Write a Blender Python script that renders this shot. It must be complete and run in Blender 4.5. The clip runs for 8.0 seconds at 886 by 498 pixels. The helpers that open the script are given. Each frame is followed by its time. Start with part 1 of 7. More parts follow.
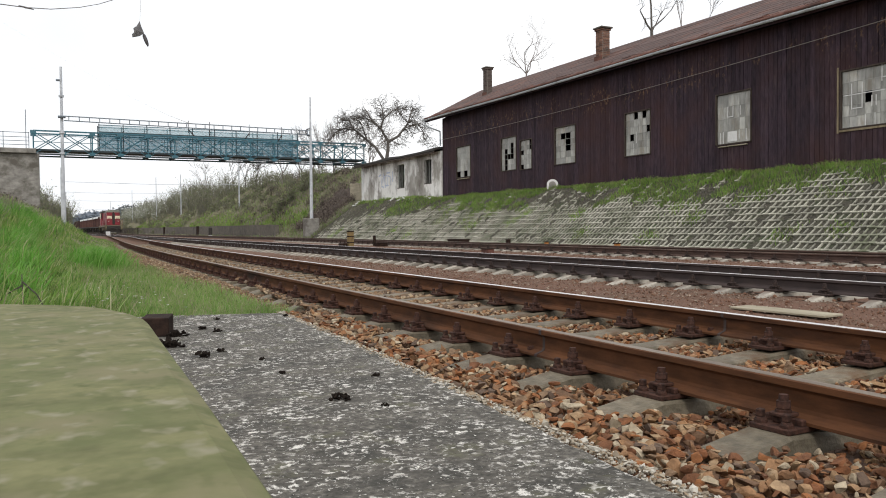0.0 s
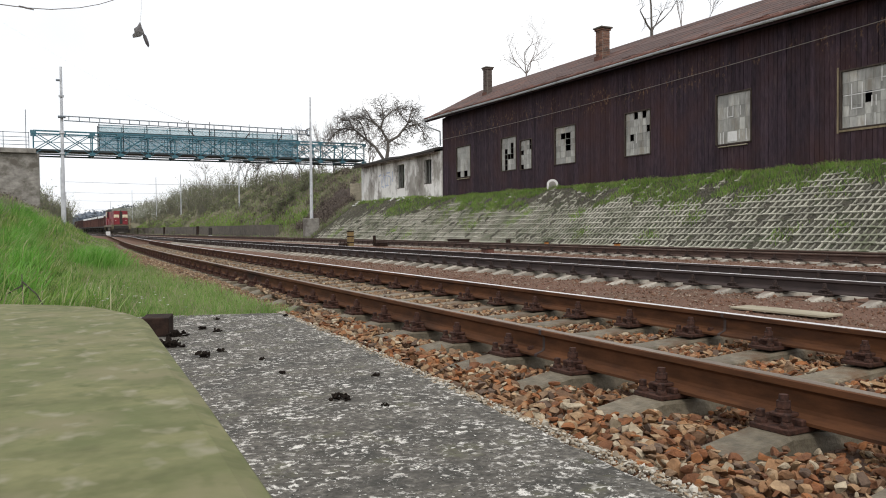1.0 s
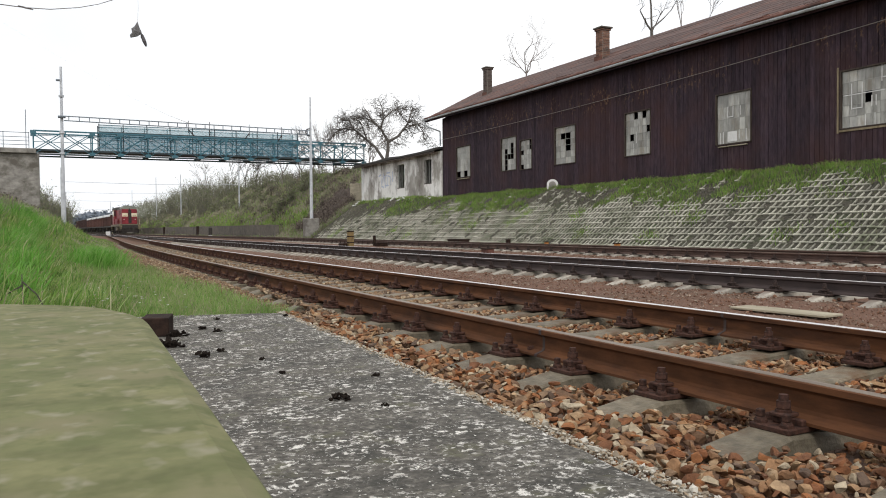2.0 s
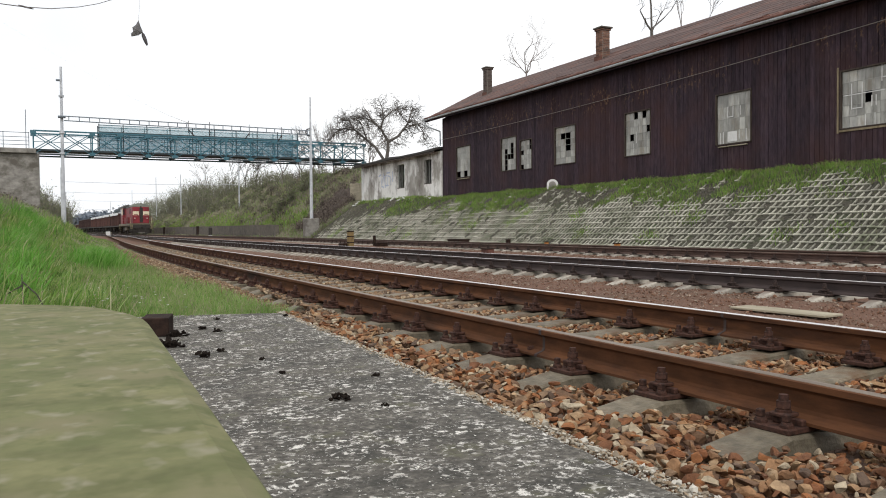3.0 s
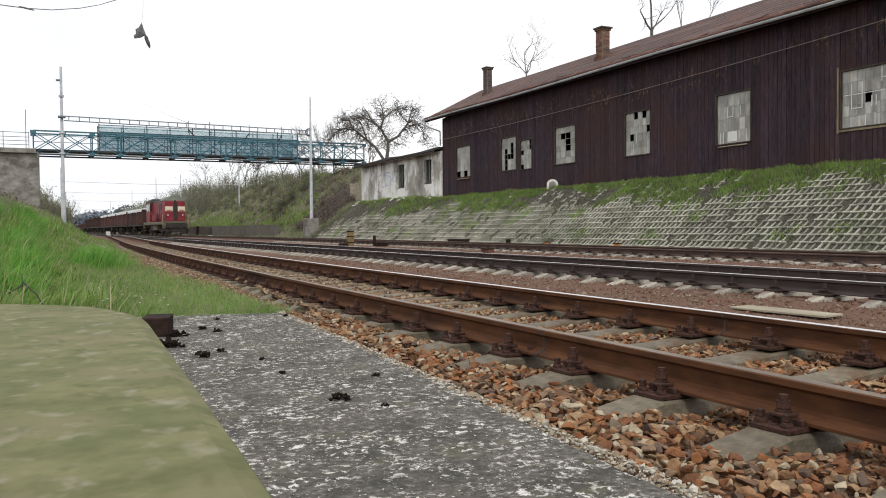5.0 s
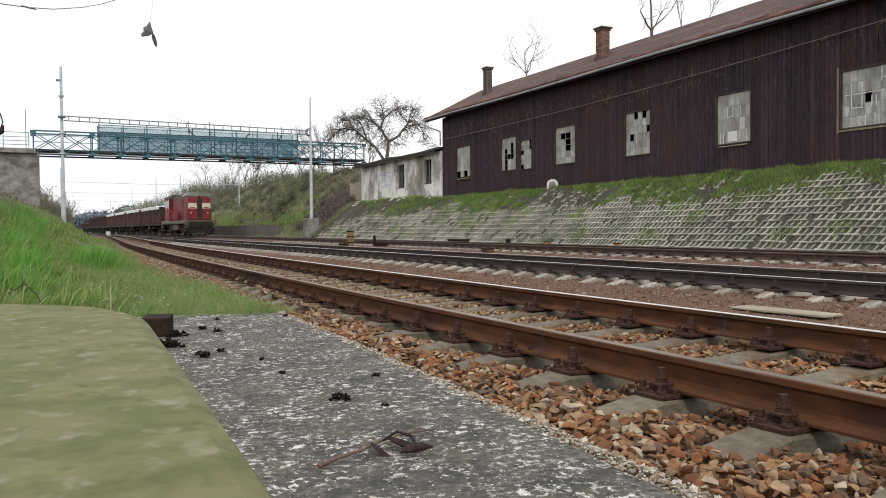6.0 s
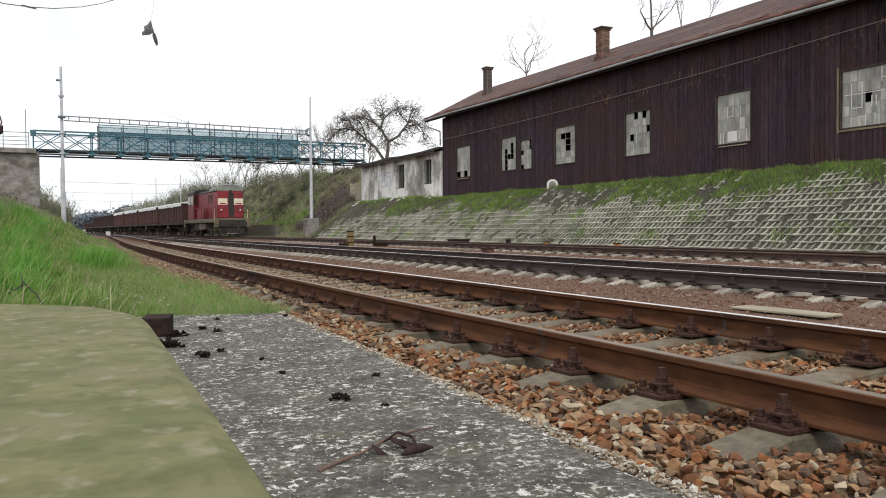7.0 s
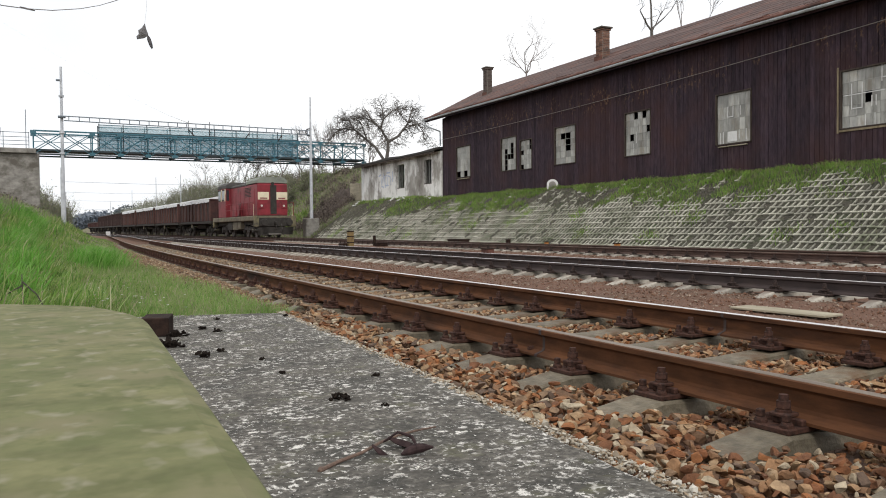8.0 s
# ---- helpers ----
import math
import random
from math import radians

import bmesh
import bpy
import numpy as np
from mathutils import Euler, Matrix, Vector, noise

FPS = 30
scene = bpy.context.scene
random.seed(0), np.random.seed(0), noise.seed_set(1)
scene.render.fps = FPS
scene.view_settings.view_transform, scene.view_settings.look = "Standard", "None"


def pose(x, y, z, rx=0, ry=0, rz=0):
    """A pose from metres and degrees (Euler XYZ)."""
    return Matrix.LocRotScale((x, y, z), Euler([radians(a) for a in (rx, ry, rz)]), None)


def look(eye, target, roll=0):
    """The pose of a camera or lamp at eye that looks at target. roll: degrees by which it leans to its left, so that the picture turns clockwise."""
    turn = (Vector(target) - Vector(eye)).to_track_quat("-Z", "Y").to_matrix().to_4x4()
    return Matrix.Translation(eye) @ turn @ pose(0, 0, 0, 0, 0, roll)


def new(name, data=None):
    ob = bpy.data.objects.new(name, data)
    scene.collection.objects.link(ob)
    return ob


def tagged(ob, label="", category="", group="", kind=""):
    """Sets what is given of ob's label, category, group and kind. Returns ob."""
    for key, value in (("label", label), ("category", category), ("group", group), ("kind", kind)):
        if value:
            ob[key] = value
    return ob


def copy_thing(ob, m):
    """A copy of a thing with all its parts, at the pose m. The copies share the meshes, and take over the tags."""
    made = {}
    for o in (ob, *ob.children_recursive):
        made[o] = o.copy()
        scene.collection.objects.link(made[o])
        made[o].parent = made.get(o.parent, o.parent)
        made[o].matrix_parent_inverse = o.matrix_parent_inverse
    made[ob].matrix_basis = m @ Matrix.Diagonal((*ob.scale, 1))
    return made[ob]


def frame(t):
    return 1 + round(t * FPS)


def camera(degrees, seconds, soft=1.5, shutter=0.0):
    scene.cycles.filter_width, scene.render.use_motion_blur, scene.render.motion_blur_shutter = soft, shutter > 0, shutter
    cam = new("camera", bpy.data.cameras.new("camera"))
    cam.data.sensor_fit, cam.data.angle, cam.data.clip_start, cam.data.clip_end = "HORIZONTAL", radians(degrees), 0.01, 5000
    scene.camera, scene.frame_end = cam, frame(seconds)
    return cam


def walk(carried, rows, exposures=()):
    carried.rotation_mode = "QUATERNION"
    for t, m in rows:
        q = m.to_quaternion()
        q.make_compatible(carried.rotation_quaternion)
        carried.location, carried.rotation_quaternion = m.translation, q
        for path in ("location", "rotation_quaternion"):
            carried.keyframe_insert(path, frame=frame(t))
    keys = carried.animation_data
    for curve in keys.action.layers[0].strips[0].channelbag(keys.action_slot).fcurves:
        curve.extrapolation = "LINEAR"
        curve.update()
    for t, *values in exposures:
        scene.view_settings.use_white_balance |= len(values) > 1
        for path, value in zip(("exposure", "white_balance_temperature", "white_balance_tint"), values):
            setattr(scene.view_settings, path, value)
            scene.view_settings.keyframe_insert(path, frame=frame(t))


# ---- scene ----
# ------------------------------------------------------------------ camera
cam = camera(58.18, 8.0, soft=1.0)
EYE = Vector((0.0, 0.0, 0.747))
PAN, TILT, ROLL = 26.655, -1.527, -0.464
_aim = Vector((math.sin(radians(PAN)) * math.cos(radians(TILT)), math.cos(radians(PAN)) * math.cos(radians(TILT)), math.sin(radians(TILT))))
STAND = look(EYE, EYE + _aim, ROLL)
walk(cam, [(0.0, STAND), (8.0, STAND)], [(0.0, 0.0), (8.0, 0.0)])

# ------------------------------------------------------------------ world and sun
SUN_ELEV, SUN_ROT = radians(48), radians(200)
world = bpy.data.worlds.new("overcast_sky")
scene.world = world
world.use_nodes = True
wt = world.node_tree
wt.nodes.clear()
w_out = wt.nodes.new("ShaderNodeOutputWorld")
w_bg = wt.nodes.new("ShaderNodeBackground")
w_sky = wt.nodes.new("ShaderNodeTexSky")
w_sky.sky_type = "NISHITA"
w_sky.sun_disc = False
w_sky.sun_elevation, w_sky.sun_rotation = SUN_ELEV, SUN_ROT
w_sky.air_density, w_sky.dust_density = 1.0, 3.0
w_co = wt.nodes.new("ShaderNodeTexCoord")
w_no = wt.nodes.new("ShaderNodeTexNoise")
w_no.inputs["Scale"].default_value, w_no.inputs["Detail"].default_value = 2.2, 6
w_ra = wt.nodes.new("ShaderNodeValToRGB")
w_ra.color_ramp.elements[0].position, w_ra.color_ramp.elements[0].color = 0.25, (9.6, 10.0, 10.6, 1)
w_ra.color_ramp.elements[1].position, w_ra.color_ramp.elements[1].color = 0.55, (11.5, 11.5, 11.5, 1)
w_mix = wt.nodes.new("ShaderNodeMix")
w_mix.data_type = "RGBA"
w_mix.inputs[0].default_value = 0.9
wt.links.new(w_co.outputs["Generated"], w_no.inputs["Vector"])
wt.links.new(w_no.outputs["Fac"], w_ra.inputs["Fac"])
wt.links.new(w_sky.outputs["Color"], w_mix.inputs[6])
wt.links.new(w_ra.outputs["Color"], w_mix.inputs[7])
wt.links.new(w_mix.outputs[2], w_bg.inputs["Color"])
w_bg.inputs["Strength"].default_value = 0.105
wt.links.new(w_bg.outputs["Background"], w_out.inputs["Surface"])

sun_data = bpy.data.lights.new("sun", "SUN")
sun_data.energy, sun_data.angle, sun_data.color = 1.5, radians(14), (1.0, 0.96, 0.9)
sun = new("sun", sun_data)
sun.matrix_world = look((0, 0, 60), (0 + 30 * math.sin(radians(20)), 30 * math.cos(radians(20)), 60 - 33), 0)


# ------------------------------------------------------------------ materials
def surf(name, c1, c2, scale=8.0, rough=0.85, metal=0.0, bump=0.3, bscale=60.0, c3=None, stain=1.2, s_lo=0.5, s_hi=0.65,
         rnd=0.0, island=0.0, stretch=(1, 1, 1), spec=0.4, detail=6.0, dist=0.02, coat=0.0):
    """Two-scale procedural surface: grain from c1 to c2, stains of c3, value varied by piece."""
    m = bpy.data.materials.new(name)
    m.use_nodes = True
    nt = m.node_tree
    b = nt.nodes["Principled BSDF"]
    co = nt.nodes.new("ShaderNodeTexCoord")
    mp = nt.nodes.new("ShaderNodeMapping")
    mp.inputs["Scale"].default_value = stretch
    nt.links.new(co.outputs["Object"], mp.inputs["Vector"])
    n1 = nt.nodes.new("ShaderNodeTexNoise")
    n1.inputs["Scale"].default_value, n1.inputs["Detail"].default_value = scale, detail
    n1.inputs["Roughness"].default_value = 0.65
    nt.links.new(mp.outputs[0], n1.inputs["Vector"])
    r1 = nt.nodes.new("ShaderNodeValToRGB")
    r1.color_ramp.elements[0].position, r1.color_ramp.elements[0].color = 0.32, (*c1, 1)
    r1.color_ramp.elements[1].position, r1.color_ramp.elements[1].color = 0.68, (*c2, 1)
    nt.links.new(n1.outputs["Fac"], r1.inputs["Fac"])
    col = r1.outputs["Color"]
    if c3:
        n2 = nt.nodes.new("ShaderNodeTexNoise")
        n2.inputs["Scale"].default_value, n2.inputs["Detail"].default_value = stain, 9
        n2.inputs["Roughness"].default_value = 0.7
        nt.links.new(mp.outputs[0], n2.inputs["Vector"])
        r2 = nt.nodes.new("ShaderNodeMapRange")
        r2.inputs[1].default_value, r2.inputs[2].default_value = s_lo, s_hi
        nt.links.new(n2.outputs["Fac"], r2.inputs[0])
        mx = nt.nodes.new("ShaderNodeMix")
        mx.data_type = "RGBA"
        nt.links.new(r2.outputs[0], mx.inputs[0])
        nt.links.new(col, mx.inputs[6])
        mx.inputs[7].default_value = (*c3, 1)
        col = mx.outputs[2]
    if rnd or island:
        if island:
            g = nt.nodes.new("ShaderNodeNewGeometry").outputs["Random Per Island"]
        else:
            g = nt.nodes.new("ShaderNodeObjectInfo").outputs["Random"]
        k = island or rnd
        mr = nt.nodes.new("ShaderNodeMapRange")
        mr.inputs[3].default_value, mr.inputs[4].default_value = 1 - k, 1 + k
        nt.links.new(g, mr.inputs[0])
        hs = nt.nodes.new("ShaderNodeHueSaturation")
        nt.links.new(mr.outputs[0], hs.inputs["Value"])
        nt.links.new(col, hs.inputs["Color"])
        col = hs.outputs["Color"]
    nt.links.new(col, b.inputs["Base Color"])
    b.inputs["Roughness"].default_value, b.inputs["Metallic"].default_value = rough, metal
    b.inputs["Specular IOR Level"].default_value = spec
    b.inputs["Coat Weight"].default_value = coat
    if bump:
        n3 = nt.nodes.new("ShaderNodeTexNoise")
        n3.inputs["Scale"].default_value, n3.inputs["Detail"].default_value = bscale, 5
        nt.links.new(mp.outputs[0], n3.inputs["Vector"])
        bp = nt.nodes.new("ShaderNodeBump")
        bp.inputs["Strength"].default_value, bp.inputs["Distance"].default_value = bump, dist
        nt.links.new(n3.outputs["Fac"], bp.inputs["Height"])
        nt.links.new(bp.outputs[0], b.inputs["Normal"])
    return m


def thin(name, colour, see, rough=0.6):
    """A thin sheet that lets a share of the light straight through (netting, ribbed plastic)."""
    m = surf(name, tuple(c * 0.8 for c in colour), colour, scale=1.5, rough=rough, bump=0)
    nt = m.node_tree
    b, out = nt.nodes["Principled BSDF"], nt.nodes["Material Output"]
    tr = nt.nodes.new("ShaderNodeBsdfTransparent")
    mx = nt.nodes.new("ShaderNodeMixShader")
    mx.inputs[0].default_value = see
    nt.links.new(b.outputs[0], mx.inputs[1])
    nt.links.new(tr.outputs[0], mx.inputs[2])
    nt.links.new(mx.outputs[0], out.inputs["Surface"])
    return m


def per_island(name, colours, rough=0.9, bump=0.4, bscale=50.0, spec=0.3, dist=0.004, objects=False, glow_through=0.0, grain=30.0, low=0.5):
    """Pieces of several colours, each piece its own."""
    m = surf(name, (low, low, low), (1, 1, 1), scale=grain, rough=rough, bump=bump, bscale=bscale, spec=spec, dist=dist)
    nt = m.node_tree
    b = nt.nodes["Principled BSDF"]
    tone = b.inputs["Base Color"].links[0].from_socket
    if objects:
        g = nt.nodes.new("ShaderNodeObjectInfo").outputs["Random"]
    else:
        g = nt.nodes.new("ShaderNodeNewGeometry").outputs["Random Per Island"]
    r = nt.nodes.new("ShaderNodeValToRGB")
    r.color_ramp.interpolation = "CONSTANT"
    els = r.color_ramp.elements
    while len(els) < len(colours):
        els.new(1.0)
    for i, c in enumerate(colours):
        els[i].position, els[i].color = i / len(colours), (*c, 1)
    nt.links.new(g, r.inputs["Fac"])
    mx = nt.nodes.new("ShaderNodeMix")
    mx.data_type, mx.blend_type = "RGBA", "MULTIPLY"
    mx.inputs[0].default_value = 1.0
    nt.links.new(r.outputs["Color"], mx.inputs[6])
    nt.links.new(tone, mx.inputs[7])
    nt.links.new(mx.outputs[2], b.inputs["Base Color"])
    if glow_through:
        tl = nt.nodes.new("ShaderNodeBsdfTranslucent")
        ms = nt.nodes.new("ShaderNodeMixShader")
        ms.inputs[0].default_value = glow_through
        nt.links.new(mx.outputs[2], tl.inputs["Color"])
        nt.links.new(b.outputs[0], ms.inputs[1])
        nt.links.new(tl.outputs[0], ms.inputs[2])
        nt.links.new(ms.outputs[0], nt.nodes["Material Output"].inputs["Surface"])
    return m


def noise_mask(nt, vector, scale, lo, hi, detail=6.0, rough=0.65, distort=0.0):
    """A noise pattern cut to 0..1 between lo and hi."""
    n = nt.nodes.new("ShaderNodeTexNoise")
    n.inputs["Scale"].default_value, n.inputs["Detail"].default_value = scale, detail
    n.inputs["Roughness"].default_value, n.inputs["Distortion"].default_value = rough, distort
    nt.links.new(vector, n.inputs["Vector"])
    r = nt.nodes.new("ShaderNodeMapRange")
    r.inputs[1].default_value, r.inputs[2].default_value = lo, hi
    nt.links.new(n.outputs["Fac"], r.inputs[0])
    return r.outputs[0]


def times(nt, a, b):
    m = nt.nodes.new("ShaderNodeMath")
    m.operation = "MULTIPLY"
    nt.links.new(a, m.inputs[0])
    nt.links.new(b, m.inputs[1])
    return m.outputs[0]


def overlay(nt, col, colour, mask):
    mx = nt.nodes.new("ShaderNodeMix")
    mx.data_type = "RGBA"
    nt.links.new(mask, mx.inputs[0])
    nt.links.new(col, mx.inputs[6])
    mx.inputs[7].default_value = (*colour, 1)
    return mx.outputs[2]


def stretched(nt, scale):
    mp = nt.nodes.new("ShaderNodeMapping")
    mp.inputs["Scale"].default_value = scale
    nt.links.new(nt.nodes["Texture Coordinate"].outputs["Object"], mp.inputs["Vector"])
    return mp.outputs[0]


def weathered_board(name):
    """Tarred boards: tar gone reddish in fields, bleached runs, and orange flakes where the tar has peeled."""
    m = surf(name, (0.018, 0.0125, 0.0185), (0.057, 0.038, 0.050), scale=14, rough=0.85, bump=0.5, bscale=30, rnd=0.27, stretch=(1, 1, 0.2), dist=0.01, spec=0.2)
    nt = m.node_tree
    b = nt.nodes["Principled BSDF"]
    col = b.inputs["Base Color"].links[0].from_socket
    wide, runs, flakes = stretched(nt, (1, 1, 0.7)), stretched(nt, (1, 1, 0.10)), stretched(nt, (1, 1, 0.6))
    col = overlay(nt, col, (0.056, 0.026, 0.024), noise_mask(nt, wide, 0.42, 0.44, 0.74, 5))
    col = overlay(nt, col, (0.115, 0.08, 0.075), times(nt, noise_mask(nt, runs, 9.0, 0.56, 0.78, 4), noise_mask(nt, wide, 0.6, 0.42, 0.66, 4)))
    # flakes gather in a band below the eave
    sep = nt.nodes.new("ShaderNodeSeparateXYZ")
    nt.links.new(nt.nodes["Texture Coordinate"].outputs["Object"], sep.inputs[0])
    up, down = nt.nodes.new("ShaderNodeMapRange"), nt.nodes.new("ShaderNodeMapRange")
    for r, lo, hi in ((up, 5.3, 6.0), (down, 6.75, 6.35)):
        r.inputs[1].default_value, r.inputs[2].default_value = lo, hi
        nt.links.new(sep.outputs["Z"], r.inputs[0])
    band = times(nt, up.outputs[0], down.outputs[0])
    spots = times(nt, noise_mask(nt, flakes, 8.5, 0.54, 0.66, 5), noise_mask(nt, wide, 0.55, 0.44, 0.58, 3))
    col = overlay(nt, col, (0.185, 0.11, 0.068), times(nt, spots, band))
    col = overlay(nt, col, (0.17, 0.12, 0.095), noise_mask(nt, flakes, 4.3, 0.70, 0.80, 5))
    nt.links.new(col, b.inputs["Base Color"])
    return m


def lichen_slab(name):
    """Dark weathered concrete under ragged flakes of pale lichen, with pits and mossy stains."""
    m = surf(name, (0.031, 0.028, 0.024), (0.160, 0.147, 0.126), scale=38, rough=0.95, bump=1.0, bscale=55, dist=0.014, detail=8, c3=(0.045, 0.043, 0.037), stain=3.0, s_lo=0.46, s_hi=0.64)
    nt = m.node_tree
    b = nt.nodes["Principled BSDF"]
    col = b.inputs["Base Color"].links[0].from_socket
    plain = stretched(nt, (1, 1, 1))
    fields = noise_mask(nt, plain, 4.2, 0.42, 0.58, 4)
    col = overlay(nt, col, (0.24, 0.225, 0.195), noise_mask(nt, plain, 30.0, 0.55, 0.68, 6, 0.7))
    col = overlay(nt, col, (0.115, 0.112, 0.066), noise_mask(nt, plain, 5.5, 0.57, 0.74, 5))
    col = overlay(nt, col, (0.70, 0.675, 0.63), times(nt, noise_mask(nt, plain, 30.0, 0.54, 0.59, 6, 0.76, 0.3), fields))
    col = overlay(nt, col, (0.70, 0.68, 0.64), noise_mask(nt, plain, 55.0, 0.65, 0.69, 3, 0.6))
    col = overlay(nt, col, (0.018, 0.017, 0.015), noise_mask(nt, plain, 48.0, 0.64, 0.70, 3, 0.6))
    nt.links.new(col, b.inputs["Base Color"])
    return m


def mossy(name):
    """Concrete under a film of green algae, blotched with paler worn spots and darker moss."""
    m = surf(name, (0.095, 0.100, 0.040), (0.180, 0.176, 0.082), scale=26, rough=0.95, bump=0.2, bscale=50, dist=0.003, detail=3, c3=(0.105, 0.120, 0.045), stain=6.0, s_lo=0.45, s_hi=0.65)
    nt = m.node_tree
    b = nt.nodes["Principled BSDF"]
    col = b.inputs["Base Color"].links[0].from_socket
    plain = stretched(nt, (1, 0.75, 1))
    col = overlay(nt, col, (0.176, 0.160, 0.088), noise_mask(nt, plain, 14.0, 0.50, 0.70, 3, 0.5))
    col = overlay(nt, col, (0.235, 0.22, 0.15), noise_mask(nt, plain, 45.0, 0.57, 0.76, 2, 0.5))
    col = overlay(nt, col, (0.094, 0.104, 0.038), noise_mask(nt, plain, 55.0, 0.58, 0.76, 2, 0.5))
    nt.links.new(col, b.inputs["Base Color"])
    return m


M = {}
M["rail_rust"] = surf("rail_rust", (0.050, 0.021, 0.010), (0.120, 0.049, 0.021), scale=14, rough=0.85, bump=0.25, bscale=90, c3=(0.032, 0.017, 0.012), stain=2.0, dist=0.004, stretch=(1, 0.25, 1), spec=0.2)
M["rail_dark"] = surf("rail_dark", (0.03, 0.021, 0.021), (0.06, 0.042, 0.038), scale=10, rough=0.75, bump=0.2, bscale=80, dist=0.004, stretch=(1, 0.25, 1))
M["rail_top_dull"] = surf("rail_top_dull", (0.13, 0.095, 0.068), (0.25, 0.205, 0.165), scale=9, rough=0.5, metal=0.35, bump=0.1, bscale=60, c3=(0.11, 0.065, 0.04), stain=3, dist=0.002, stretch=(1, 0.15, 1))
# the sky's sheen on the steel is painted in as a pale base colour
M["rail_top_skylit"] = surf("rail_top_skylit", (0.66, 0.65, 0.65), (0.80, 0.79, 0.79), scale=9, rough=0.38, metal=0.4, bump=0.05, dist=0.001, stretch=(1, 0.1, 1))
M["fastener"] = surf("fastener_rust", (0.020, 0.011, 0.009), (0.090, 0.042, 0.030), scale=30, rough=0.75, bump=0.5, bscale=140, dist=0.004, spec=0.2)
M["fastener_dark"] = surf("fastener_soot", (0.022, 0.016, 0.015), (0.065, 0.044, 0.038), scale=30, rough=0.8, bump=0.4, bscale=140, dist=0.004, spec=0.2)
M["sleeper"] = surf("sleeper_concrete", (0.09, 0.076, 0.052), (0.20, 0.168, 0.12), scale=14, rough=0.7, bump=0.7, bscale=60, c3=(0.115, 0.072, 0.04), stain=3.2, rnd=0.18, dist=0.008)
M["sleeper_pale"] = surf("sleeper_pale", (0.22, 0.20, 0.17), (0.38, 0.35, 0.30), scale=12, rough=0.9, bump=0.5, bscale=70, c3=(0.14, 0.10, 0.078), stain=2.5, rnd=0.25, dist=0.006)
STONE_TONES = [(0.29, 0.142, 0.068), (0.19, 0.084, 0.042), (0.34, 0.19, 0.098), (0.165, 0.095, 0.056), (0.40, 0.27, 0.158), (0.25, 0.137, 0.073), (0.33, 0.135, 0.053), (0.145, 0.098, 0.071), (0.48, 0.395, 0.28), (0.23, 0.094, 0.042), (0.27, 0.178, 0.112), (0.36, 0.222, 0.118)]
M["stones"] = per_island("ballast_stone", STONE_TONES, bump=0.8, bscale=90)
M["stone_piece"] = per_island("ballast_stone_piece", STONE_TONES, bump=0.5, bscale=3.5, dist=0.03, objects=True, grain=2.2, low=0.5)
M["grit"] = per_island("pale_grit", [(0.36, 0.31, 0.24), (0.46, 0.42, 0.35), (0.26, 0.21, 0.155), (0.32, 0.24, 0.16), (0.54, 0.51, 0.45)], bump=0.3, bscale=90, low=0.7)
M["stones_old"] = per_island("old_ballast", [(0.235, 0.15, 0.09), (0.31, 0.21, 0.13), (0.17, 0.115, 0.075), (0.42, 0.32, 0.21), (0.26, 0.155, 0.086), (0.20, 0.14, 0.10)], bump=0.6, bscale=60)
M["gravel_red"] = per_island("red_gravel", [(0.18, 0.092, 0.058), (0.125, 0.066, 0.044), (0.22, 0.12, 0.076), (0.17, 0.11, 0.08), (0.34, 0.27, 0.21)], bump=0.3, low=0.7)
M["bed"] = surf("track_bed_gravel", (0.080, 0.043, 0.028), (0.19, 0.098, 0.063), scale=55, rough=0.95, bump=0.9, bscale=60, c3=(0.115, 0.074, 0.05), stain=0.8, dist=0.02)
M["earth"] = surf("grassy_earth", (0.10, 0.09, 0.052), (0.19, 0.168, 0.108), scale=3, rough=0.95, bump=0.8, bscale=12, c3=(0.12, 0.135, 0.055), stain=0.35, dist=0.05)
M["grass"] = per_island("grass_blades", [(0.26, 0.44, 0.09), (0.33, 0.50, 0.12), (0.20, 0.38, 0.075), (0.46, 0.53, 0.20), (0.29, 0.47, 0.10), (0.60, 0.56, 0.34), (0.22, 0.39, 0.09), (0.12, 0.24, 0.05)], rough=0.5, bump=0, glow_through=0.5, grain=1.6, low=0.37)
M["grass_dry"] = per_island("dry_grass", [(0.24, 0.40, 0.10), (0.33, 0.40, 0.16), (0.20, 0.36, 0.085), (0.29, 0.40, 0.13), (0.42, 0.42, 0.24)], rough=0.7, bump=0, glow_through=0.45, grain=1.5, low=0.6)
M["grass_lush"] = per_island("lush_grass", [(0.17, 0.42, 0.06), (0.22, 0.48, 0.09), (0.13, 0.33, 0.045), (0.30, 0.50, 0.14)], rough=0.45, bump=0, glow_through=0.5, grain=1.1, low=0.65)
M["grass_pale"] = per_island("pale_grass", [(0.42, 0.55, 0.22), (0.50, 0.58, 0.30), (0.34, 0.52, 0.16), (0.58, 0.56, 0.36)], rough=0.45, bump=0, glow_through=0.5, grain=1.1, low=0.7)
M["grass_slope"] = per_island("slope_grass", [(0.26, 0.45, 0.08), (0.33, 0.49, 0.11), (0.38, 0.42, 0.18), (0.19, 0.34, 0.06), (0.34, 0.35, 0.17), (0.28, 0.48, 0.09)], rough=0.6, bump=0, glow_through=0.5, grain=1.2, low=0.45)
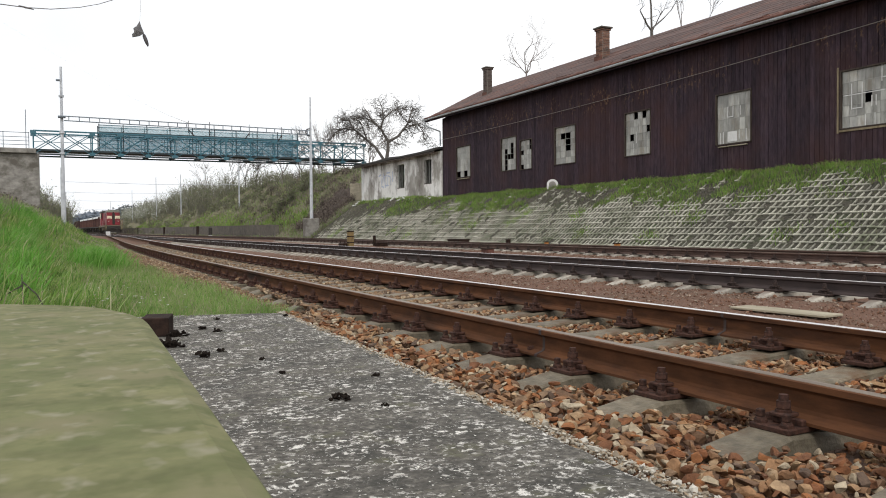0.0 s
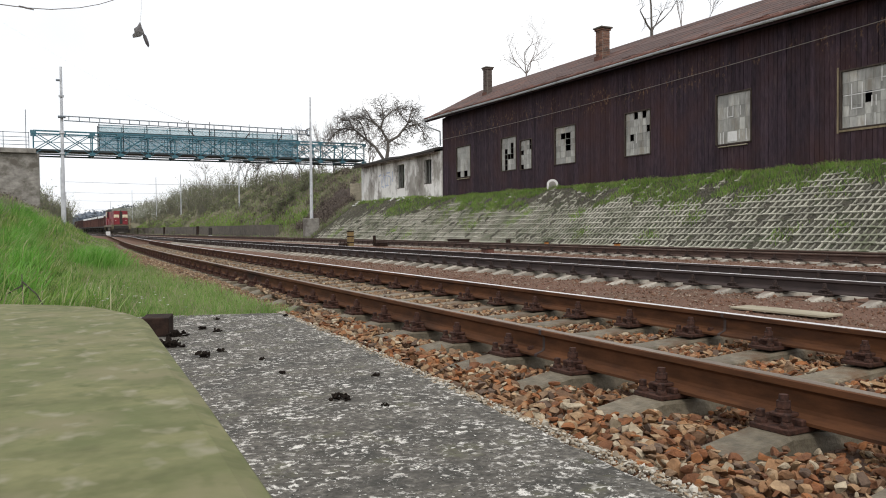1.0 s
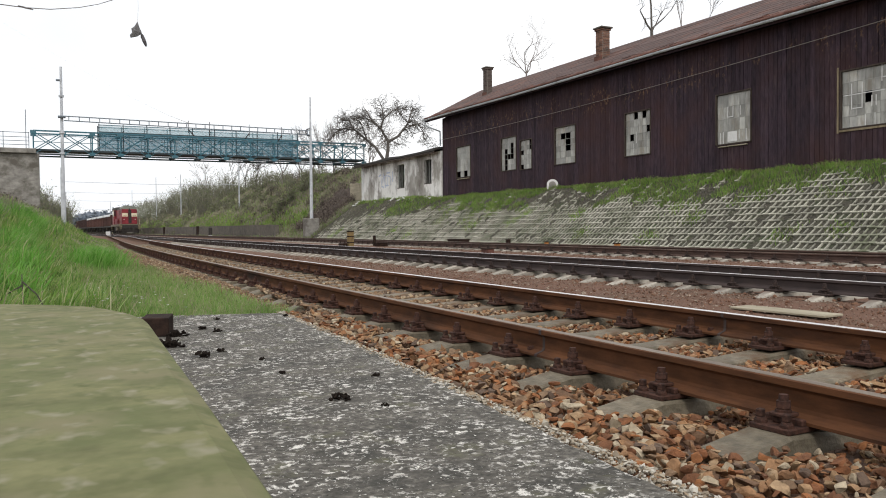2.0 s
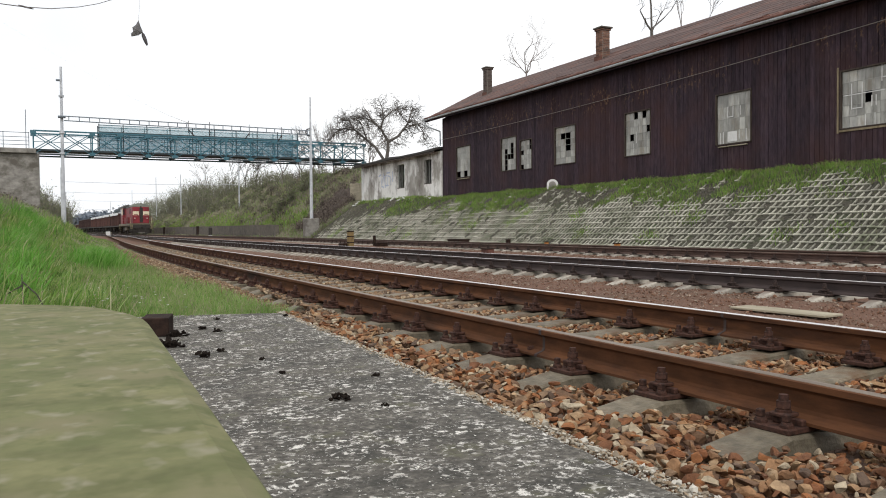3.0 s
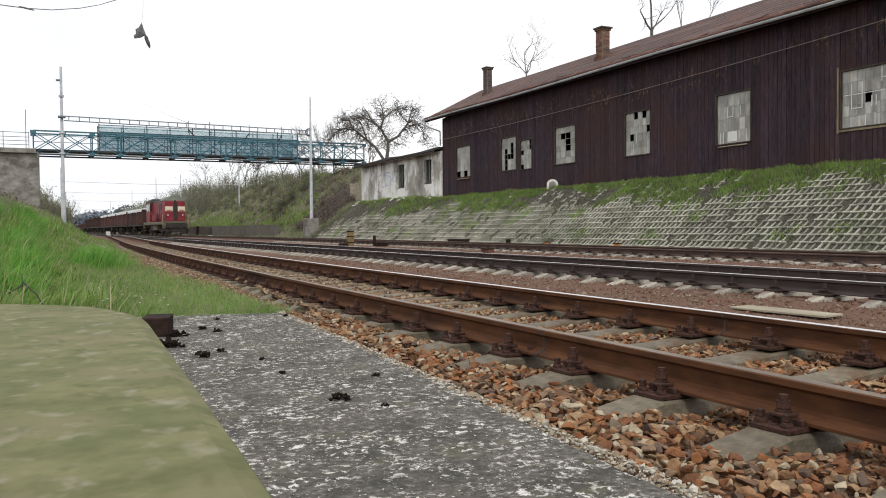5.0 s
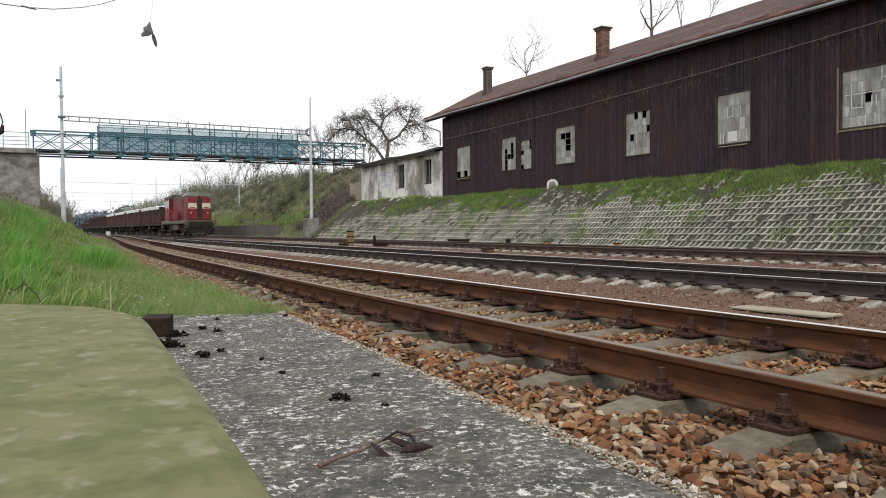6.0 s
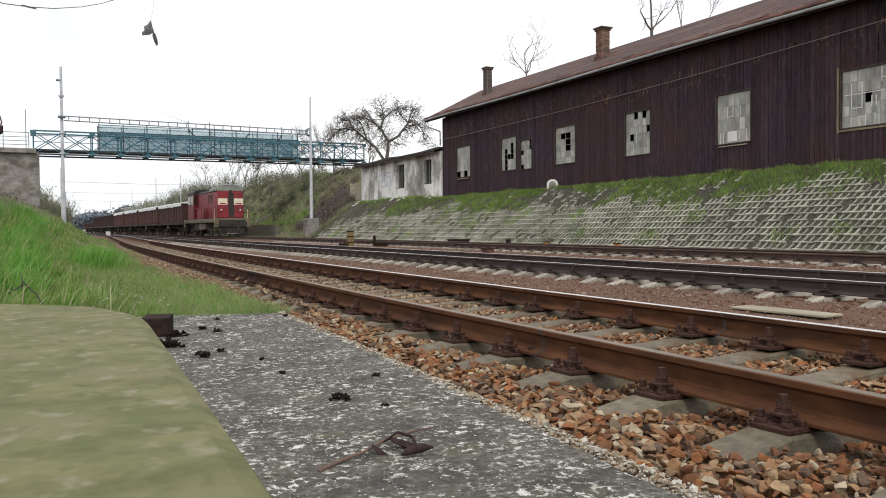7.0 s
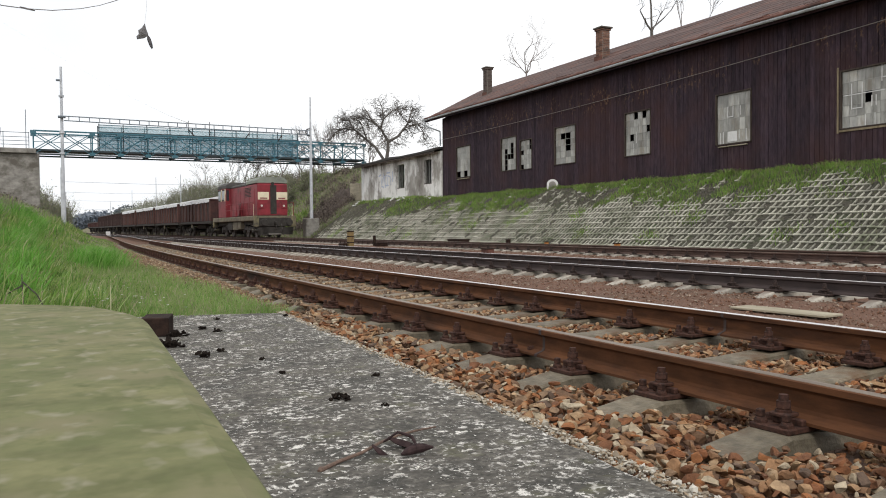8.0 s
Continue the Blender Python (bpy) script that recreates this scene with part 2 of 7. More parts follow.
M["grass_hill"] = per_island("hill_grass", [(0.31, 0.29, 0.21), (0.36, 0.34, 0.25), (0.25, 0.33, 0.13), (0.33, 0.31, 0.225), (0.24, 0.34, 0.12), (0.28, 0.265, 0.205)], rough=0.8, bump=0, glow_through=0.3, grain=0.25, low=0.55)
M["slab"] = lichen_slab("lichen_concrete")
M["moss"] = mossy("mossy_concrete")
M["board"] = weathered_board("tarred_board")
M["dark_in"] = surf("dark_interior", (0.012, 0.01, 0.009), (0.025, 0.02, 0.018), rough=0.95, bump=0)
M["roof"] = surf("rusty_roof_sheet", (0.056, 0.037, 0.035), (0.125, 0.077, 0.068), scale=9, rough=0.85, bump=0.8, bscale=12, c3=(0.165, 0.075, 0.055), stain=0.9, s_lo=.50, s_hi=.72, rnd=0.18, dist=0.04)
M["roof_edge"] = surf("rusted_edge", (0.07, 0.034, 0.027), (0.185, 0.080, 0.058), scale=5, rough=0.9, bump=0.7, bscale=30, stretch=(1, .5, 1), c3=(0.05, 0.03, 0.026), stain=1.4)
M["zinc"] = surf("zinc_gutter", (0.48, 0.53, 0.57), (0.63, 0.68, 0.72), scale=3, rough=0.45, metal=0.0, bump=0.1, c3=(0.3, 0.32, 0.33), stain=1.5)
M["plaster"] = surf("flaking_plaster", (0.15, 0.132, 0.115), (0.50, 0.48, 0.45), scale=0.9, rough=0.95, bump=0.5, bscale=18, c3=(0.76, 0.75, 0.73), stain=0.33, s_lo=0.49, s_hi=0.56, stretch=(1, 1, 0.6), dist=0.02)
M["tar_roof"] = surf("tar_paper", (0.035, 0.032, 0.03), (0.07, 0.065, 0.06), rough=0.9, bump=0.4, bscale=15)
M["pane"] = surf("dirty_pane", (0.19, 0.19, 0.175), (0.40, 0.398, 0.37), scale=5, rough=0.35, bump=0.1, bscale=30, c3=(0.23, 0.205, 0.165), stain=2.2, rnd=0.34, spec=0.5, stretch=(1, 1, 0.3))
M["frame_wood"] = surf("weathered_frame", (0.022, 0.016, 0.014), (0.075, 0.055, 0.042), scale=12, rough=0.85, bump=0.3, stretch=(1, 1, .2))
M["frame_pale"] = surf("glazing_bar_paint", (0.22, 0.22, 0.205), (0.36, 0.36, 0.34), rough=0.8, bump=0.2)
M["teal"] = surf("teal_paint", (0.030, 0.102, 0.138), (0.056, 0.16, 0.205), scale=6, rough=0.55, bump=0.15, c3=(0.08, 0.10, 0.11), stain=1.5, s_lo=.55, s_hi=.7)
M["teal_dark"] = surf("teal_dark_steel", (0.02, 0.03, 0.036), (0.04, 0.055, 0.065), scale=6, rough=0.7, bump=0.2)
M["teal_sheet"] = thin("teal_sheet", (0.11, 0.28, 0.37), 0.64)
M["teal_pale"] = thin("teal_pale_sheet", (0.26, 0.42, 0.48), 0.72)
M["mast"] = surf("galvanised_mast", (0.40, 0.42, 0.46), (0.58, 0.60, 0.63), scale=3, rough=0.6, metal=0.1, bump=0.1, c3=(0.30, 0.32, 0.35), stain=1.2)
M["steel_far"] = surf("grey_steel", (0.10, 0.125, 0.15), (0.19, 0.215, 0.245), scale=3, rough=0.6, bump=0.1)
M["concrete"] = surf("old_concrete", (0.17, 0.16, 0.145), (0.30, 0.285, 0.26), scale=3, rough=0.9, bump=0.4, bscale=25, c3=(0.12, 0.11, 0.10), stain=0.6)
M["abutment"] = surf("abutment_stone", (0.16, 0.152, 0.14), (0.32, 0.305, 0.28), scale=2.5, rough=0.95, bump=0.6, bscale=10, c3=(0.11, 0.10, 0.085), stain=0.7, s_lo=.47, s_hi=.62, stretch=(1, 1, 1.3), dist=0.04)
M["lattice"] = surf("lattice_block", (0.185, 0.18, 0.145), (0.43, 0.415, 0.355), scale=9, rough=0.95, bump=0.5, bscale=40, c3=(0.092, 0.102, 0.062), stain=0.9, s_lo=.44, s_hi=.65, rnd=0.35, dist=0.01)
M["wall_dark"] = surf("sooty_concrete", (0.085, 0.075, 0.062), (0.15, 0.135, 0.115), scale=3, rough=0.9, bump=0.4, bscale=25, c3=(0.06, 0.055, 0.05), stain=0.6)
M["thread"] = surf("pale_thread", (0.5, 0.5, 0.5), (0.6, 0.6, 0.6), bump=0)
M["slope_soil"] = surf("slope_soil", (0.022, 0.020, 0.016), (0.088, 0.080, 0.060), scale=6, rough=0.95, bump=0.9, bscale=14, c3=(0.042, 0.055, 0.025), stain=1.6, s_lo=.5, s_hi=.66, dist=0.05)
M["bark"] = surf("bark", (0.05, 0.042, 0.036), (0.10, 0.085, 0.075), scale=12, rough=0.95, bump=0.5, bscale=40)
M["bark_grey"] = surf("grey_bark", (0.075, 0.066, 0.06), (0.15, 0.135, 0.125), scale=12, rough=0.95, bump=0.4, bscale=40)
M["bark_pale"] = surf("pale_bark", (0.14, 0.12, 0.11), (0.24, 0.21, 0.2), scale=12, rough=0.95, bump=0.3)
M["brush"] = per_island("brush_twigs", [(0.20, 0.19, 0.155), (0.26, 0.245, 0.20), (0.15, 0.145, 0.125), (0.22, 0.235, 0.15), (0.25, 0.245, 0.20)], bump=0)
M["leaf"] = per_island("young_leaves", [(0.24, 0.255, 0.15), (0.28, 0.28, 0.18), (0.19, 0.19, 0.145), (0.25, 0.225, 0.175), (0.20, 0.26, 0.10)], bump=0, rough=0.7, glow_through=0.3)
M["bramble"] = per_island("dead_bramble", [(0.125, 0.10, 0.088), (0.20, 0.165, 0.14), (0.085, 0.066, 0.06), (0.25, 0.21, 0.175)], bump=0)
M["graffiti"] = surf("faded_blue_paint", (0.40, 0.45, 0.58), (0.52, 0.57, 0.68), rough=0.8, bump=0)
M["blossom"] = per_island("blossom", [(0.55, 0.55, 0.50), (0.42, 0.44, 0.38), (0.28, 0.31, 0.2)], bump=0, rough=0.7)
# blue haze of the distance is mixed into these wood colours
M["hazy_wood"] = per_island("hazy_wood", [(0.17, 0.20, 0.245), (0.185, 0.215, 0.26), (0.16, 0.19, 0.235), (0.195, 0.22, 0.26)], bump=0, low=0.9)
M["brick"] = surf("sooty_brick", (0.12, 0.062, 0.045), (0.24, 0.125, 0.085), scale=14, rough=0.9, bump=0.7, bscale=18, c3=(0.09, 0.065, 0.055), stain=2.2, s_lo=.5, s_hi=.62, dist=0.01, rnd=0.4)
M["brick_dark"] = surf("black_sooty_brick", (0.05, 0.04, 0.036), (0.12, 0.088, 0.076), scale=14, rough=0.9, bump=0.7, bscale=18, dist=0.01, rnd=0.4)
M["mortar"] = surf("old_mortar", (0.13, 0.12, 0.105), (0.22, 0.205, 0.185), scale=20, rough=0.95, bump=0.5)
M["red"] = surf("loco_red", (0.165, 0.015, 0.022), (0.25, 0.026, 0.038), scale=2, rough=0.5, bump=0.05, c3=(0.09, 0.02, 0.023), stain=0.8, spec=0.4)
M["cream"] = surf("loco_cream", (0.62, 0.56, 0.40), (0.74, 0.68, 0.52), scale=3, rough=0.5, bump=0.05)
M["loco_roof"] = surf("loco_roof_grey", (0.17, 0.19, 0.16), (0.25, 0.27, 0.23), scale=2, rough=0.7, bump=0.1, c3=(0.08, 0.08, 0.075), stain=0.8)
M["roof_rear"] = surf("sooty_roof", (0.045, 0.042, 0.04), (0.09, 0.085, 0.08), scale=2, rough=0.8, bump=0.1)
M["beam_grey"] = surf("dusty_frame", (0.11, 0.095, 0.068), (0.20, 0.175, 0.125), scale=3, rough=0.8, bump=0.1, c3=(0.07, 0.06, 0.05), stain=1.2)
M["under"] = surf("underframe_black", (0.022, 0.02, 0.018), (0.05, 0.045, 0.04), scale=5, rough=0.85, bump=0.2)
M["bogie"] = surf("dusty_bogie", (0.036, 0.033, 0.031), (0.09, 0.082, 0.077), scale=4, rough=0.85, bump=0.2)
M["wheel"] = surf("wheel_steel", (0.07, 0.065, 0.062), (0.16, 0.15, 0.145), scale=4, rough=0.6, metal=0.4, bump=0.1)
M["wagon"] = surf("wagon_brown", (0.046, 0.020, 0.019), (0.092, 0.038, 0.032), scale=3, rough=0.8, bump=0.15, c3=(0.030, 0.019, 0.019), stain=0.9, s_lo=.45, s_hi=.62, rnd=0.25)
M["wagon_dark"] = surf("wagon_dark_brown", (0.035, 0.019, 0.018), (0.06, 0.032, 0.028), scale=3, rough=0.8, bump=0.15, rnd=0.2)
M["wagon_rib"] = surf("wagon_rib", (0.058, 0.028, 0.025), (0.11, 0.052, 0.042), scale=3, rough=0.8, bump=0.15, rnd=0.35)
M["tarp"] = surf("white_tarpaulin", (0.62, 0.63, 0.65), (0.78, 0.79, 0.8), scale=2, rough=0.6, bump=0.3, bscale=4, dist=0.05)
M["glass"] = surf("cab_glass", (0.02, 0.025, 0.03), (0.04, 0.045, 0.05), rough=0.1, bump=0, spec=0.6)
M["lamp"] = surf("headlamp", (0.5, 0.49, 0.45), (0.6, 0.59, 0.56), rough=0.2, bump=0)
M["yellow"] = surf("faded_yellow", (0.17, 0.115, 0.045), (0.27, 0.19, 0.08), scale=6, rough=0.7, bump=0.2, c3=(0.08, 0.055, 0.035), stain=3)
M["orange"] = surf("faded_orange", (0.34, 0.13, 0.03), (0.45, 0.19, 0.05), rough=0.7, bump=0.2)
M["iron"] = surf("dark_iron", (0.014, 0.010, 0.009), (0.042, 0.025, 0.019), scale=12, rough=0.85, bump=0.4, bscale=40, spec=0.1)
M["plank"] = surf("grey_plank", (0.24, 0.21, 0.15), (0.38, 0.34, 0.255), scale=8, rough=0.9, bump=0.5, bscale=30, stretch=(1, 0.12, 1))
M["white"] = surf("white_paint", (0.55, 0.55, 0.54), (0.72, 0.72, 0.71), rough=0.7, bump=0.2, scale=5)
M["trim_wood"] = surf("bleached_trim", (0.13, 0.10, 0.06), (0.27, 0.22, 0.145), scale=9, rough=0.9, bump=0.3, stretch=(1, 1, .15))
M["rail_far"] = surf("rail_far", (0.045, 0.026, 0.021), (0.095, 0.055, 0.042), scale=10, rough=0.8, bump=0.2, bscale=80, dist=0.004, stretch=(1, 0.25, 1))
M["litter"] = per_island("slope_litter", [(0.21, 0.19, 0.155), (0.27, 0.25, 0.21), (0.15, 0.135, 0.11), (0.19, 0.205, 0.11), (0.31, 0.29, 0.25)], rough=0.9, bump=0, glow_through=0.2, grain=0.5, low=0.6)
M["conifer"] = per_island("dark_conifer", [(0.12, 0.14, 0.155), (0.15, 0.17, 0.18), (0.105, 0.125, 0.14)], bump=0, low=0.8)
M["scar_earth"] = surf("scar_earth", (0.022, 0.016, 0.013), (0.085, 0.064, 0.052), scale=4, rough=0.95, bump=0.9, bscale=9, c3=(0.12, 0.10, 0.08), stain=1.3, s_lo=.54, s_hi=.7, dist=0.08)
M["olive"] = surf("dusty_olive", (0.12, 0.105, 0.06), (0.21, 0.185, 0.11), scale=3, rough=0.8, bump=0.1, c3=(0.06, 0.052, 0.04), stain=1.4)
M["wire"] = surf("cable", (0.17, 0.155, 0.14), (0.27, 0.245, 0.22), rough=0.6, bump=0)
M["dead_leaf"] = surf("dead_leaf", (0.018, 0.011, 0.012), (0.055, 0.034, 0.034), scale=60, rough=0.8, bump=0.3, bscale=200, dist=0.002, spec=0.15)
M["grey_leaf"] = per_island("grey_withered_leaf", [(0.26, 0.25, 0.26), (0.30, 0.29, 0.30)], bump=0.2, glow_through=0.4, low=0.55, grain=90.0)
M["grey_leaf_dark"] = per_island("dark_withered_leaf", [(0.13, 0.12, 0.13), (0.16, 0.15, 0.16)], bump=0.2, glow_through=0.3, low=0.5, grain=90.0)
M["twig_grey"] = surf("grey_twig", (0.13, 0.115, 0.12), (0.22, 0.20, 0.205), scale=60, rough=0.8, bump=0.2, bscale=200, dist=0.001)
M["twig"] = surf("twig_bark", (0.08, 0.048, 0.036), (0.18, 0.122, 0.093), scale=60, rough=0.8, bump=0.3, bscale=200, dist=0.001)
M["smut"] = surf("black_moss", (0.010, 0.008, 0.007), (0.026, 0.02, 0.016), scale=60, rough=0.95, bump=0.6, bscale=120, spec=0.05)


# ------------------------------------------------------------------ mesh helpers
class Shape:
    """Collects faces of one mesh."""

    def __init__(self):
        self.v, self.f = [], []

    def add(self, verts, faces):
        n = len(self.v)
        self.v.extend(tuple(p) for p in verts)
        self.f.extend(tuple(i + n for i in f) for f in faces)
        return self

    def box(self, c, s, b=0.0, m=None):
        """A box of centre c and size s with chamfered edges b, turned by m about its centre."""
        hx, hy, hz = s[0] / 2, s[1] / 2, s[2] / 2
        c = Vector(c)
        signs = [(i, j, k) for i in (-1, 1) for j in (-1, 1) for k in (-1, 1)]
        if b <= 0:
            vs = [Vector((i * hx, j * hy, k * hz)) for i, j, k in signs]
            fs = [(0, 1, 3, 2), (4, 6, 7, 5), (0, 4, 5, 1), (2, 3, 7, 6), (0, 2, 6, 4), (1, 5, 7, 3)]
        else:
            vs, ix = [], {}
            for g in signs:
                for a in range(3):
                    p = [g[0] * (hx - b), g[1] * (hy - b), g[2] * (hz - b)]
                    p[a] = g[a] * (hx, hy, hz)[a]
                    ix[(g, a)] = len(vs)
                    vs.append(Vector(p))
            fs = []
            for a in range(3):
                o = [q for q in range(3) if q != a]
                for sg in (-1, 1):
                    ring = []
                    for u, w in ((-1, -1), (1, -1), (1, 1), (-1, 1)):
                        g = [0, 0, 0]
                        g[a], g[o[0]], g[o[1]] = sg, u, w
                        ring.append(ix[(tuple(g), a)])
                    fs.append(tuple(ring))
                for u in (-1, 1):
                    for w in (-1, 1):
                        g0, g1 = [0, 0, 0], [0, 0, 0]
                        g0[a], g1[a] = -1, 1
                        g0[o[0]] = g1[o[0]] = u
                        g0[o[1]] = g1[o[1]] = w
                        g0, g1 = tuple(g0), tuple(g1)
                        fs.append((ix[(g0, o[0])], ix[(g1, o[0])], ix[(g1, o[1])], ix[(g0, o[1])]))
            for g in signs:
                fs.append((ix[(g, 0)], ix[(g, 1)], ix[(g, 2)]))
        out = []
        for f in fs:
            mid = sum((vs[i] for i in f), Vector()) / len(f)
            nn = (vs[f[1]] - vs[f[0]]).cross(vs[f[2]] - vs[f[0]])
            out.append(f if nn.dot(mid) > 0 else tuple(reversed(f)))
        vs = [(m @ p if m else p) + c for p in vs]
        return self.add(vs, out)

    def tube(self, pts, radii, n=6, caps=True):
        """A round bar along points."""
        pts = [Vector(p) for p in pts]
        if isinstance(radii, (int, float)):
            radii = [radii] * len(pts)
        rings, vs, fs = [], [], []
        side = None
        for i, p in enumerate(pts):
            d = (pts[min(i + 1, len(pts) - 1)] - pts[max(i - 1, 0)])
            d = d.normalized() if d.length > 1e-9 else Vector((0, 0, 1))
            if side is None:
                side = d.cross(Vector((0, 0, 1)) if abs(d.z) < 0.9 else Vector((1, 0, 0))).normalized()
            side = (side - d * side.dot(d)).normalized()
            up = d.cross(side)
            rings.append(len(vs))
            for k in range(n):
                a = 2 * math.pi * k / n
                vs.append(p + (side * math.cos(a) + up * math.sin(a)) * radii[i])
        for i in range(len(pts) - 1):
            for k in range(n):
                k2 = (k + 1) % n
                fs.append((rings[i] + k, rings[i] + k2, rings[i + 1] + k2, rings[i + 1] + k))
        if caps:
            fs.append(tuple(reversed(range(n))))
            fs.append(tuple(range(rings[-1], rings[-1] + n)))
        return self.add(vs, fs)

    def bar(self, p, q, w, h):
        """A square bar from p to q, w wide and h deep."""
        p, q = Vector(p), Vector(q)
        d = q - p
        rot = d.to_track_quat("Y", "Z").to_matrix()
        return self.box((p + q) / 2, (w, d.length, h), 0, rot)

    def sweep(self, profile, stations):
        """An open or closed profile [(u, z)] carried along stations [(origin, across)]; u runs along across."""
        n, vs, fs = len(profile), [], []
        for o, a in stations:
            for u, z in profile:
                vs.append(Vector(o) + Vector(a) * u + Vector((0, 0, z)))
        for i in range(len(stations) - 1):
            for k in range(n):
                k2 = (k + 1) % n
                fs.append((i * n + k, (i + 1) * n + k, (i + 1) * n + k2, i * n + k2))
        fs.append(tuple(range(n)))
        fs.append(tuple(reversed(range((len(stations) - 1) * n, len(stations) * n))))
        return self.add(vs, fs)

    def prism(self, outline, axis, lo, hi):
        """A flat outline in the two other axes, pushed from lo to hi along axis."""
        o = [q for q in range(3) if q != axis]
        vs = []
        for e in (lo, hi):
            for u, w in outline:
                p = [0, 0, 0]
                p[axis], p[o[0]], p[o[1]] = e, u, w
                vs.append(p)
        n = len(outline)
        fs = [tuple(range(n)), tuple(reversed(range(n, 2 * n)))]
        fs += [(k, n + k, n + (k + 1) % n, (k + 1) % n) for k in range(n)]
        return self.add(vs, fs)

    def stone(self, c, s, rng, fine=False):
        """A broken stone, from one of the cut shapes below."""
        tv, tf = rng.choice(ROCKS_FINE if fine else ROCKS)
        q = np.array(Euler((rng.gauss(0, 0.5), rng.gauss(0, 0.5), rng.random() * 6.3)).to_matrix())
        flat = np.array((1.0, 1.0, rng.uniform(0.7, 1.0)))
        w = (tv * s) @ q.T * flat + np.array(c)
        return self.add(w.tolist(), tf)

    def mesh(self, name, material, smooth=False):
        me = bpy.data.meshes.new(name)
        me.from_pydata(self.v, [], self.f)
        me.materials.append(material)
        if smooth:
            me.polygons.foreach_set("use_smooth", [True] * len(me.polygons))
        me.update()
        return me


PHI = (1 + 5 ** 0.5) / 2
ICO_V = [tuple(c / 1.902 for c in p) for p in ((-1, PHI, 0), (1, PHI, 0), (-1, -PHI, 0), (1, -PHI, 0), (0, -1, PHI), (0, 1, PHI), (0, -1, -PHI), (0, 1, -PHI), (PHI, 0, -1), (PHI, 0, 1), (-PHI, 0, -1), (-PHI, 0, 1))]
ICO_F = [(0, 11, 5), (0, 5, 1), (0, 1, 7), (0, 7, 10), (0, 10, 11), (1, 5, 9), (5, 11, 4), (11, 10, 2), (10, 7, 6), (7, 1, 8), (3, 9, 4), (3, 4, 2), (3, 2, 6), (3, 6, 8), (3, 8, 9), (4, 9, 5), (2, 4, 11), (6, 2, 10), (8, 6, 7), (9, 8, 1)]


def cut_rocks(count, rounds, seed):
    """Stone shapes: a ball trimmed by a few random planes and squashed."""
    r, out = np.random.RandomState(seed), []
    v, f = [np.array(p) for p in ICO_V], list(ICO_F)
    for _ in range(rounds):
        mid, nf = {}, []
        for a, b, c in f:
            ids = []
            for p, q in ((a, b), (b, c), (c, a)):
                k = (min(p, q), max(p, q))
                if k not in mid:
                    m = v[p] + v[q]
                    mid[k] = len(v)
                    v.append(m / np.linalg.norm(m))
                ids.append(mid[k])
            nf += [(a, ids[0], ids[2]), (b, ids[1], ids[0]), (c, ids[2], ids[1]), tuple(ids)]
        f = nf
    for _ in range(count):
        p = np.array(v) * (1 + 0.05 * r.randn(len(v), 1))
        for _ in range(10):
            n = r.randn(3)
            n /= np.linalg.norm(n)
            over = p @ n - r.uniform(0.25, 0.6)
            p = p - np.outer(np.maximum(over, 0), n)
        p = p / np.abs(p).max() * (r.uniform(1.0, 1.45), r.uniform(0.75, 1.1), r.uniform(0.5, 0.8))
        out.append((p, f))
    return out


ROCKS, ROCKS_FINE = cut_rocks(30, 0, 5), cut_rocks(40, 1, 6)


def thing(name, label, category, group="", kind="", at=(0, 0, 0)):
    ob = new(name)
    ob.location = at
    ob.empty_display_size = 0.2
    return tagged(ob, label, category, group, kind)


def part(name, shape, material, parent=None, label="", smooth=False):
    """Links a shape as one mesh object, under its thing or part."""
    ob = new(name, shape.mesh(name, material, smooth))
    ob.parent = parent
    if label:
        ob["label"] = label
    return ob


def smooth01(a, b, x):
    t = min(1.0, max(0.0, (x - a) / (b - a)))
    return t * t * (3 - 2 * t)


# ------------------------------------------------------------------ the lie of the land
def near_x(y):
    """Centre of the near track, which bends towards the next one."""
    return 3.26 + 0.0006 * min(y, 45.0) ** 2 + 0.054 * max(0.0, y - 45.0)


def mid_x(y):
    return 8.12 - 0.012 * max(0.0, y - 60.0)


def train_x(y):
    """Centre of the far track, which swings aside in the distance and back."""
    ys = (-10, 45, 60, 78, 96, 113, 130, 150, 200, 245, 270, 300, 350, 420)
    xs = (14.5, 14.5, 14.15, 13.5, 12.75, 11.95, 11.5, 11.15, 10.2, 9.4, 10.0, 11.0, 13.0, 16.0)
    return sum(float(np.interp(y + d, ys, xs)) for d in (-12, -8, -4, 0, 4, 8, 12)) / 7


def grass_edge(y):
    return float(np.interp(y, (6.5, 10, 14, 18, 24, 35, 52, 75, 130), (1.82, 1.86, 1.80, 1.82, 2.02, 2.72, 3.85, 4.9, 6.0))) + 0.06 * math.sin(y * 1.3) * smooth01(6, 12, y)


def toe_x(y):
    return 16.75 + 0.7 * smooth01(50, 62, y) - 0.036 * 0.8 * max(0.0, y - 62.0)


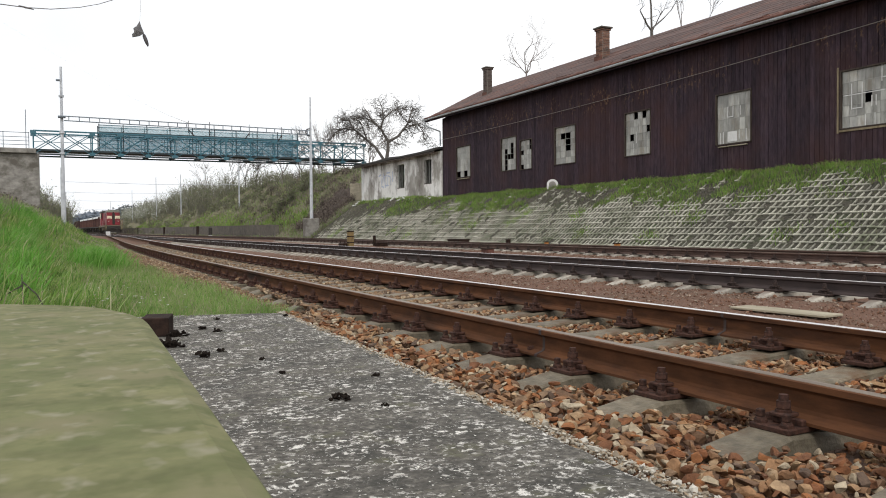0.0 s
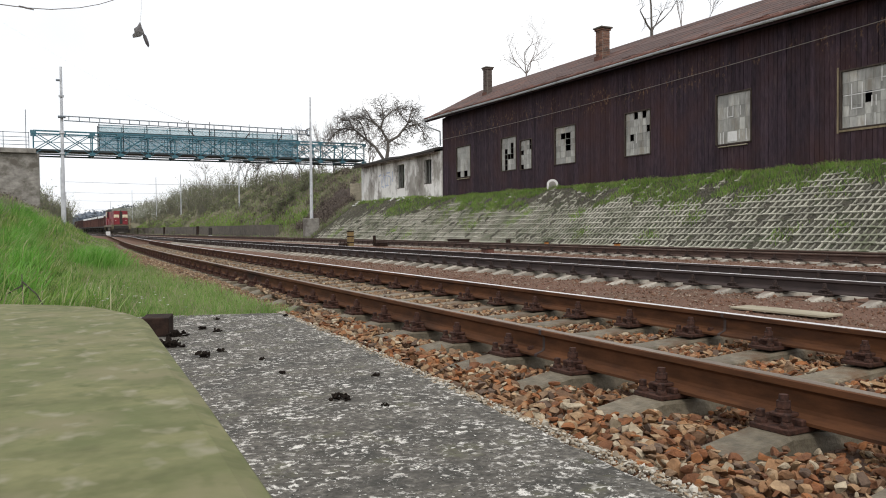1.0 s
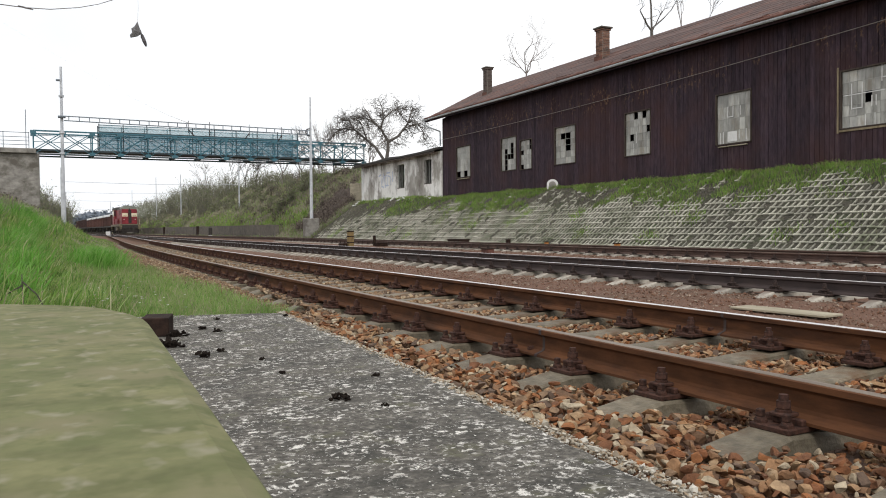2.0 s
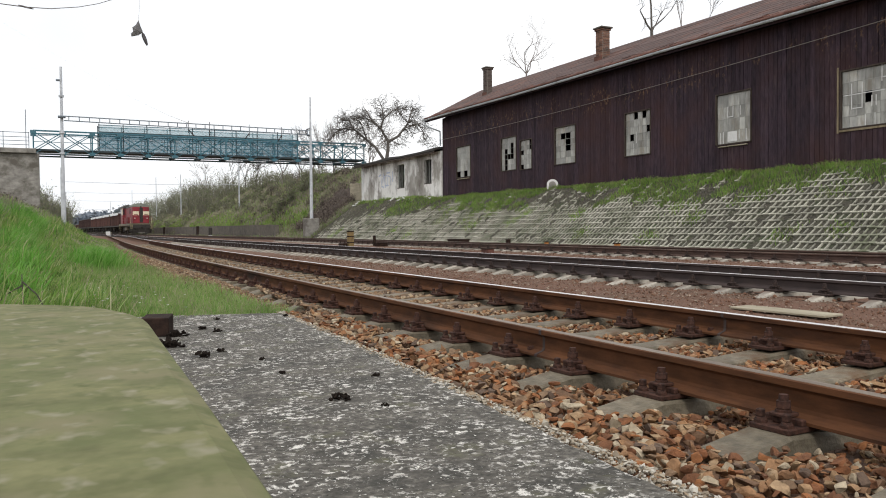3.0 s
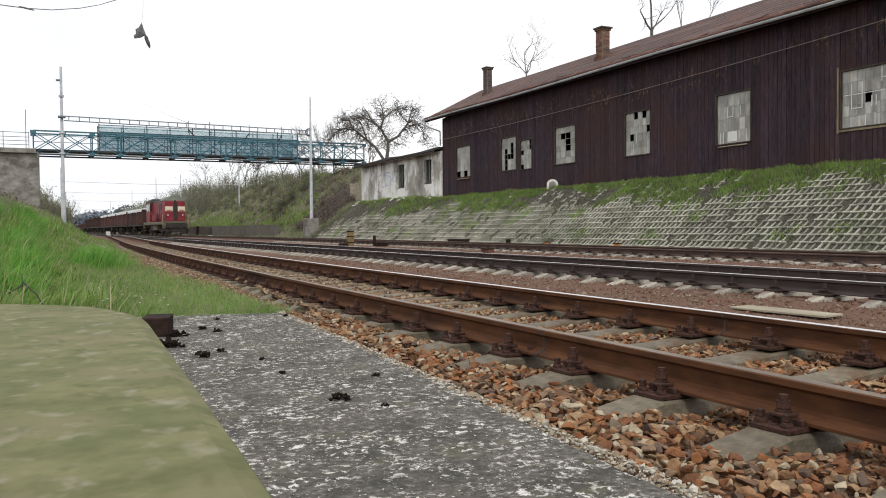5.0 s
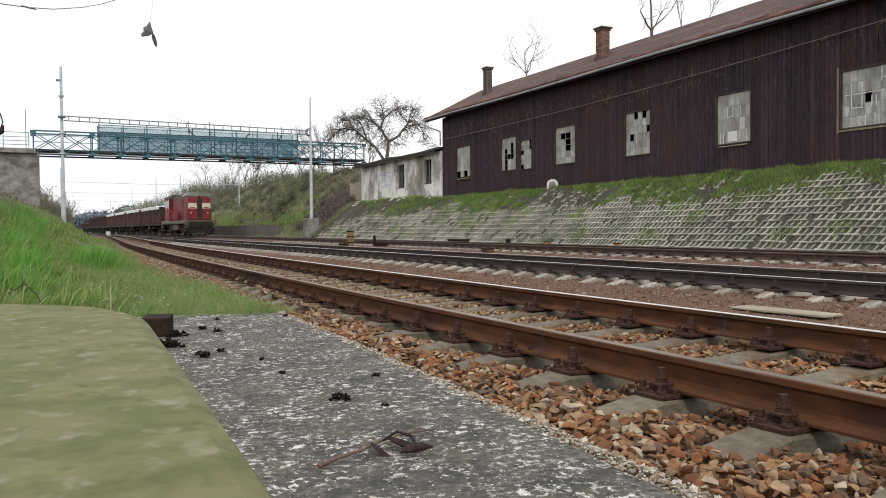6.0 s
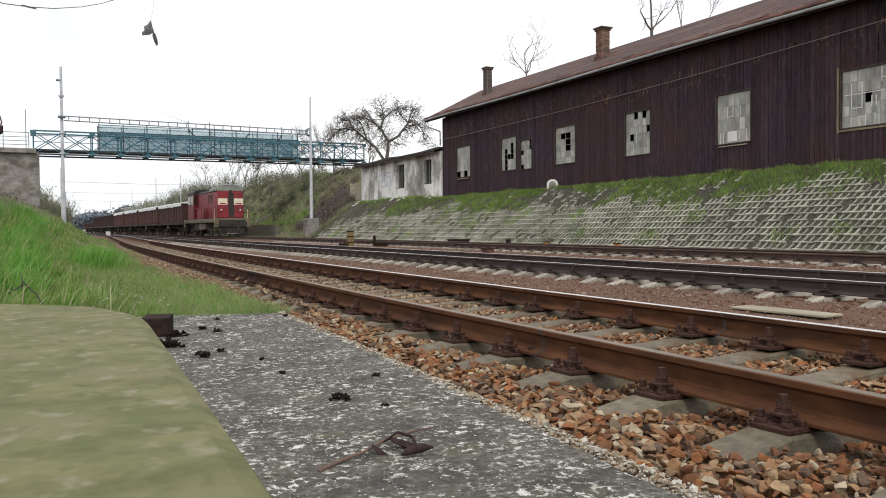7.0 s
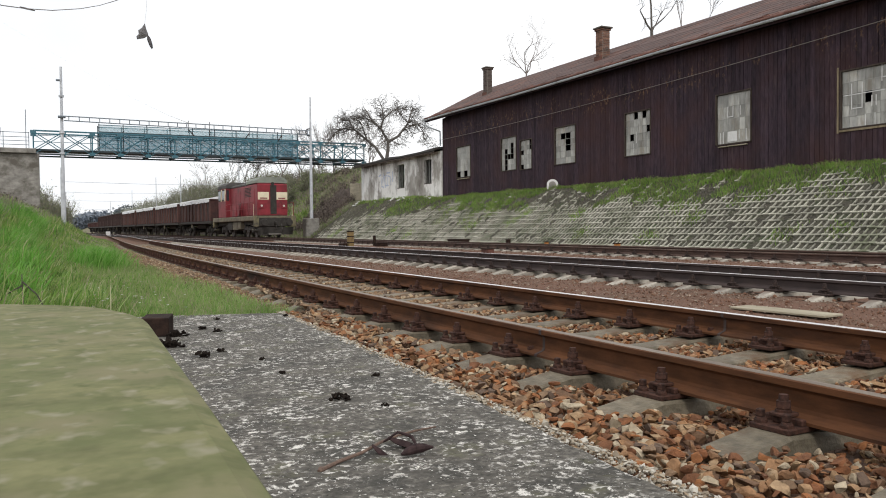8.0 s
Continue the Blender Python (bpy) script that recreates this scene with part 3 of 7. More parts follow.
def ground_z(x, y):
    d = grass_edge(y) - x
    z = -0.05 - 0.13 * smooth01(0.0, 0.35, -d) * (1 - smooth01(-0.7, -0.1, x - toe_x(y)))
    if d > 0:
        a = 0.03 + 0.39 * smooth01(4, 30, y)
        rise = a * min(d, 6.0) * (0.42 + 0.58 * smooth01(0.6, 3.4, d)) + 0.10 * max(0.0, min(d - 6.0, 12.0))
        z += rise * (1 - 0.6 * smooth01(90, 200, y))
        if y < 7.2:
            z = -0.05 + rise * smooth01(5.5, 7.2, y) - 0.12 * (1 - smooth01(6.6, 7.2, y))
        z += 0.05 * math.sin(x * 2.1 + y * 0.7) * smooth01(0.3, 2, d)
    t = x - toe_x(y)
    if t > 0:
        top = 2.40 + 0.18 * smooth01(41, 44, y) + (5.9 - 2.58) * smooth01(56, 66, y)
        top *= 1 - 0.55 * smooth01(120, 320, y)
        run = 3.5 + 4.0 * smooth01(56, 66, y)
        z += (top + 0.05) * (min(1.0, t / run)) + 0.12 * max(0.0, min(t - run, 30)) * smooth01(58, 70, y)
        z += 0.12 * math.sin(x * 1.3 + y * 0.9) * smooth01(56, 62, y) * smooth01(0.5, 2, t)
    return z


def grid_sheet(xs, ys, fz):
    s = Shape()
    s.v = [(x, y, fz(x, y)) for y in ys for x in xs]
    n = len(xs)
    s.f = [(j * n + i, j * n + i + 1, (j + 1) * n + i + 1, (j + 1) * n + i) for j in range(len(ys) - 1) for i in range(n - 1)]
    return s


def steps(*runs):
    out = []
    for a, b, d in runs:
        n = max(1, round((b - a) / d))
        out += [a + (b - a) * k / n for k in range(n)]
    return out + [runs[-1][1]]


gx = steps((-900, -60, 120), (-60, -8, 6), (-8, 6, 0.25), (6, 16, 1.0), (16, 30, 0.3), (30, 60, 5), (60, 900, 120))
gy = steps((-300, -20, 70), (-20, 2, 3), (2, 20, 0.4), (20, 110, 1.0), (110, 300, 12), (300, 2400, 200))
tagged(part("ground", grid_sheet(gx, gy, ground_z), M["earth"], smooth=True), "grassy earth bank and verge beside the railway", "ground", kind="structure")

def bed_z(x, y):
    """Gravel level: raised round the near track's sleepers, hollow along the middle track's."""
    if x < 4.75 + 0.0006 * y * y:
        z = -0.085 + 0.012 * smooth01(6, 12, y)
    else:
        z = -0.045 - 0.028 * smooth01(5, 14, y) * (1 - smooth01(1.25, 1.8, abs(x - mid_x(y))))
    # dirt has buried the outer ends of the near track's sleepers
    z += 0.085 * smooth01(8, 13, y) * smooth01(-0.95, -1.1, x - near_x(y))
    return z - 0.06 * smooth01(0.2, -0.3, x - grass_edge(y)) - (0.1 if x > toe_x(y) + 0.3 else 0)


bed = part("track_bed", grid_sheet(steps((1.5, 9.6, 0.15), (9.6, 16.9, 0.4)), steps((-14, 0, 2), (0, 14, 0.2), (14, 60, 1.0), (60, 420, 6)), lambda x, y: bed_z(x, y) + 0.018 * noise.noise((x * 2.2, y * 2.2, 0))),
           M["bed"], smooth=True)
tagged(bed, "reddish-brown gravel bed under the railway tracks", "gravel", kind="structure")

# lattice-block slope under the shed: soil sheet with concrete grid pieces on it
SLOPE_RUN, SLOPE_RISE = 3.5, 2.33


def slope_at(y, u):
    """A point on the slope, u from 0 at the toe to 1 at the top."""
    return Vector((toe_x(y) + 0.1 + SLOPE_RUN * u, y, -0.02 + (SLOPE_RISE + 0.1) * u))


# ------------------------------------------------------------------ tracks
RAIL_PROFILE = [(-0.0625, 0.0), (0.0625, 0.0), (0.0625, 0.012), (0.014, 0.030), (0.008, 0.045), (0.008, 0.105), (0.018, 0.116), (0.0335, 0.122), (0.0335, 0.145), (0.026, 0.149), (-0.026, 0.149), (-0.0335, 0.145), (-0.0335, 0.122), (-0.018, 0.116), (-0.008, 0.105), (-0.008, 0.045), (-0.014, 0.030), (-0.0625, 0.012)]
TOP_PROFILE = [(-0.027, 0.1485), (0.027, 0.1485), (0.022, 0.1505), (-0.022, 0.1505)]


def rail(path, off, ys, z0, body, top, label, sheen):
    st = []
    for y in ys:
        a = Vector((1, -(path(y + 0.5) - path(y - 0.5)), 0)).normalized()
        st.append((Vector((path(y), y, z0)) + a * off, a))
    ob = part("rail", Shape().sweep(RAIL_PROFILE, st), body)
    tagged(ob, label, "rail", "rails of the tracks")
    part("running_surface", Shape().sweep(TOP_PROFILE, st), top, ob, sheen)
    return ob


RY = steps((-8, 50, 1.5), (50, 400, 5))
# only the farther rail's top carries the painted sky sheen
for off in (-0.751, 0.751):
    near_rail_ob = rail(near_x, off, steps((-8, 50, 1.0), (50, 120, 4)), 0.021, M["rail_rust"], M["rail_top_dull" if off < 0 else "rail_top_skylit"], "rusty brown steel rail bolted to concrete sleepers", "worn steel running surface")
    # ground weld seam with a small bond bolt on the web
    wy = 3.73 if off < 0 else 3.84
    fat = [(u * 1.06 + (0.0015 if u > 0 else -0.0015), 0.002 + z * 0.985) for u, z in RAIL_PROFILE]
    part("weld_seam", Shape().sweep(fat, [(Vector((near_x(y) + off, y, 0.021)), (1, 0, 0)) for y in (wy, wy + 0.022)]), M["rail_dark"], near_rail_ob, "dark weld seam")
    part("bond_bolt", Shape().tube([(near_x(wy) + off - 0.008, wy + 0.12, 0.05), (near_x(wy) + off - 0.04, wy + 0.12, 0.05)], 0.016, 8), M["fastener"], near_rail_ob)
for off in (-0.751, 0.751):
    rail(mid_x, off, RY, 0.021, M["rail_dark"], M["rail_top_skylit"], "dark steel rail of the middle track", "polished steel running surface, sky sheen in its colour")
for off in (-0.751, 0.751):
    rail(train_x, off, RY, 0.021, M["rail_far"], M["rail_top_dull"], "brown steel rail of the far track", "worn steel running surface")


def sleeper_mesh(length, width, drop=0.012):
    s = Shape()
    t, w = width / 2 - 0.03, width / 2
    h, z = length / 2, -0.2
    ring = []
    for x, zt in ((-h, -drop), (-h + 0.28, 0.0), (-0.3, -0.03), (0.3, -0.03), (h - 0.28, 0.0), (h, -drop)):
        ring.append([(x, -w, z), (x, -t, zt - 0.012), (x, -t + 0.015, zt), (x, t - 0.015, zt), (x, t, zt - 0.012), (x, w, z)])
    vs = [p for r in ring for p in r]
    fs = [(i * 6 + k, (i + 1) * 6 + k, (i + 1) * 6 + k + 1, i * 6 + k + 1) for i in range(5) for k in range(5)]
    fs += [tuple(reversed(range(6))), tuple(range(30, 36))]
    fs = [tuple(reversed(f)) for f in fs]
    return s.add(vs, fs)


def plate_shape():
    """Ribbed baseplate."""
    s = Shape().box((0, 0, 0.012), (0.36, 0.17, 0.022), 0.004)
    for sg in (-1, 1):
        s.box((sg * 0.085, 0, 0.034), (0.025, 0.16, 0.026), 0.004)
    return s


def bolt_shape():
    """Clamp bolt: clip, washer, nut and shank."""
    s = Shape().box((0, 0, 0.036), (0.08, 0.075, 0.016), 0.004)
    s.box((0, 0, 0.016), (0.05, 0.06, 0.026), 0.004)
    s.tube([(0, 0, 0.043), (0, 0, 0.053)], 0.029, 10)
    s.tube([(0, 0, 0.053), (0, 0, 0.060)], 0.022, 8)
    s.tube([(0, 0, 0.060), (0, 0, 0.085)], [0.028, 0.027], 6)
    s.tube([(0, 0, 0.085), (0, 0, 0.108)], [0.0185, 0.017], 8)
    return s


def screw_shape():
    """Coach screw with its square head."""
    s = Shape().tube([(0, 0, 0.0), (0, 0, 0.012)], 0.024, 8)
    s.tube([(0, 0, 0.012), (0, 0, 0.022)], [0.022, 0.018], 8)
    s.box((0, 0, 0.036), (0.027, 0.027, 0.03), 0.004)
    return s


def sleeper_thing(label, group, mat, detail, length=2.42, width=0.26, drop=0.11, iron="fastener"):
    th = thing("sleeper", label, "sleeper", group)
    part("body", sleeper_mesh(length, width, drop), mat, th)
    for off in (-0.751, 0.751):
        pl = part("baseplate", plate_shape(), M[iron], th, "rusty iron baseplate")
        pl.location = (off, 0, -0.002)
        for sg in (-1, 1):
            bo = part("clamp_bolt", bolt_shape(), M[iron], pl)
            bo.location = (sg * 0.095, 0, 0.02)
            if detail:
                for sy in (-0.055, 0.055):
                    sc = part("coach_screw", screw_shape(), M[iron], pl)
                    sc.location = (sg * 0.152, sy, 0.022)
    return th


def lay(path, y0, n, gap, model, rng, up=0.0, skew=0.0):
    for i in range(n):
        y = y0 + i * gap
        turn = math.degrees(math.atan(path(y + 0.5) - path(y - 0.5)))
        copy_thing(model, pose(path(y), y, up + rng.uniform(-0.004, 0.002), 0, 0, -turn + skew + rng.uniform(-0.6, 0.6)))


def remove_thing(ob):
    for o in (*ob.children_recursive, ob):
        bpy.data.objects.remove(o)


rng = random.Random(3)
near_model = sleeper_thing("grey concrete sleeper half sunk in rusty ballast", "sleepers of the near track", M["sleeper"], True, drop=0.04)
lay(near_x, 2.096 - 8 * 0.6455, 14, 0.6455, near_model, rng, 0, 3.5)
remove_thing(near_model)
mid_model = sleeper_thing("grey concrete sleeper half sunk in rusty ballast", "sleepers of the near track", M["sleeper"], True, drop=0.09)
lay(near_x, 2.096 + 6 * 0.6455, 17, 0.6455, mid_model, rng, 0, 3.5)
remove_thing(mid_model)
far_model = sleeper_thing("grey concrete sleeper in the near track", "sleepers of the near track", M["sleeper"], False, drop=0.09)
lay(near_x, 2.096 + 23 * 0.6455, 46, 0.6455, far_model, rng, 0, 3.5)
remove_thing(far_model)
pale_model = sleeper_thing("pale concrete sleeper with gravel round its end", "sleepers of the middle track", M["sleeper_pale"], False, width=0.2, drop=0.085, iron="fastener_dark")
lay(mid_x, 3.1, 78, 0.63, pale_model, rng, 0.012)
remove_thing(pale_model)
third_model = sleeper_thing("brownish concrete sleeper of the far track", "sleepers of the far track", M["sleeper_pale"], False, iron="fastener_dark")
lay(train_x, 6.1, 72, 0.63, third_model, rng, 0.012)
remove_thing(third_model)


# ------------------------------------------------------------------ shed
SX, SHED_Y0, SHED_Y1, BASE_Z, EAVE_Z = 21.0, 3.0, 41.75, 2.26, 7.12
RIDGE_X, RIDGE_Z = 24.35, 9.12
# y from, y to, sill, head, columns, rows
WINDOWS = [(38.3, 40.03, 3.53, 5.3, 4, 5), (33.6, 35.12, 3.58, 5.29, 5, 6), (32.2, 33.29, 3.53, 5.01, 4, 6), (28.7, 30.34, 3.55, 5.28, 4, 6),
           (23.87, 25.43, 3.52, 5.29, 6, 6), (19.0, 20.57, 3.51, 5.28, 6, 4), (14.2, 15.74, 3.52, 5.25, 6, 5), (9.3, 10.9, 3.52, 5.25, 6, 5)]
# missing panes as column, row from the bottom; the columns run towards the viewer
BROKEN = [{(0, 0), (2, 0)}, {(1, 3), (1, 2), (3, 4), (3, 3), (3, 2), (2, 2), (1, 0), (1, 1)}, {(3, 5), (3, 4), (0, 3), (0, 0)}, {(2, 2), (2, 3), (2, 4), (1, 4)},
          {(2, 5), (4, 5), (1, 2), (5, 3)}, set(), {(3, 2)}, set()]


def shed():
    th = thing("wooden_shed", "long dark tarred wooden railway shed with broken windows", "shed", at=(0, 0, 0))
    rng = random.Random(11)
    # boards between the window edges
    cuts = sorted({SHED_Y0, SHED_Y1, *(w[0] for w in WINDOWS), *(w[1] for w in WINDOWS)})
    k = 0
    for a, b in zip(cuts, cuts[1:]):
        n = max(1, round((b - a) / 0.17))
        win = next((w for w in WINDOWS if w[0] <= a + 0.01 and w[1] >= b - 0.01), None)
        for i in range(n):
            y0, y1 = a + (b - a) * i / n, a + (b - a) * (i + 1) / n
            for z0, z1 in ([(BASE_Z, EAVE_Z)] if win is None else [(BASE_Z, win[2]), (win[3], EAVE_Z)]):
                proud = rng.uniform(0, 0.012)
                low = z0 + (rng.uniform(0, 0.12) if z0 == BASE_Z else 0)
                s = Shape().box((SX - proud, (y0 + y1) / 2, (z1 + low) / 2), (0.03, y1 - y0 - rng.uniform(0.006, 0.014), z1 - low), 0.004)
                part("board", s, M["board"], th)
                k += 1
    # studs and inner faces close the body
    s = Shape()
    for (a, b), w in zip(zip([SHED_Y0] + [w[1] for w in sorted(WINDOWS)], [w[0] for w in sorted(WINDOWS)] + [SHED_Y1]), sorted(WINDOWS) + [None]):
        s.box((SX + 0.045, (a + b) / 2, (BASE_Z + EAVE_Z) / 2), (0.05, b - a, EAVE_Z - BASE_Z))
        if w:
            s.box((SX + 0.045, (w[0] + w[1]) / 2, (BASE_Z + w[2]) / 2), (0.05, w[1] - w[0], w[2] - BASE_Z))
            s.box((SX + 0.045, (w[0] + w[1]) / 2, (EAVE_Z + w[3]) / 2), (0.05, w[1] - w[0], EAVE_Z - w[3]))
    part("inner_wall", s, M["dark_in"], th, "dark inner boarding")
    xb = 2 * RIDGE_X - SX
    s = Shape().box((xb, (SHED_Y0 + SHED_Y1) / 2, (BASE_Z + EAVE_Z) / 2), (0.1, SHED_Y1 - SHED_Y0, EAVE_Z - BASE_Z))
    part("back_wall", s, M["board"], th)
    for y in (SHED_Y0 + 0.06, SHED_Y1 - 0.06):
        s = Shape().prism([(SX + 0.03, BASE_Z), (xb, BASE_Z), (xb, EAVE_Z), (RIDGE_X, RIDGE_Z - 0.12), (SX + 0.03, EAVE_Z)], 1, y - 0.05, y + 0.05)
        part("gable_wall", s, M["board"], th)
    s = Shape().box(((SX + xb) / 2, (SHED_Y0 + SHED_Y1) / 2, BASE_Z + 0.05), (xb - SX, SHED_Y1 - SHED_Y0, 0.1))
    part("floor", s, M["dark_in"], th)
    # roof
    over = 0.55
    ga, gb = SHED_Y0 - 0.6, SHED_Y1 + 1.35
    ex, ez = SX - over, EAVE_Z + 0.02
    for sg in (-1, 1):
        x0 = RIDGE_X + sg * (RIDGE_X - ex)
        s = Shape().add([(x0, ga, ez), (x0, gb, ez), (RIDGE_X, gb, RIDGE_Z), (RIDGE_X, ga, RIDGE_Z), (x0, ga, ez + 0.06), (x0, gb, ez + 0.06), (RIDGE_X, gb, RIDGE_Z + 0.06), (RIDGE_X, ga, RIDGE_Z + 0.06)],
                        [(0, 1, 2, 3), (7, 6, 5, 4), (0, 4, 5, 1), (2, 6, 7, 3), (1, 5, 6, 2), (0, 3, 7, 4)])
        part("roof_deck", s, M["tar_roof"], th)
    # courses of sheet on the visible slope
    n = 11
    for i in range(n):
        for j in range(10):
            t0, t1 = i / n, (i + 1) / n + 0.02
            ya, yb = ga + (gb - ga) * j / 10, ga + (gb - ga) * (j + 1) / 10 - 0.015
            lift = 0.07 + rng.uniform(0, 0.012)
            pa = Vector((ex + (RIDGE_X - ex) * t0, 0, ez + (RIDGE_Z - ez) * t0 + lift + 0.012))
            pb = Vector((ex + (RIDGE_X - ex) * min(1, t1), 0, ez + (RIDGE_Z - ez) * min(1, t1) + lift))
            s = Shape()
            vs = [(p.x, y, p.z + h) for p in (pa, pb) for y in (ya, yb) for h in (0, 0.012)]
            s.add(vs, [(0, 1, 3, 2), (4, 6, 7, 5), (0, 4, 5, 1), (2, 3, 7, 6), (1, 5, 7, 3), (0, 2, 6, 4)])
            part("roof_sheet", s, M["roof"], th)
    s = Shape().tube([(ex - 0.02, ga, ez + 0.1), (ex - 0.02, (ga + gb) / 2, ez + 0.085), (ex - 0.02, gb, ez + 0.1)], 0.045, 6)
    part("eave_roll", s, M["roof_edge"], th, "rusted roof edge")
    for k in range(150):
        y = rng.uniform(ga, gb)
        x = ex + rng.uniform(0.0, 0.5)
        z = ez + (RIDGE_Z - ez) * (x - ex) / (RIDGE_X - ex) + 0.1
        part("loose_sheet", Shape().box((x, y, z), (rng.uniform(0.08, 0.32), rng.uniform(0.15, 0.9), rng.uniform(0.015, 0.05)), 0, Euler((rng.uniform(-0.03, 0.03), -0.46 + rng.uniform(-0.12, 0.12), rng.uniform(-0.1, 0.1))).to_matrix()), M["roof_edge"] if k % 3 else M["roof"], th)
    # gutter: half pipe
    prof = [(0.075 * math.cos(a), 0.075 * math.sin(a)) for a in [math.pi + math.pi * q / 6 for q in range(7)]]
    prof += [(0.062 * math.cos(a), 0.062 * math.sin(a)) for a in [2 * math.pi - math.pi * q / 6 for q in range(7)]]
    g = part("gutter", Shape().sweep(prof, [((ex - 0.10, y, ez - 0.0 + 0.02 * math.sin(y * 0.35)), (1, 0, 0)) for y in steps((ga, gb, 1.2))]), M["zinc"], th, "grey zinc gutter")
    pipe = [(ex - 0.1, gb - 0.25, ez - 0.05), (ex - 0.08, gb - 0.3, ez - 0.35), (SX - 0.1, SHED_Y1 + 0.15, ez - 0.75), (SX - 0.1, SHED_Y1 + 0.12, ez - 1.6)]
    part("downpipe", Shape().tube(pipe, 0.045, 8), M["zinc"], th, "grey zinc downpipe")
    # fascia and rafters under the eave
    part("fascia", Shape().box((ex + 0.03, (ga + gb) / 2, ez - 0.06), (0.03, gb - ga, 0.14)), M["board"], th)
    # chimneys
    for cx, cy, w, top, clay in ((22.5, 39.05, 0.38, 9.68, "brick_dark"), (22.5, 28.75, 0.45, 9.56, "brick")):
        z0 = ez + (RIDGE_Z - ez) * (cx - ex) / (RIDGE_X - ex) - 0.3
        c = part("chimney", Shape().box((cx, cy, (z0 + top) / 2), (w - 0.02, w - 0.02, top - z0), 0.004), M["mortar"], th, "weathered brick chimney")
        for k in range(int((top - z0) / 0.078)):
            zk = z0 + 0.04 + k * 0.078
            for q, (dx, dy, sx, sy) in enumerate(((0.025 - w / 2, -w / 4, 0.06, w / 2), (0.025 - w / 2, w / 4, 0.06, w / 2), (0.03, 0.025 - w / 2, w - 0.09, 0.06), (0.03, w / 2 - 0.025, w - 0.09, 0.06))):
                dy += 0
                part("brick", Shape().box((cx + dx + rng.uniform(-0.006, 0.006), cy + dy, zk), (sx, sy - 0.012, 0.066), 0.006), M[clay], c)
        part("cap", Shape().box((cx, cy, top + 0.02), (w * 1.42, w * 1.42, 0.07), 0.015), M["wall_dark"], c)
        part("lip", Shape().box((cx, cy, top - 0.06), (w + 0.08, w + 0.08, 0.08), 0.01), M[clay], c)
        part("flashing", Shape().box((cx - w / 2 - 0.04, cy, z0 + 0.35), (0.03, w + 0.1, 0.2), 0.01), M["roof_edge"], c)
    # windows
    for wi, (y0, y1, z0, z1, nc, nr) in enumerate(WINDOWS):
        win = part("window", Shape().box((SX + 0.01, (y0 + y1) / 2, z0 + 0.02), (0.12, y1 - y0, 0.04), 0.006), M["frame_wood"], th, "broken multi-pane window")
        fr = Shape()
        for yy in (y0 + 0.025, y1 - 0.025):
            fr.box((SX - 0.005, yy, (z0 + z1) / 2), (0.09, 0.05, z1 - z0), 0.004)
        fr.box((SX - 0.005, (y0 + y1) / 2, z1 - 0.025), (0.088, y1 - y0 - 0.1, 0.05), 0.004)
        part("frame", fr, M["frame_wood"], win)
        if wi == 6:
            part("trim", Shape().box((SX - 0.035, y1 + 0.06, (z0 + z1) / 2), (0.03, 0.055, z1 - z0 + 0.2), 0.004), M["trim_wood"], win, "bleached wooden trim")
            part("trim", Shape().box((SX - 0.032, (y0 + y1) / 2, z0 - 0.04), (0.03, y1 - y0 + 0.04, 0.06), 0.004), M["trim_wood"], win, "bleached wooden trim")
        cw, ch = (y1 - y0 - 0.1) / nc, (z1 - z0 - 0.09) / nr
        for c in range(1, nc):
            part("glazing_bar", Shape().box((SX + 0.018, y1 - 0.05 - c * cw, (z0 + z1) / 2), (0.02, 0.014, z1 - z0 - 0.06)), M["frame_pale"], win)
        for r in range(1, nr):
            part("glazing_bar", Shape().box((SX + 0.017, (y0 + y1) / 2, z0 + 0.04 + r * ch), (0.022, y1 - y0 - 0.1, 0.014)), M["frame_pale"], win)
        for c in range(nc):
            for r in range(nr):
                if (c, r) in BROKEN[wi]:
                    continue
                tip = Euler((radians(rng.uniform(-3, 3) if wi < 4 else 0), radians(rng.uniform(-3, 3)), radians(rng.uniform(-2.5, 2.5)))).to_matrix()
                p = Shape().box((SX + 0.018, y1 - 0.05 - (c + 0.5) * cw, z0 + 0.04 + (r + 0.5) * ch), (0.006, cw - 0.012, ch - 0.012), 0, tip)
                part("pane", p, M["pane"], win)
        if wi in (0, 5):
            part("sill", Shape().box((SX - 0.04, (y0 + y1) / 2, z0 - 0.06), (0.1, (y1 - y0) * 0.8, 0.035), 0.006), M["plank"], win, "pale weathered sill")
    # white tape on a few panes; the one wide patch paints a pane bright
    for y, z, w, h in ((20.05, 4.62, 0.03, 0.36), (19.82, 4.62, 0.03, 0.36), (19.93, 4.45, 0.2, 0.03), (20.25, 3.75, 0.03, 0.42), (19.25, 3.8, 0.03, 0.36), (15.38, 4.45, 0.03, 0.75), (15.05, 4.45, 0.03, 0.75), (15.2, 4.1, 0.3, 0.03), (15.0, 4.5, 1.3, 0.022), (14.62, 4.25, 0.03, 0.3), (14.75, 4.25, 0.03, 0.3), (14.45, 5.0, 0.03, 0.5), (14.25, 5.0, 0.03, 0.5), (14.35, 4.86, 0.26, 0.03), (14.95, 3.72, 0.03, 0.36), (14.65, 3.72, 0.025, 0.36), (20.38, 3.75, 0.03, 0.4), (19.55, 3.82, 0.03, 0.3), (19.5, 4.62, 0.025, 0.32), (19.85, 3.78, 0.42, 0.34),  (24.75, 4.25, 0.022, 0.45), (24.9, 3.85, 0.022, 0.36)):
        part("tape_strip", Shape().box((SX + 0.004, y, z), (0.004, w, h)), M["white"], th, "white tape and bright-pane mark")
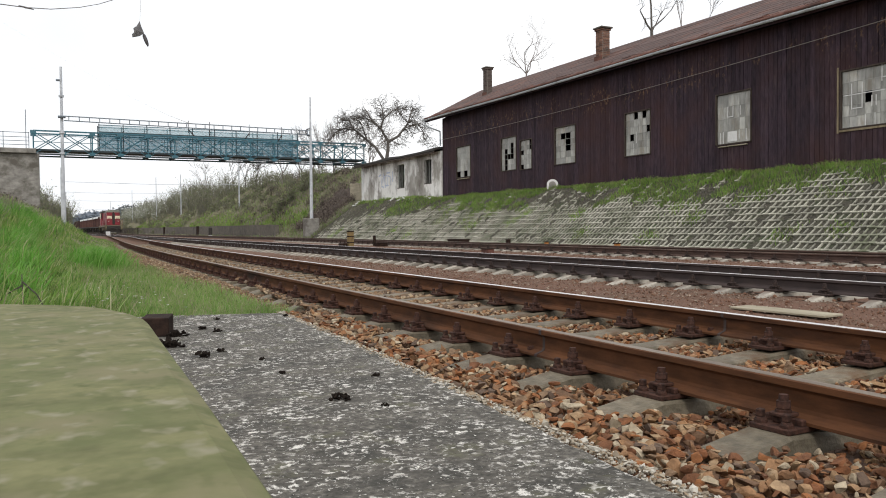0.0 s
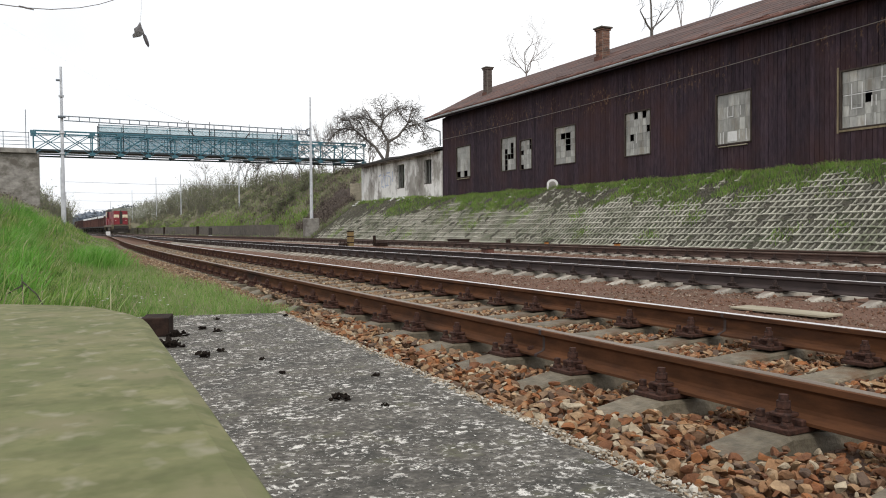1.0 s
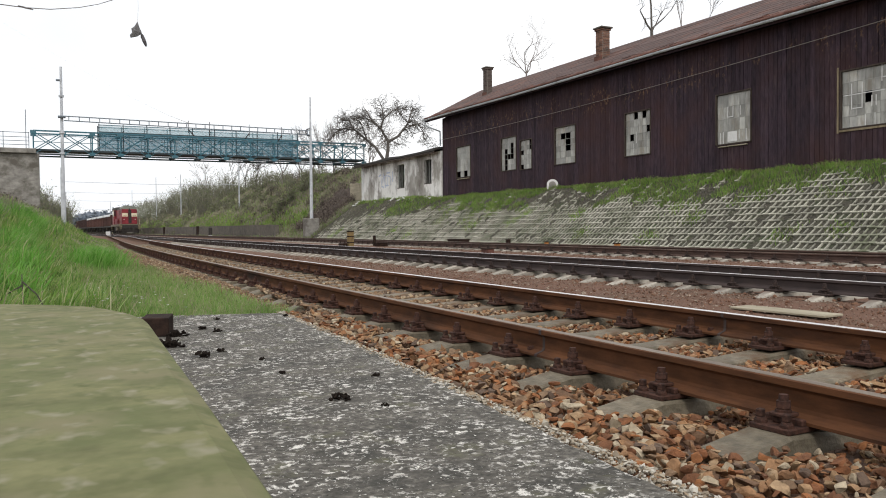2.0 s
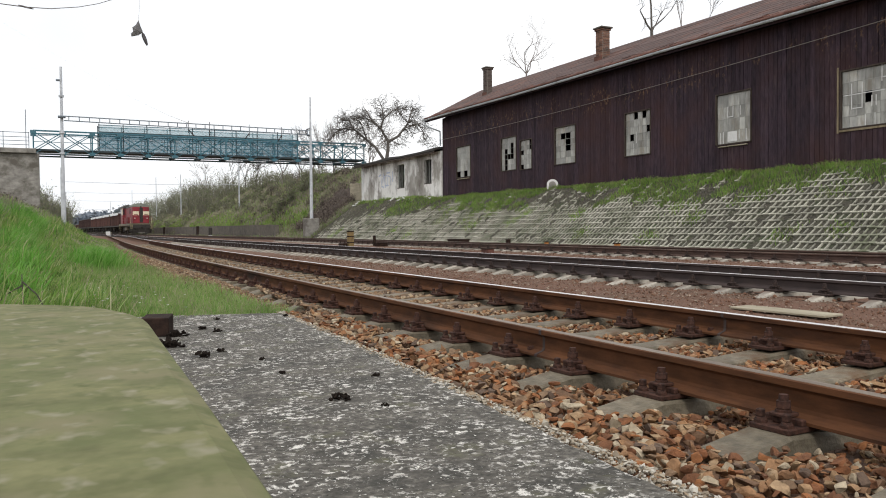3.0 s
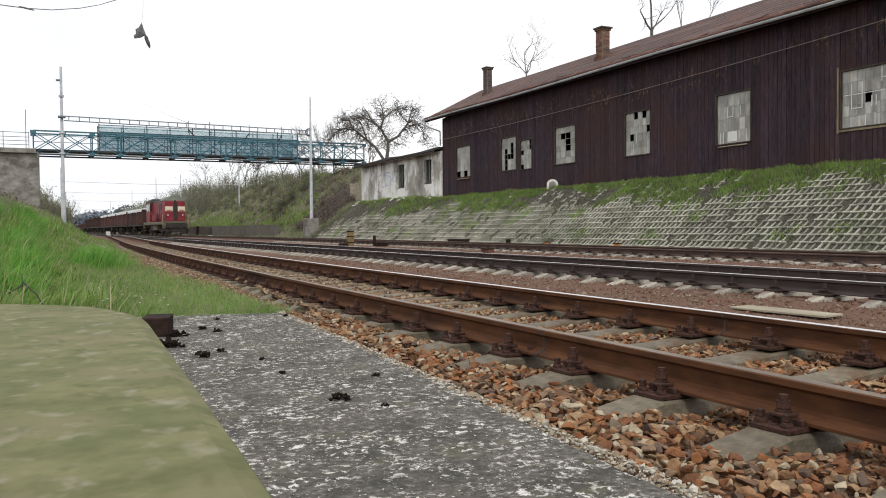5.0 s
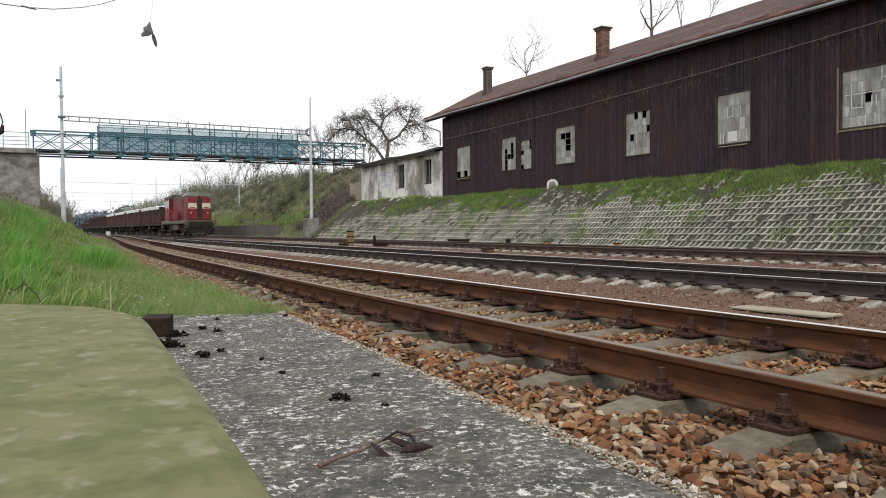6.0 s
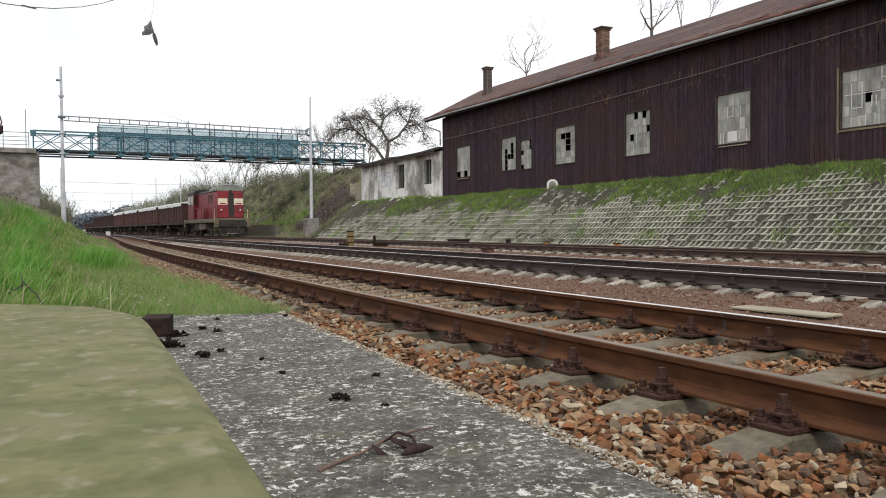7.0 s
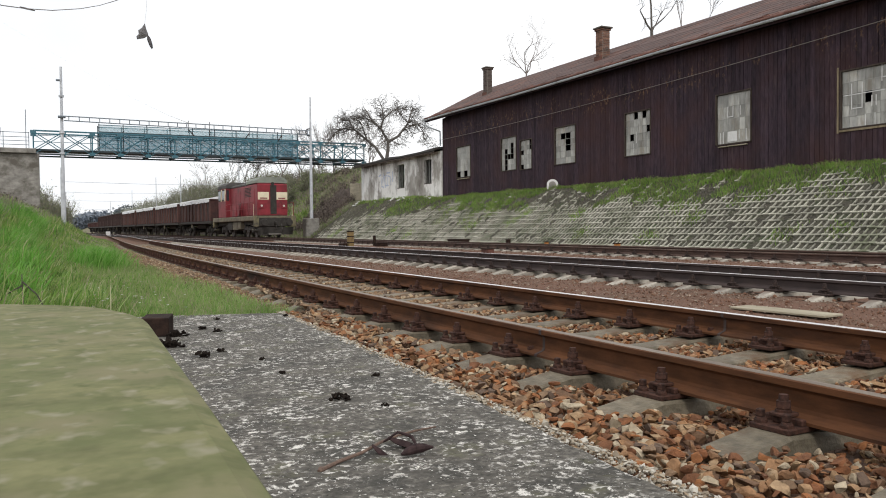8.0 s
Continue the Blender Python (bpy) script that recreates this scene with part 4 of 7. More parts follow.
    # cable along the front
    pts = []
    for i in range(25):
        t = i / 24
        y = 42.0 + (2.0 - 42.0) * t
        pts.append((SX - 0.12, y, 5.88 + 0.62 * t ** 1.6 - 0.16 * 4 * t * (1 - t) * 0.5 + 0.25 * t * t + 0.34 * t ** 3))
    ca = part("cable", Shape().tube(pts, 0.012, 5), M["wire"])
    tagged(ca, "thin grey cable slung along the shed front", "cable")
    return th


shed()


# ------------------------------------------------------------------ low white building
def white_house():
    th = thing("plastered_outbuilding", "low white outbuilding with flaking plaster and a tar-paper roof", "outbuilding")
    y0, y1, z0 = 41.95, 55.0, 2.1
    holes = [(43.3, 44.35, 3.42, 4.9), (47.35, 48.5, 3.35, 4.9)]
    s = Shape()
    zt = 5.28
    edges = [y0] + [e for h in holes for e in h[:2]] + [y1]
    for i in range(0, len(edges), 2):
        a, b = edges[i], edges[i + 1]
        s.box((SX + 0.12, (a + b) / 2, (z0 + zt) / 2), (0.25, b - a, zt - z0))
    for a, b, lo, hi in holes:
        s.box((SX + 0.12, (a + b) / 2, (z0 + lo) / 2), (0.25, b - a, lo - z0))
        s.box((SX + 0.12, (a + b) / 2, (zt + hi) / 2), (0.25, b - a, zt - hi))
    part("front_wall", s, M["plaster"], th)
    for y in (y0 + 0.1, y1 - 0.12):
        part("end_wall", Shape().prism([(SX + 0.245, z0), (SX + 4.2, z0), (SX + 4.2, zt + 0.5), (SX + 0.245, zt)], 1, y - 0.1, y + 0.12), M["plaster"], th)
    part("corner_strip", Shape().box((SX - 0.02, y1 - 0.2, (z0 + zt) / 2), (0.05, 0.4, zt - z0 - 0.1), 0.01), M["white"], th, "white painted corner strip")
    for e in (0, 1):
        part("roof_edge_board", Shape().box((SX - 0.47 + 0.02 * e, (y0 + y1) / 2 + 0.2, zt + 0.03 - 0.12 * e), (0.04, y1 - y0 + 0.3, 0.10), 0.01), M["frame_wood"] if e else M["tar_roof"], th)
    part("back_wall", Shape().box((SX + 4.3, (y0 + y1) / 2, (z0 + zt + 0.5) / 2), (0.2, y1 - y0, zt + 0.5 - z0)), M["plaster"], th)
    roof = Shape()
    xs = [SX - 0.45, SX + 4.6]
    ys = steps((y0 - 0.05, y1 + 0.4, 1.6))
    rngl = random.Random(2)
    wav = [0.05 * math.sin(y * 0.8) + rngl.uniform(-0.02, 0.02) for y in ys]
    st = [(Vector((SX, y, zt + 0.02 + w)), (1, 0, 0)) for y, w in zip(ys, wav)]
    roof.sweep([(-0.45, -0.04), (4.6, 0.56), (4.6, 0.68), (-0.45, 0.08)], st)
    part("roof", roof, M["tar_roof"], th, "sagging tar-paper roof")
    for a, b, lo, hi in holes:
        w = part("window", Shape().box((SX + 0.1, (a + b) / 2, lo + 0.03), (0.2, b - a, 0.05)), M["frame_wood"], th, "empty window opening with rotten frame")
        fr = Shape()
        for yy in (a + 0.04, b - 0.04, (a + b) / 2):
            fr.box((SX + 0.12, yy, (lo + hi) / 2), (0.06, 0.06, hi - lo))
        part("frame", fr, M["frame_pale"], w)
    for k, (y, z, w, h) in enumerate(((51.5, 4.4, 0.5, 0.1), (50.0, 4.5, 0.6, 0.1), (51.0, 3.6, 0.5, 0.1), (50.6, 3.9, 0.12, 0.8), (49.3, 4.2, 0.1, 0.7), (50.9, 4.15, 0.09, 0.7), (50.5, 4.3, 0.5, 0.09), (50.2, 4.0, 0.09, 0.75), (49.85, 4.25, 0.4, 0.09), (49.6, 3.95, 0.09, 0.6), (50.3, 3.65, 0.7, 0.09), (51.2, 4.0, 0.08, 0.5))):
        part("paint_bar", Shape().box((SX - 0.007, y, z), (0.004, w, h), 0, Euler((0.25 * ((k % 3) - 1), 0, 0)).to_matrix()), M["graffiti"], th, "faded blue paint mark")
    return th


white_house()
fence = thing("board_fence", "short grey-brown board fence beside the white outbuilding", "fence")
for k in range(7):
    part("board", Shape().box((SX + 0.2 + 0.02 * (k % 2), 55.35 + k * 0.42, 3.05), (0.04, 0.40, 2.3 - 0.07 * (k % 3)), 0.006), M["plank"], fence)
rngr = random.Random(44)
for k in range(46):
    ry = 41.9 + 13.5 * rngr.random()
    rx = 20.55 + rngr.uniform(-0.5, 0.35)
    ob = part("plaster_rubble", Shape().stone((0, 0, 0), rngr.uniform(0.05, 0.2), rngr, True), M["white"] if k % 3 else M["concrete"])
    ob.location = (rx, ry, ground_z(rx, ry) + 0.03)
    tagged(ob, "lump of fallen white plaster at the wall's foot", "rubble", "fallen plaster")


# ------------------------------------------------------------------ footbridge
def footbridge():
    th = thing("footbridge", "teal steel truss footbridge with screened sides over the tracks", "footbridge")
    x0, n, dx = -0.55, 13, 2.115
    x1 = x0 + n * dx
    lo, deck, hi = 6.78, 7.12, 8.6
    for y in (70.0, 72.2):
        for z, name in ((lo, "bottom_chord"), (hi, "top_chord")):
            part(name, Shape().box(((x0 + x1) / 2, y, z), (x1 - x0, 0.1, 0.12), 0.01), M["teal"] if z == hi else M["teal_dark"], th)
        for i in range(n + 1):
            x = x0 + i * dx
            part("post", Shape().box((x, y, (lo + hi) / 2), (0.09, 0.08, hi - lo), 0.008), M["teal"], th)
            g = Shape()
            for z in (lo + 0.1, hi - 0.1):
                g.box((x, y - 0.055, z), (0.42, 0.012, 0.26))
            part("gusset", g, M["teal"], th)
        for i in range(n):
            xa, xb = x0 + i * dx, x0 + (i + 1) * dx
            part("diagonal", Shape().bar((xa, y - 0.02, deck), (xb, y - 0.02, hi - 0.05), 0.06, 0.06), M["teal"], th)
            part("diagonal", Shape().bar((xb, y + 0.03, deck), (xa, y + 0.03, hi - 0.05), 0.06, 0.06), M["teal"], th)
            if y == 70.0:
                part("knee_brace", Shape().bar((xa + 0.06, y - 0.05, lo), (xa + 0.55, y - 0.05, deck), 0.05, 0.05), M["teal"], th)
                part("knee_brace", Shape().bar((xa - 0.06 + dx, y - 0.05, lo), (xa - 0.55 + dx, y - 0.05, deck), 0.05, 0.05), M["teal"], th)
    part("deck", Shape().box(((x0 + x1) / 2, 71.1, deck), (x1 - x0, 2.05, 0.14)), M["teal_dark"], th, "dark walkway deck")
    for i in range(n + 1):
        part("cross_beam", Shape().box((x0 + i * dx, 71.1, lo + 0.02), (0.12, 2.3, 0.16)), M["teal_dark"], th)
    for z in (7.75, 8.25):
        part("hand_rail", Shape().tube([(x0, 70.15, z), (x1, 70.15, z)], 0.025, 6), M["teal"], th)
    # screens over the live wires
    sa, sb = 4.2, 20.7
    m = 9
    for y in (70.3, 71.9):
        for i in range(m):
            xa, xb = sa + (sb - sa) * i / m, sa + (sb - sa) * (i + 1) / m
            part("screen", Shape().box(((xa + xb) / 2, y, 7.95), (xb - xa - 0.03, 0.012, 1.55)), M["teal_sheet"], th, "translucent teal screen")
            part("screen", Shape().box(((xa + xb) / 2, y, 9.0), (xb - xa - 0.03, 0.012, 0.52)), M["teal_pale"], th, "pale translucent screen")
        for i in range(m + 1):
            x = sa + (sb - sa) * i / m
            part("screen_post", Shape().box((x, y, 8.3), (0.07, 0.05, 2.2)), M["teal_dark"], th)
        if y == 70.3:
            for i in range(2 * m):
                x = sa + (sb - sa) * (i + 0.5) / (2 * m)
                part("mullion", Shape().box((x, y - 0.012, 7.95), (0.03, 0.03, 1.5)), M["teal"], th)
            for z in (7.45, 8.1, 8.45):
                part("screen_bar", Shape().box(((sa + sb) / 2, y - 0.03, z), (sb - sa, 0.03, 0.04)), M["teal"], th)
        part("screen_rail", Shape().box(((sa + sb) / 2, y, 9.3), (sb - sa, 0.05, 0.06)), M["teal"], th)
        part("screen_rail", Shape().box(((sa + sb) / 2, y - 0.01, 8.73), (sb - sa, 0.05, 0.08)), M["teal_dark"], th)
    return th


footbridge()


def abutment():
    th = thing("bridge_abutment", "weathered concrete bridge abutment with a pipe railing", "abutment", kind="structure")
    part("wall", Shape().box((-6.15, 71.2, 3.2), (12.0, 2.6, 7.2), 0.06), M["abutment"], th)
    part("coping", Shape().box((-6.3, 71.1, 6.98), (11.9, 3.0, 0.38), 0.03), M["concrete"], th)
    for x in (-0.85, -2.6, -4.4, -6.2, -8.0):
        part("rail_post", Shape().tube([(x, 69.9, 7.0), (x, 69.9, 8.45)], 0.03, 6), M["steel_far"], th)
    for z in (7.45, 7.75, 8.05, 8.4):
        part("rail_bar", Shape().tube([(-8.0, 69.9, z), (-0.85, 69.9, z)], 0.025, 6), M["steel_far"], th)
    part("flag_pole", Shape().tube([(-1.05, 70.1, 7.1), (-1.05, 70.1, 10.2)], 0.03, 6), M["steel_far"], th)
    return th


abutment()
rp = thing("right_abutment", "concrete pier carrying the bridge end on the hillside", "abutment", kind="structure")
part("pier", Shape().box((27.1, 71.1, 4.9), (1.0, 2.6, 3.5), 0.05), M["concrete"], rp)


# ------------------------------------------------------------------ overhead line
def mast(x, y, z0, z1, r=0.16, label="grey tubular overhead-line mast beside the tracks", name="catenary_mast"):
    th = thing(name, label, "mast", "overhead line masts")
    part("pole", Shape().tube([(x, y, z0), (x, y, z1)], [r, r * 0.55], 10), M["mast"], th)
    return th


ml = mast(1.195, 56, 0.0, 11.11, 0.135)
part("band", Shape().box((1.195, 55.88, 7.94), (0.44, 0.3, 0.13), 0.02), M["steel_far"], ml)
for z in (3.05, 5.6, 6.9, 9.2):
    part("clamp", Shape().tube([(1.195, 56, z), (1.195, 56, z + 0.12)], 0.165, 10), M["mast"], ml)
part("sleeve", Shape().tube([(1.195, 56, 0.0), (1.195, 56, 3.0)], 0.152, 10), M["mast"], ml)
part("insulator", Shape().tube([(1.12, 55.85, 10.23), (0.9, 55.85, 10.23)], 0.07, 8), M["steel_far"], ml)
mr = mast(17.45, 56, 1.4, 8.0, 0.13)
part("tip", Shape().tube([(17.45, 56, 8.0), (17.45, 56, 10.27)], [0.075, 0.045], 8), M["mast"], mr)
part("ring", Shape().tube([(17.45, 56, 8.0), (17.2, 56, 7.95), (17.1, 56, 7.72), (17.2, 56, 7.5), (17.45, 56, 7.45)], 0.05, 6), M["iron"], mr)
part("footing", Shape().box((17.42, 56, 0.63), (1.0, 0.8, 1.75), 0.04), M["abutment"], mr, "stained concrete footing")
gantry = thing("gantry_beam", "light lattice gantry beam spanning between two masts", "gantry")
for z0, z1, nm in ((7.72, 7.53, "lower_chord"), (8.00, 7.83, "upper_chord")):
    part(nm, Shape().bar((1.3, 55.9, z0), (17.36, 55.9, z1), 0.055, 0.06), M["steel_far"], gantry)
for i in range(27):
    t = i / 26
    x, z = 1.6 + 15.6 * t, 7.72 - 0.19 * t
    part("web", Shape().box((x, 55.9, z + 0.14), (0.05, 0.05, 0.30)), M["steel_far"], gantry)
for x, z, lean in ((10.3, 7.6, 0.0), (13.0, 7.55, 0.3), (15.3, 7.5, 0.25), (8.9, 7.62, -0.35)):
    hg = part("hanger", Shape().tube([(x, 55.9, z + 0.5), (x, 55.9, z - 0.35)], 0.022, 6), M["iron"], gantry, "dark hanger with insulator")
    part("insulator", Shape().tube([(x, 55.9, z - 0.1), (x - lean, 55.9, z - 0.5)], 0.035, 6), M["iron"], hg)

# masts farther along the line
for x, y, z0, z1 in ((20.8, 95, 1.4, 8.9), (19.4, 130, 1.0, 9.4), (18.4, 152, 0.4, 10.3), (17.9, 190, 0.0, 9.7), (16.9, 240, 0, 8.8), (1.85, 96, 0.3, 7.6), (2.5, 131, 0.3, 7.8), (3.25, 171, 0.0, 7.8)):
    mast(x, y, z0, z1, 0.10, "distant grey overhead-line mast", "catenary_mast")
for (xa, xb, y, zs) in ((1.85, 20.8, 96, (5.95,)), (2.5, 19.4, 131, (6.35,)), (2.9, 18.4, 153, (5.9,)), (3.25, 17.9, 191, (5.4,)), (4.0, 16.9, 241, (5.0,))):
    for z in zs:
        sp = part("cross_span_wire", Shape().tube([(xa, y, z + 0.15), ((xa + xb) / 2, y, z), (xb, y, z + 0.15)], 0.021, 5), M["mast"])
        tagged(sp, "thin cross-span wire between distant masts", "wire", "overhead wires")
wr = part("contact_wire", Shape().tube([(9.05 - 5.4 * k, 55.9 - 18.6 * k, 7.9 - 1.68 * k + 0.28 * k * k) for k in (0, 0.5, 1, 1.5, 2, 2.4)], [0.016, 0.003, 0.0008, 0.0004, 0.0003, 0.0003], 4), M["wire"])
tagged(wr, "thin overhead wire running from the gantry", "wire", "overhead wires")


# ------------------------------------------------------------------ foreground concrete
def rounded_slab(outline, z_top, z_bot, bevel, mat, name):
    """A slab of free outline with a rounded upper edge."""
    n = len(outline)
    cx, cy = sum(p[0] for p in outline) / n, sum(p[1] for p in outline) / n
    s, vs = Shape(), []
    rings = [(0.0, z_bot), (0.0, z_top - bevel), (bevel * 0.12, z_top - bevel * 0.6), (bevel * 0.38, z_top - bevel * 0.22), (bevel, z_top)]
    for inset, z in rings:
        for i, (x, y) in enumerate(outline):
            a, b = Vector((*outline[i - 1], 0)), Vector((*outline[(i + 1) % n], 0))
            d = (b - a).normalized()
            nrm = Vector((-d.y, d.x, 0))
            if nrm.dot(Vector((cx - x, cy - y, 0))) < 0:
                nrm = -nrm
            vs.append((x + nrm.x * inset, y + nrm.y * inset, z))
    fs = []
    for r in range(len(rings) - 1):
        for i in range(n):
            j = (i + 1) % n
            fs.append((r * n + i, r * n + j, (r + 1) * n + j, (r + 1) * n + i))
    fs.append(tuple(range((len(rings) - 1) * n, len(rings) * n)))
    s.add(vs, fs)
    return part(name, s, mat)


MOSS_TOP = 0.627
block = rounded_slab([(0.090, -0.5), (0.0955, 0.2), (0.099, 0.35), (0.104, 0.46), (0.111, 0.62), (0.117, 0.78), (0.125, 1.0), (0.130, 1.12), (0.130, 1.18), (0.122, 1.25), (0.103, 1.32), (0.074, 1.39), (0.02, 1.455), (-0.06, 1.52), (-0.5, 1.845), (-1.6, 2.15), (-1.6, -0.5)], MOSS_TOP, -0.06, 0.02, M["moss"], "mossy_block")
tagged(block, "olive-green mossy concrete block with rounded edge", "concrete block")


def rough_edge(pts, step, amp, seed):
    r, out = random.Random(seed), []
    for i, p in enumerate(pts):
        q = pts[(i + 1) % len(pts)]
        L = math.dist(p, q)
        n = max(1, round(L / step))
        for k in range(n):
            t = k / n
            out.append((p[0] + (q[0] - p[0]) * t + r.uniform(-amp, amp), p[1] + (q[1] - p[1]) * t + r.uniform(-amp, amp)))
    return out


slab = rounded_slab(rough_edge([(1.40, -1.0), (1.54, 1.65), (1.57, 2.2), (1.67, 3.25), (1.78, 5.1), (1.86, 6.8), (0.95, 7.1), (-0.9, 7.3), (-0.9, -1.0)], 0.12, 0.012, 5), 0.02, -0.25, 0.02, M["slab"], "concrete_slab")
tagged(slab, "grey concrete slab spotted with pale lichen beside the track", "concrete slab")

stub = part("iron_stub", Shape().box((0, 0, 0.065), (0.185, 0.3, 0.13), 0.006), M["iron"])
stub.location, stub.rotation_euler = (0.70, 5.85, 0.018), (0, 0, radians(-14))
tagged(stub, "dark rusty iron block lying on the slab", "iron block")
rng = random.Random(8)
for x, y, r in ((1.11, 3.22, 0.05), (1.14, 3.19, 0.03), (1.24, 3.0, 0.022), (1.45, 3.64, 0.03), (1.1, 5.77, 0.045), (0.81, 4.65, 0.055), (0.93, 4.82, 0.035), (1.06, 3.93, 0.03), (1.07, 4.39, 0.025), (0.79, 5.66, 0.085), (0.70, 5.15, 0.095), (0.72, 5.3, 0.05), (1.02, 5.96, 0.045), (1.24, 6.54, 0.03), (1.79, 6.5, 0.035)):
    s = Shape()
    for _ in range(34):
        s.stone((rng.gauss(0, r * 0.27), rng.gauss(0, r * 0.32), rng.uniform(-0.1, 0.42) * r), r * rng.uniform(0.12, 0.34), rng)
    ob = part("moss_clump", s, M["smut"])
    ob.location = (x, y, 0.022)
    tagged(ob, "small black dried moss clump on the slab", "moss", "moss clumps on the slab")

# ------------------------------------------------------------------ board between the tracks
pb = part("loose_plank", Shape().box((0, 0, 0.004), (0.27, 0.95, 0.022), 0.005), M["plank"])
pb.location, pb.rotation_euler = (5.87, 4.95, -0.022), (0, 0, radians(4))
tagged(pb, "weathered grey plank lying on the gravel", "plank")


# ------------------------------------------------------------------ trackside fittings
def marker(x, y, w, h, mat, name, label, cat, z=-0.03):
    th = thing(name, label, cat)
    part("post", Shape().box((x, y, z + h / 2), (w, w, h), 0.02), mat, th)
    part("cap", Shape().box((x, y, z + h + 0.02), (w * 1.12, w * 1.12, 0.05), 0.012), M["iron"], th)
    return th


pm = marker(11.45, 31.4, 0.23, 0.64, M["yellow"], "marker_post", "faded yellow trackside post with dark bands", "post")
for z in (0.16, 0.42):
    part("band", Shape().box((11.45, 31.4, z), (0.245, 0.245, 0.05), 0.01), M["iron"], pm)
part("foot_box", Shape().box((11.15, 31.5, 0.04), (0.3, 0.3, 0.2), 0.02), M["iron"], pm)
marker(13.0, 32.6, 0.11, 0.42, M["iron"], "short_post", "short dark iron post by the far track", "post")
for x, y, sx, sy, sz, mat, nm, lb in ((13.2, 32.3, 0.5, 0.3, 0.14, "iron", "point_machine", "dark iron point machine case"), (15.9, 30.2, 0.5, 1.1, 0.28, "iron", "point_machine", "dark iron point machine case"),
                                      (16.2, 26.6, 0.14, 0.16, 0.3, "iron", "junction_box", "small dark junction box beyond the far track"), (16.3, 24.1, 0.13, 0.14, 0.24, "orange", "junction_box", "small faded orange junction box"),
                                      (16.4, 20.25, 0.16, 0.17, 0.24, "orange", "junction_box", "small faded orange junction box"), (11.6, 20.2, 0.3, 0.26, 0.16, "roof_edge", "junction_box", "low rusty red cable box between the tracks")):
    th = thing(nm, lb, "box")
    part("case", Shape().box((x, y, sz / 2 - 0.04), (sx, sy, sz), 0.02), M[mat], th)
    part("lid", Shape().box((x, y, sz - 0.035), (sx + 0.03, sy + 0.03, 0.03), 0.008), M["iron"], th)
ws = thing("boundary_stone", "white painted round-topped boundary stone by the shed", "stone")
ws.location, ws.rotation_euler = (20.45, 29.75, 2.1), (0, 0, radians(-34.5))
arch = [(-0.25, 0.0), (0.25, 0.0), (0.25, 0.56)] + [(0.25 * math.cos(a), 0.56 + 0.22 * math.sin(a)) for a in (0.4, 0.8, 1.2, 1.57, 1.94, 2.34, 2.74)] + [(-0.25, 0.56)]
part("body", Shape().prism(arch, 1, -0.1, 0.1), M["white"], ws)
part("face", Shape().prism([(u * 0.62, 0.2 + z * 0.62) for u, z in arch], 1, -0.112, -0.095), M["concrete"], ws, "greyed sunken face")
wm = part("white_marker", Shape().box((7.75, 115, 0.28), (0.55, 0.4, 0.66), 0.03), M["white"])
tagged(wm, "small white trackside marker in the distance", "marker")
rw = part("retaining_wall", Shape().sweep([(-0.15, -0.2), (0.2, -0.2), (0.2, 1.12), (-0.1, 1.12)], [((toe_x(y) + 0.2, y, 0), (1, 0, 0)) for y in steps((66, 180, 6))]), M["wall_dark"])
# solid dark blocks on the wall, their colour giving the shade of gaps
for wy in (98, 122, 150):
    part("joint", Shape().box((toe_x(wy) + 0.06, wy, 0.5), (0.2, 1.1, 1.35), 0.03), M["iron"], rw, "dark block painting a shaded gap in the retaining wall")
tagged(rw, "low dark retaining wall along the foot of the hill", "wall", kind="structure")


# ------------------------------------------------------------------ trees
def branch(s, rng, p, d, length, r, depth, droop=0.0, n=5, spread=0.6, fan=3, twig_r=0.004, kink=0.16):
    pts, rad = [p.copy()], [r]
    segs = 3 if depth > 1 else 2
    q, dd = p.copy(), d.copy()
    for i in range(segs):
        dd = (dd + Vector((rng.gauss(0, kink), rng.gauss(0, kink), rng.gauss(0, kink * 0.7) - droop * 0.25))).normalized()
        q = q + dd * (length / segs)
        pts.append(q.copy())
        rad.append(max(twig_r, r * (1 - 0.45 * (i + 1) / segs)))
    s.tube(pts, rad, n if depth > 2 else 3, caps=False)
    if depth <= 0:
        return
    for k in range(fan + (1 if rng.random() < 0.4 else 0)):
        t = rng.uniform(0.35, 1.0) if k else 1.0
        i = min(segs - 1, int(t * segs))
        base = pts[i].lerp(pts[i + 1], t * segs - i) if i < segs else pts[-1]
        nd = (dd + Vector((rng.gauss(0, spread), rng.gauss(0, spread), rng.gauss(0.1, spread * 0.8)))).normalized()
        branch(s, rng, base, nd, length * rng.uniform(0.55, 0.8), max(twig_r, r * rng.uniform(0.45, 0.62)), depth - 1, droop, n, spread, fan, twig_r, kink)


def in_scar(x, y):
    return ((x - 20.7) / 1.75) ** 2 + ((y - 59.7) / 2.7) ** 2 < 0.85 + 0.5 * noise.noise((x * 1.2, y * 1.2, 8))


def scar():
    """The eroded bank: bare dark earth in rough lumps."""
    xs, ys = steps((18.9, 22.6, 0.16)), steps((56.9, 62.6, 0.2))
    def z(x, y):
        e = min(x - 18.9, 22.6 - x, (y - 56.9) * 0.8, 62.6 - y)
        return ground_z(x, y) - 0.12 + (0.5 + 0.45 * noise.noise((x * 0.9, y * 0.7, 1)) + 0.3 * noise.noise((x * 2.6, y * 2.2, 4))) * smooth01(0.0, 0.9, e)
    tagged(part("eroded_bank", grid_sheet(xs, ys, z), M["scar_earth"]), "dark bare earth of the eroded bank", "bank", kind="structure")


scar()


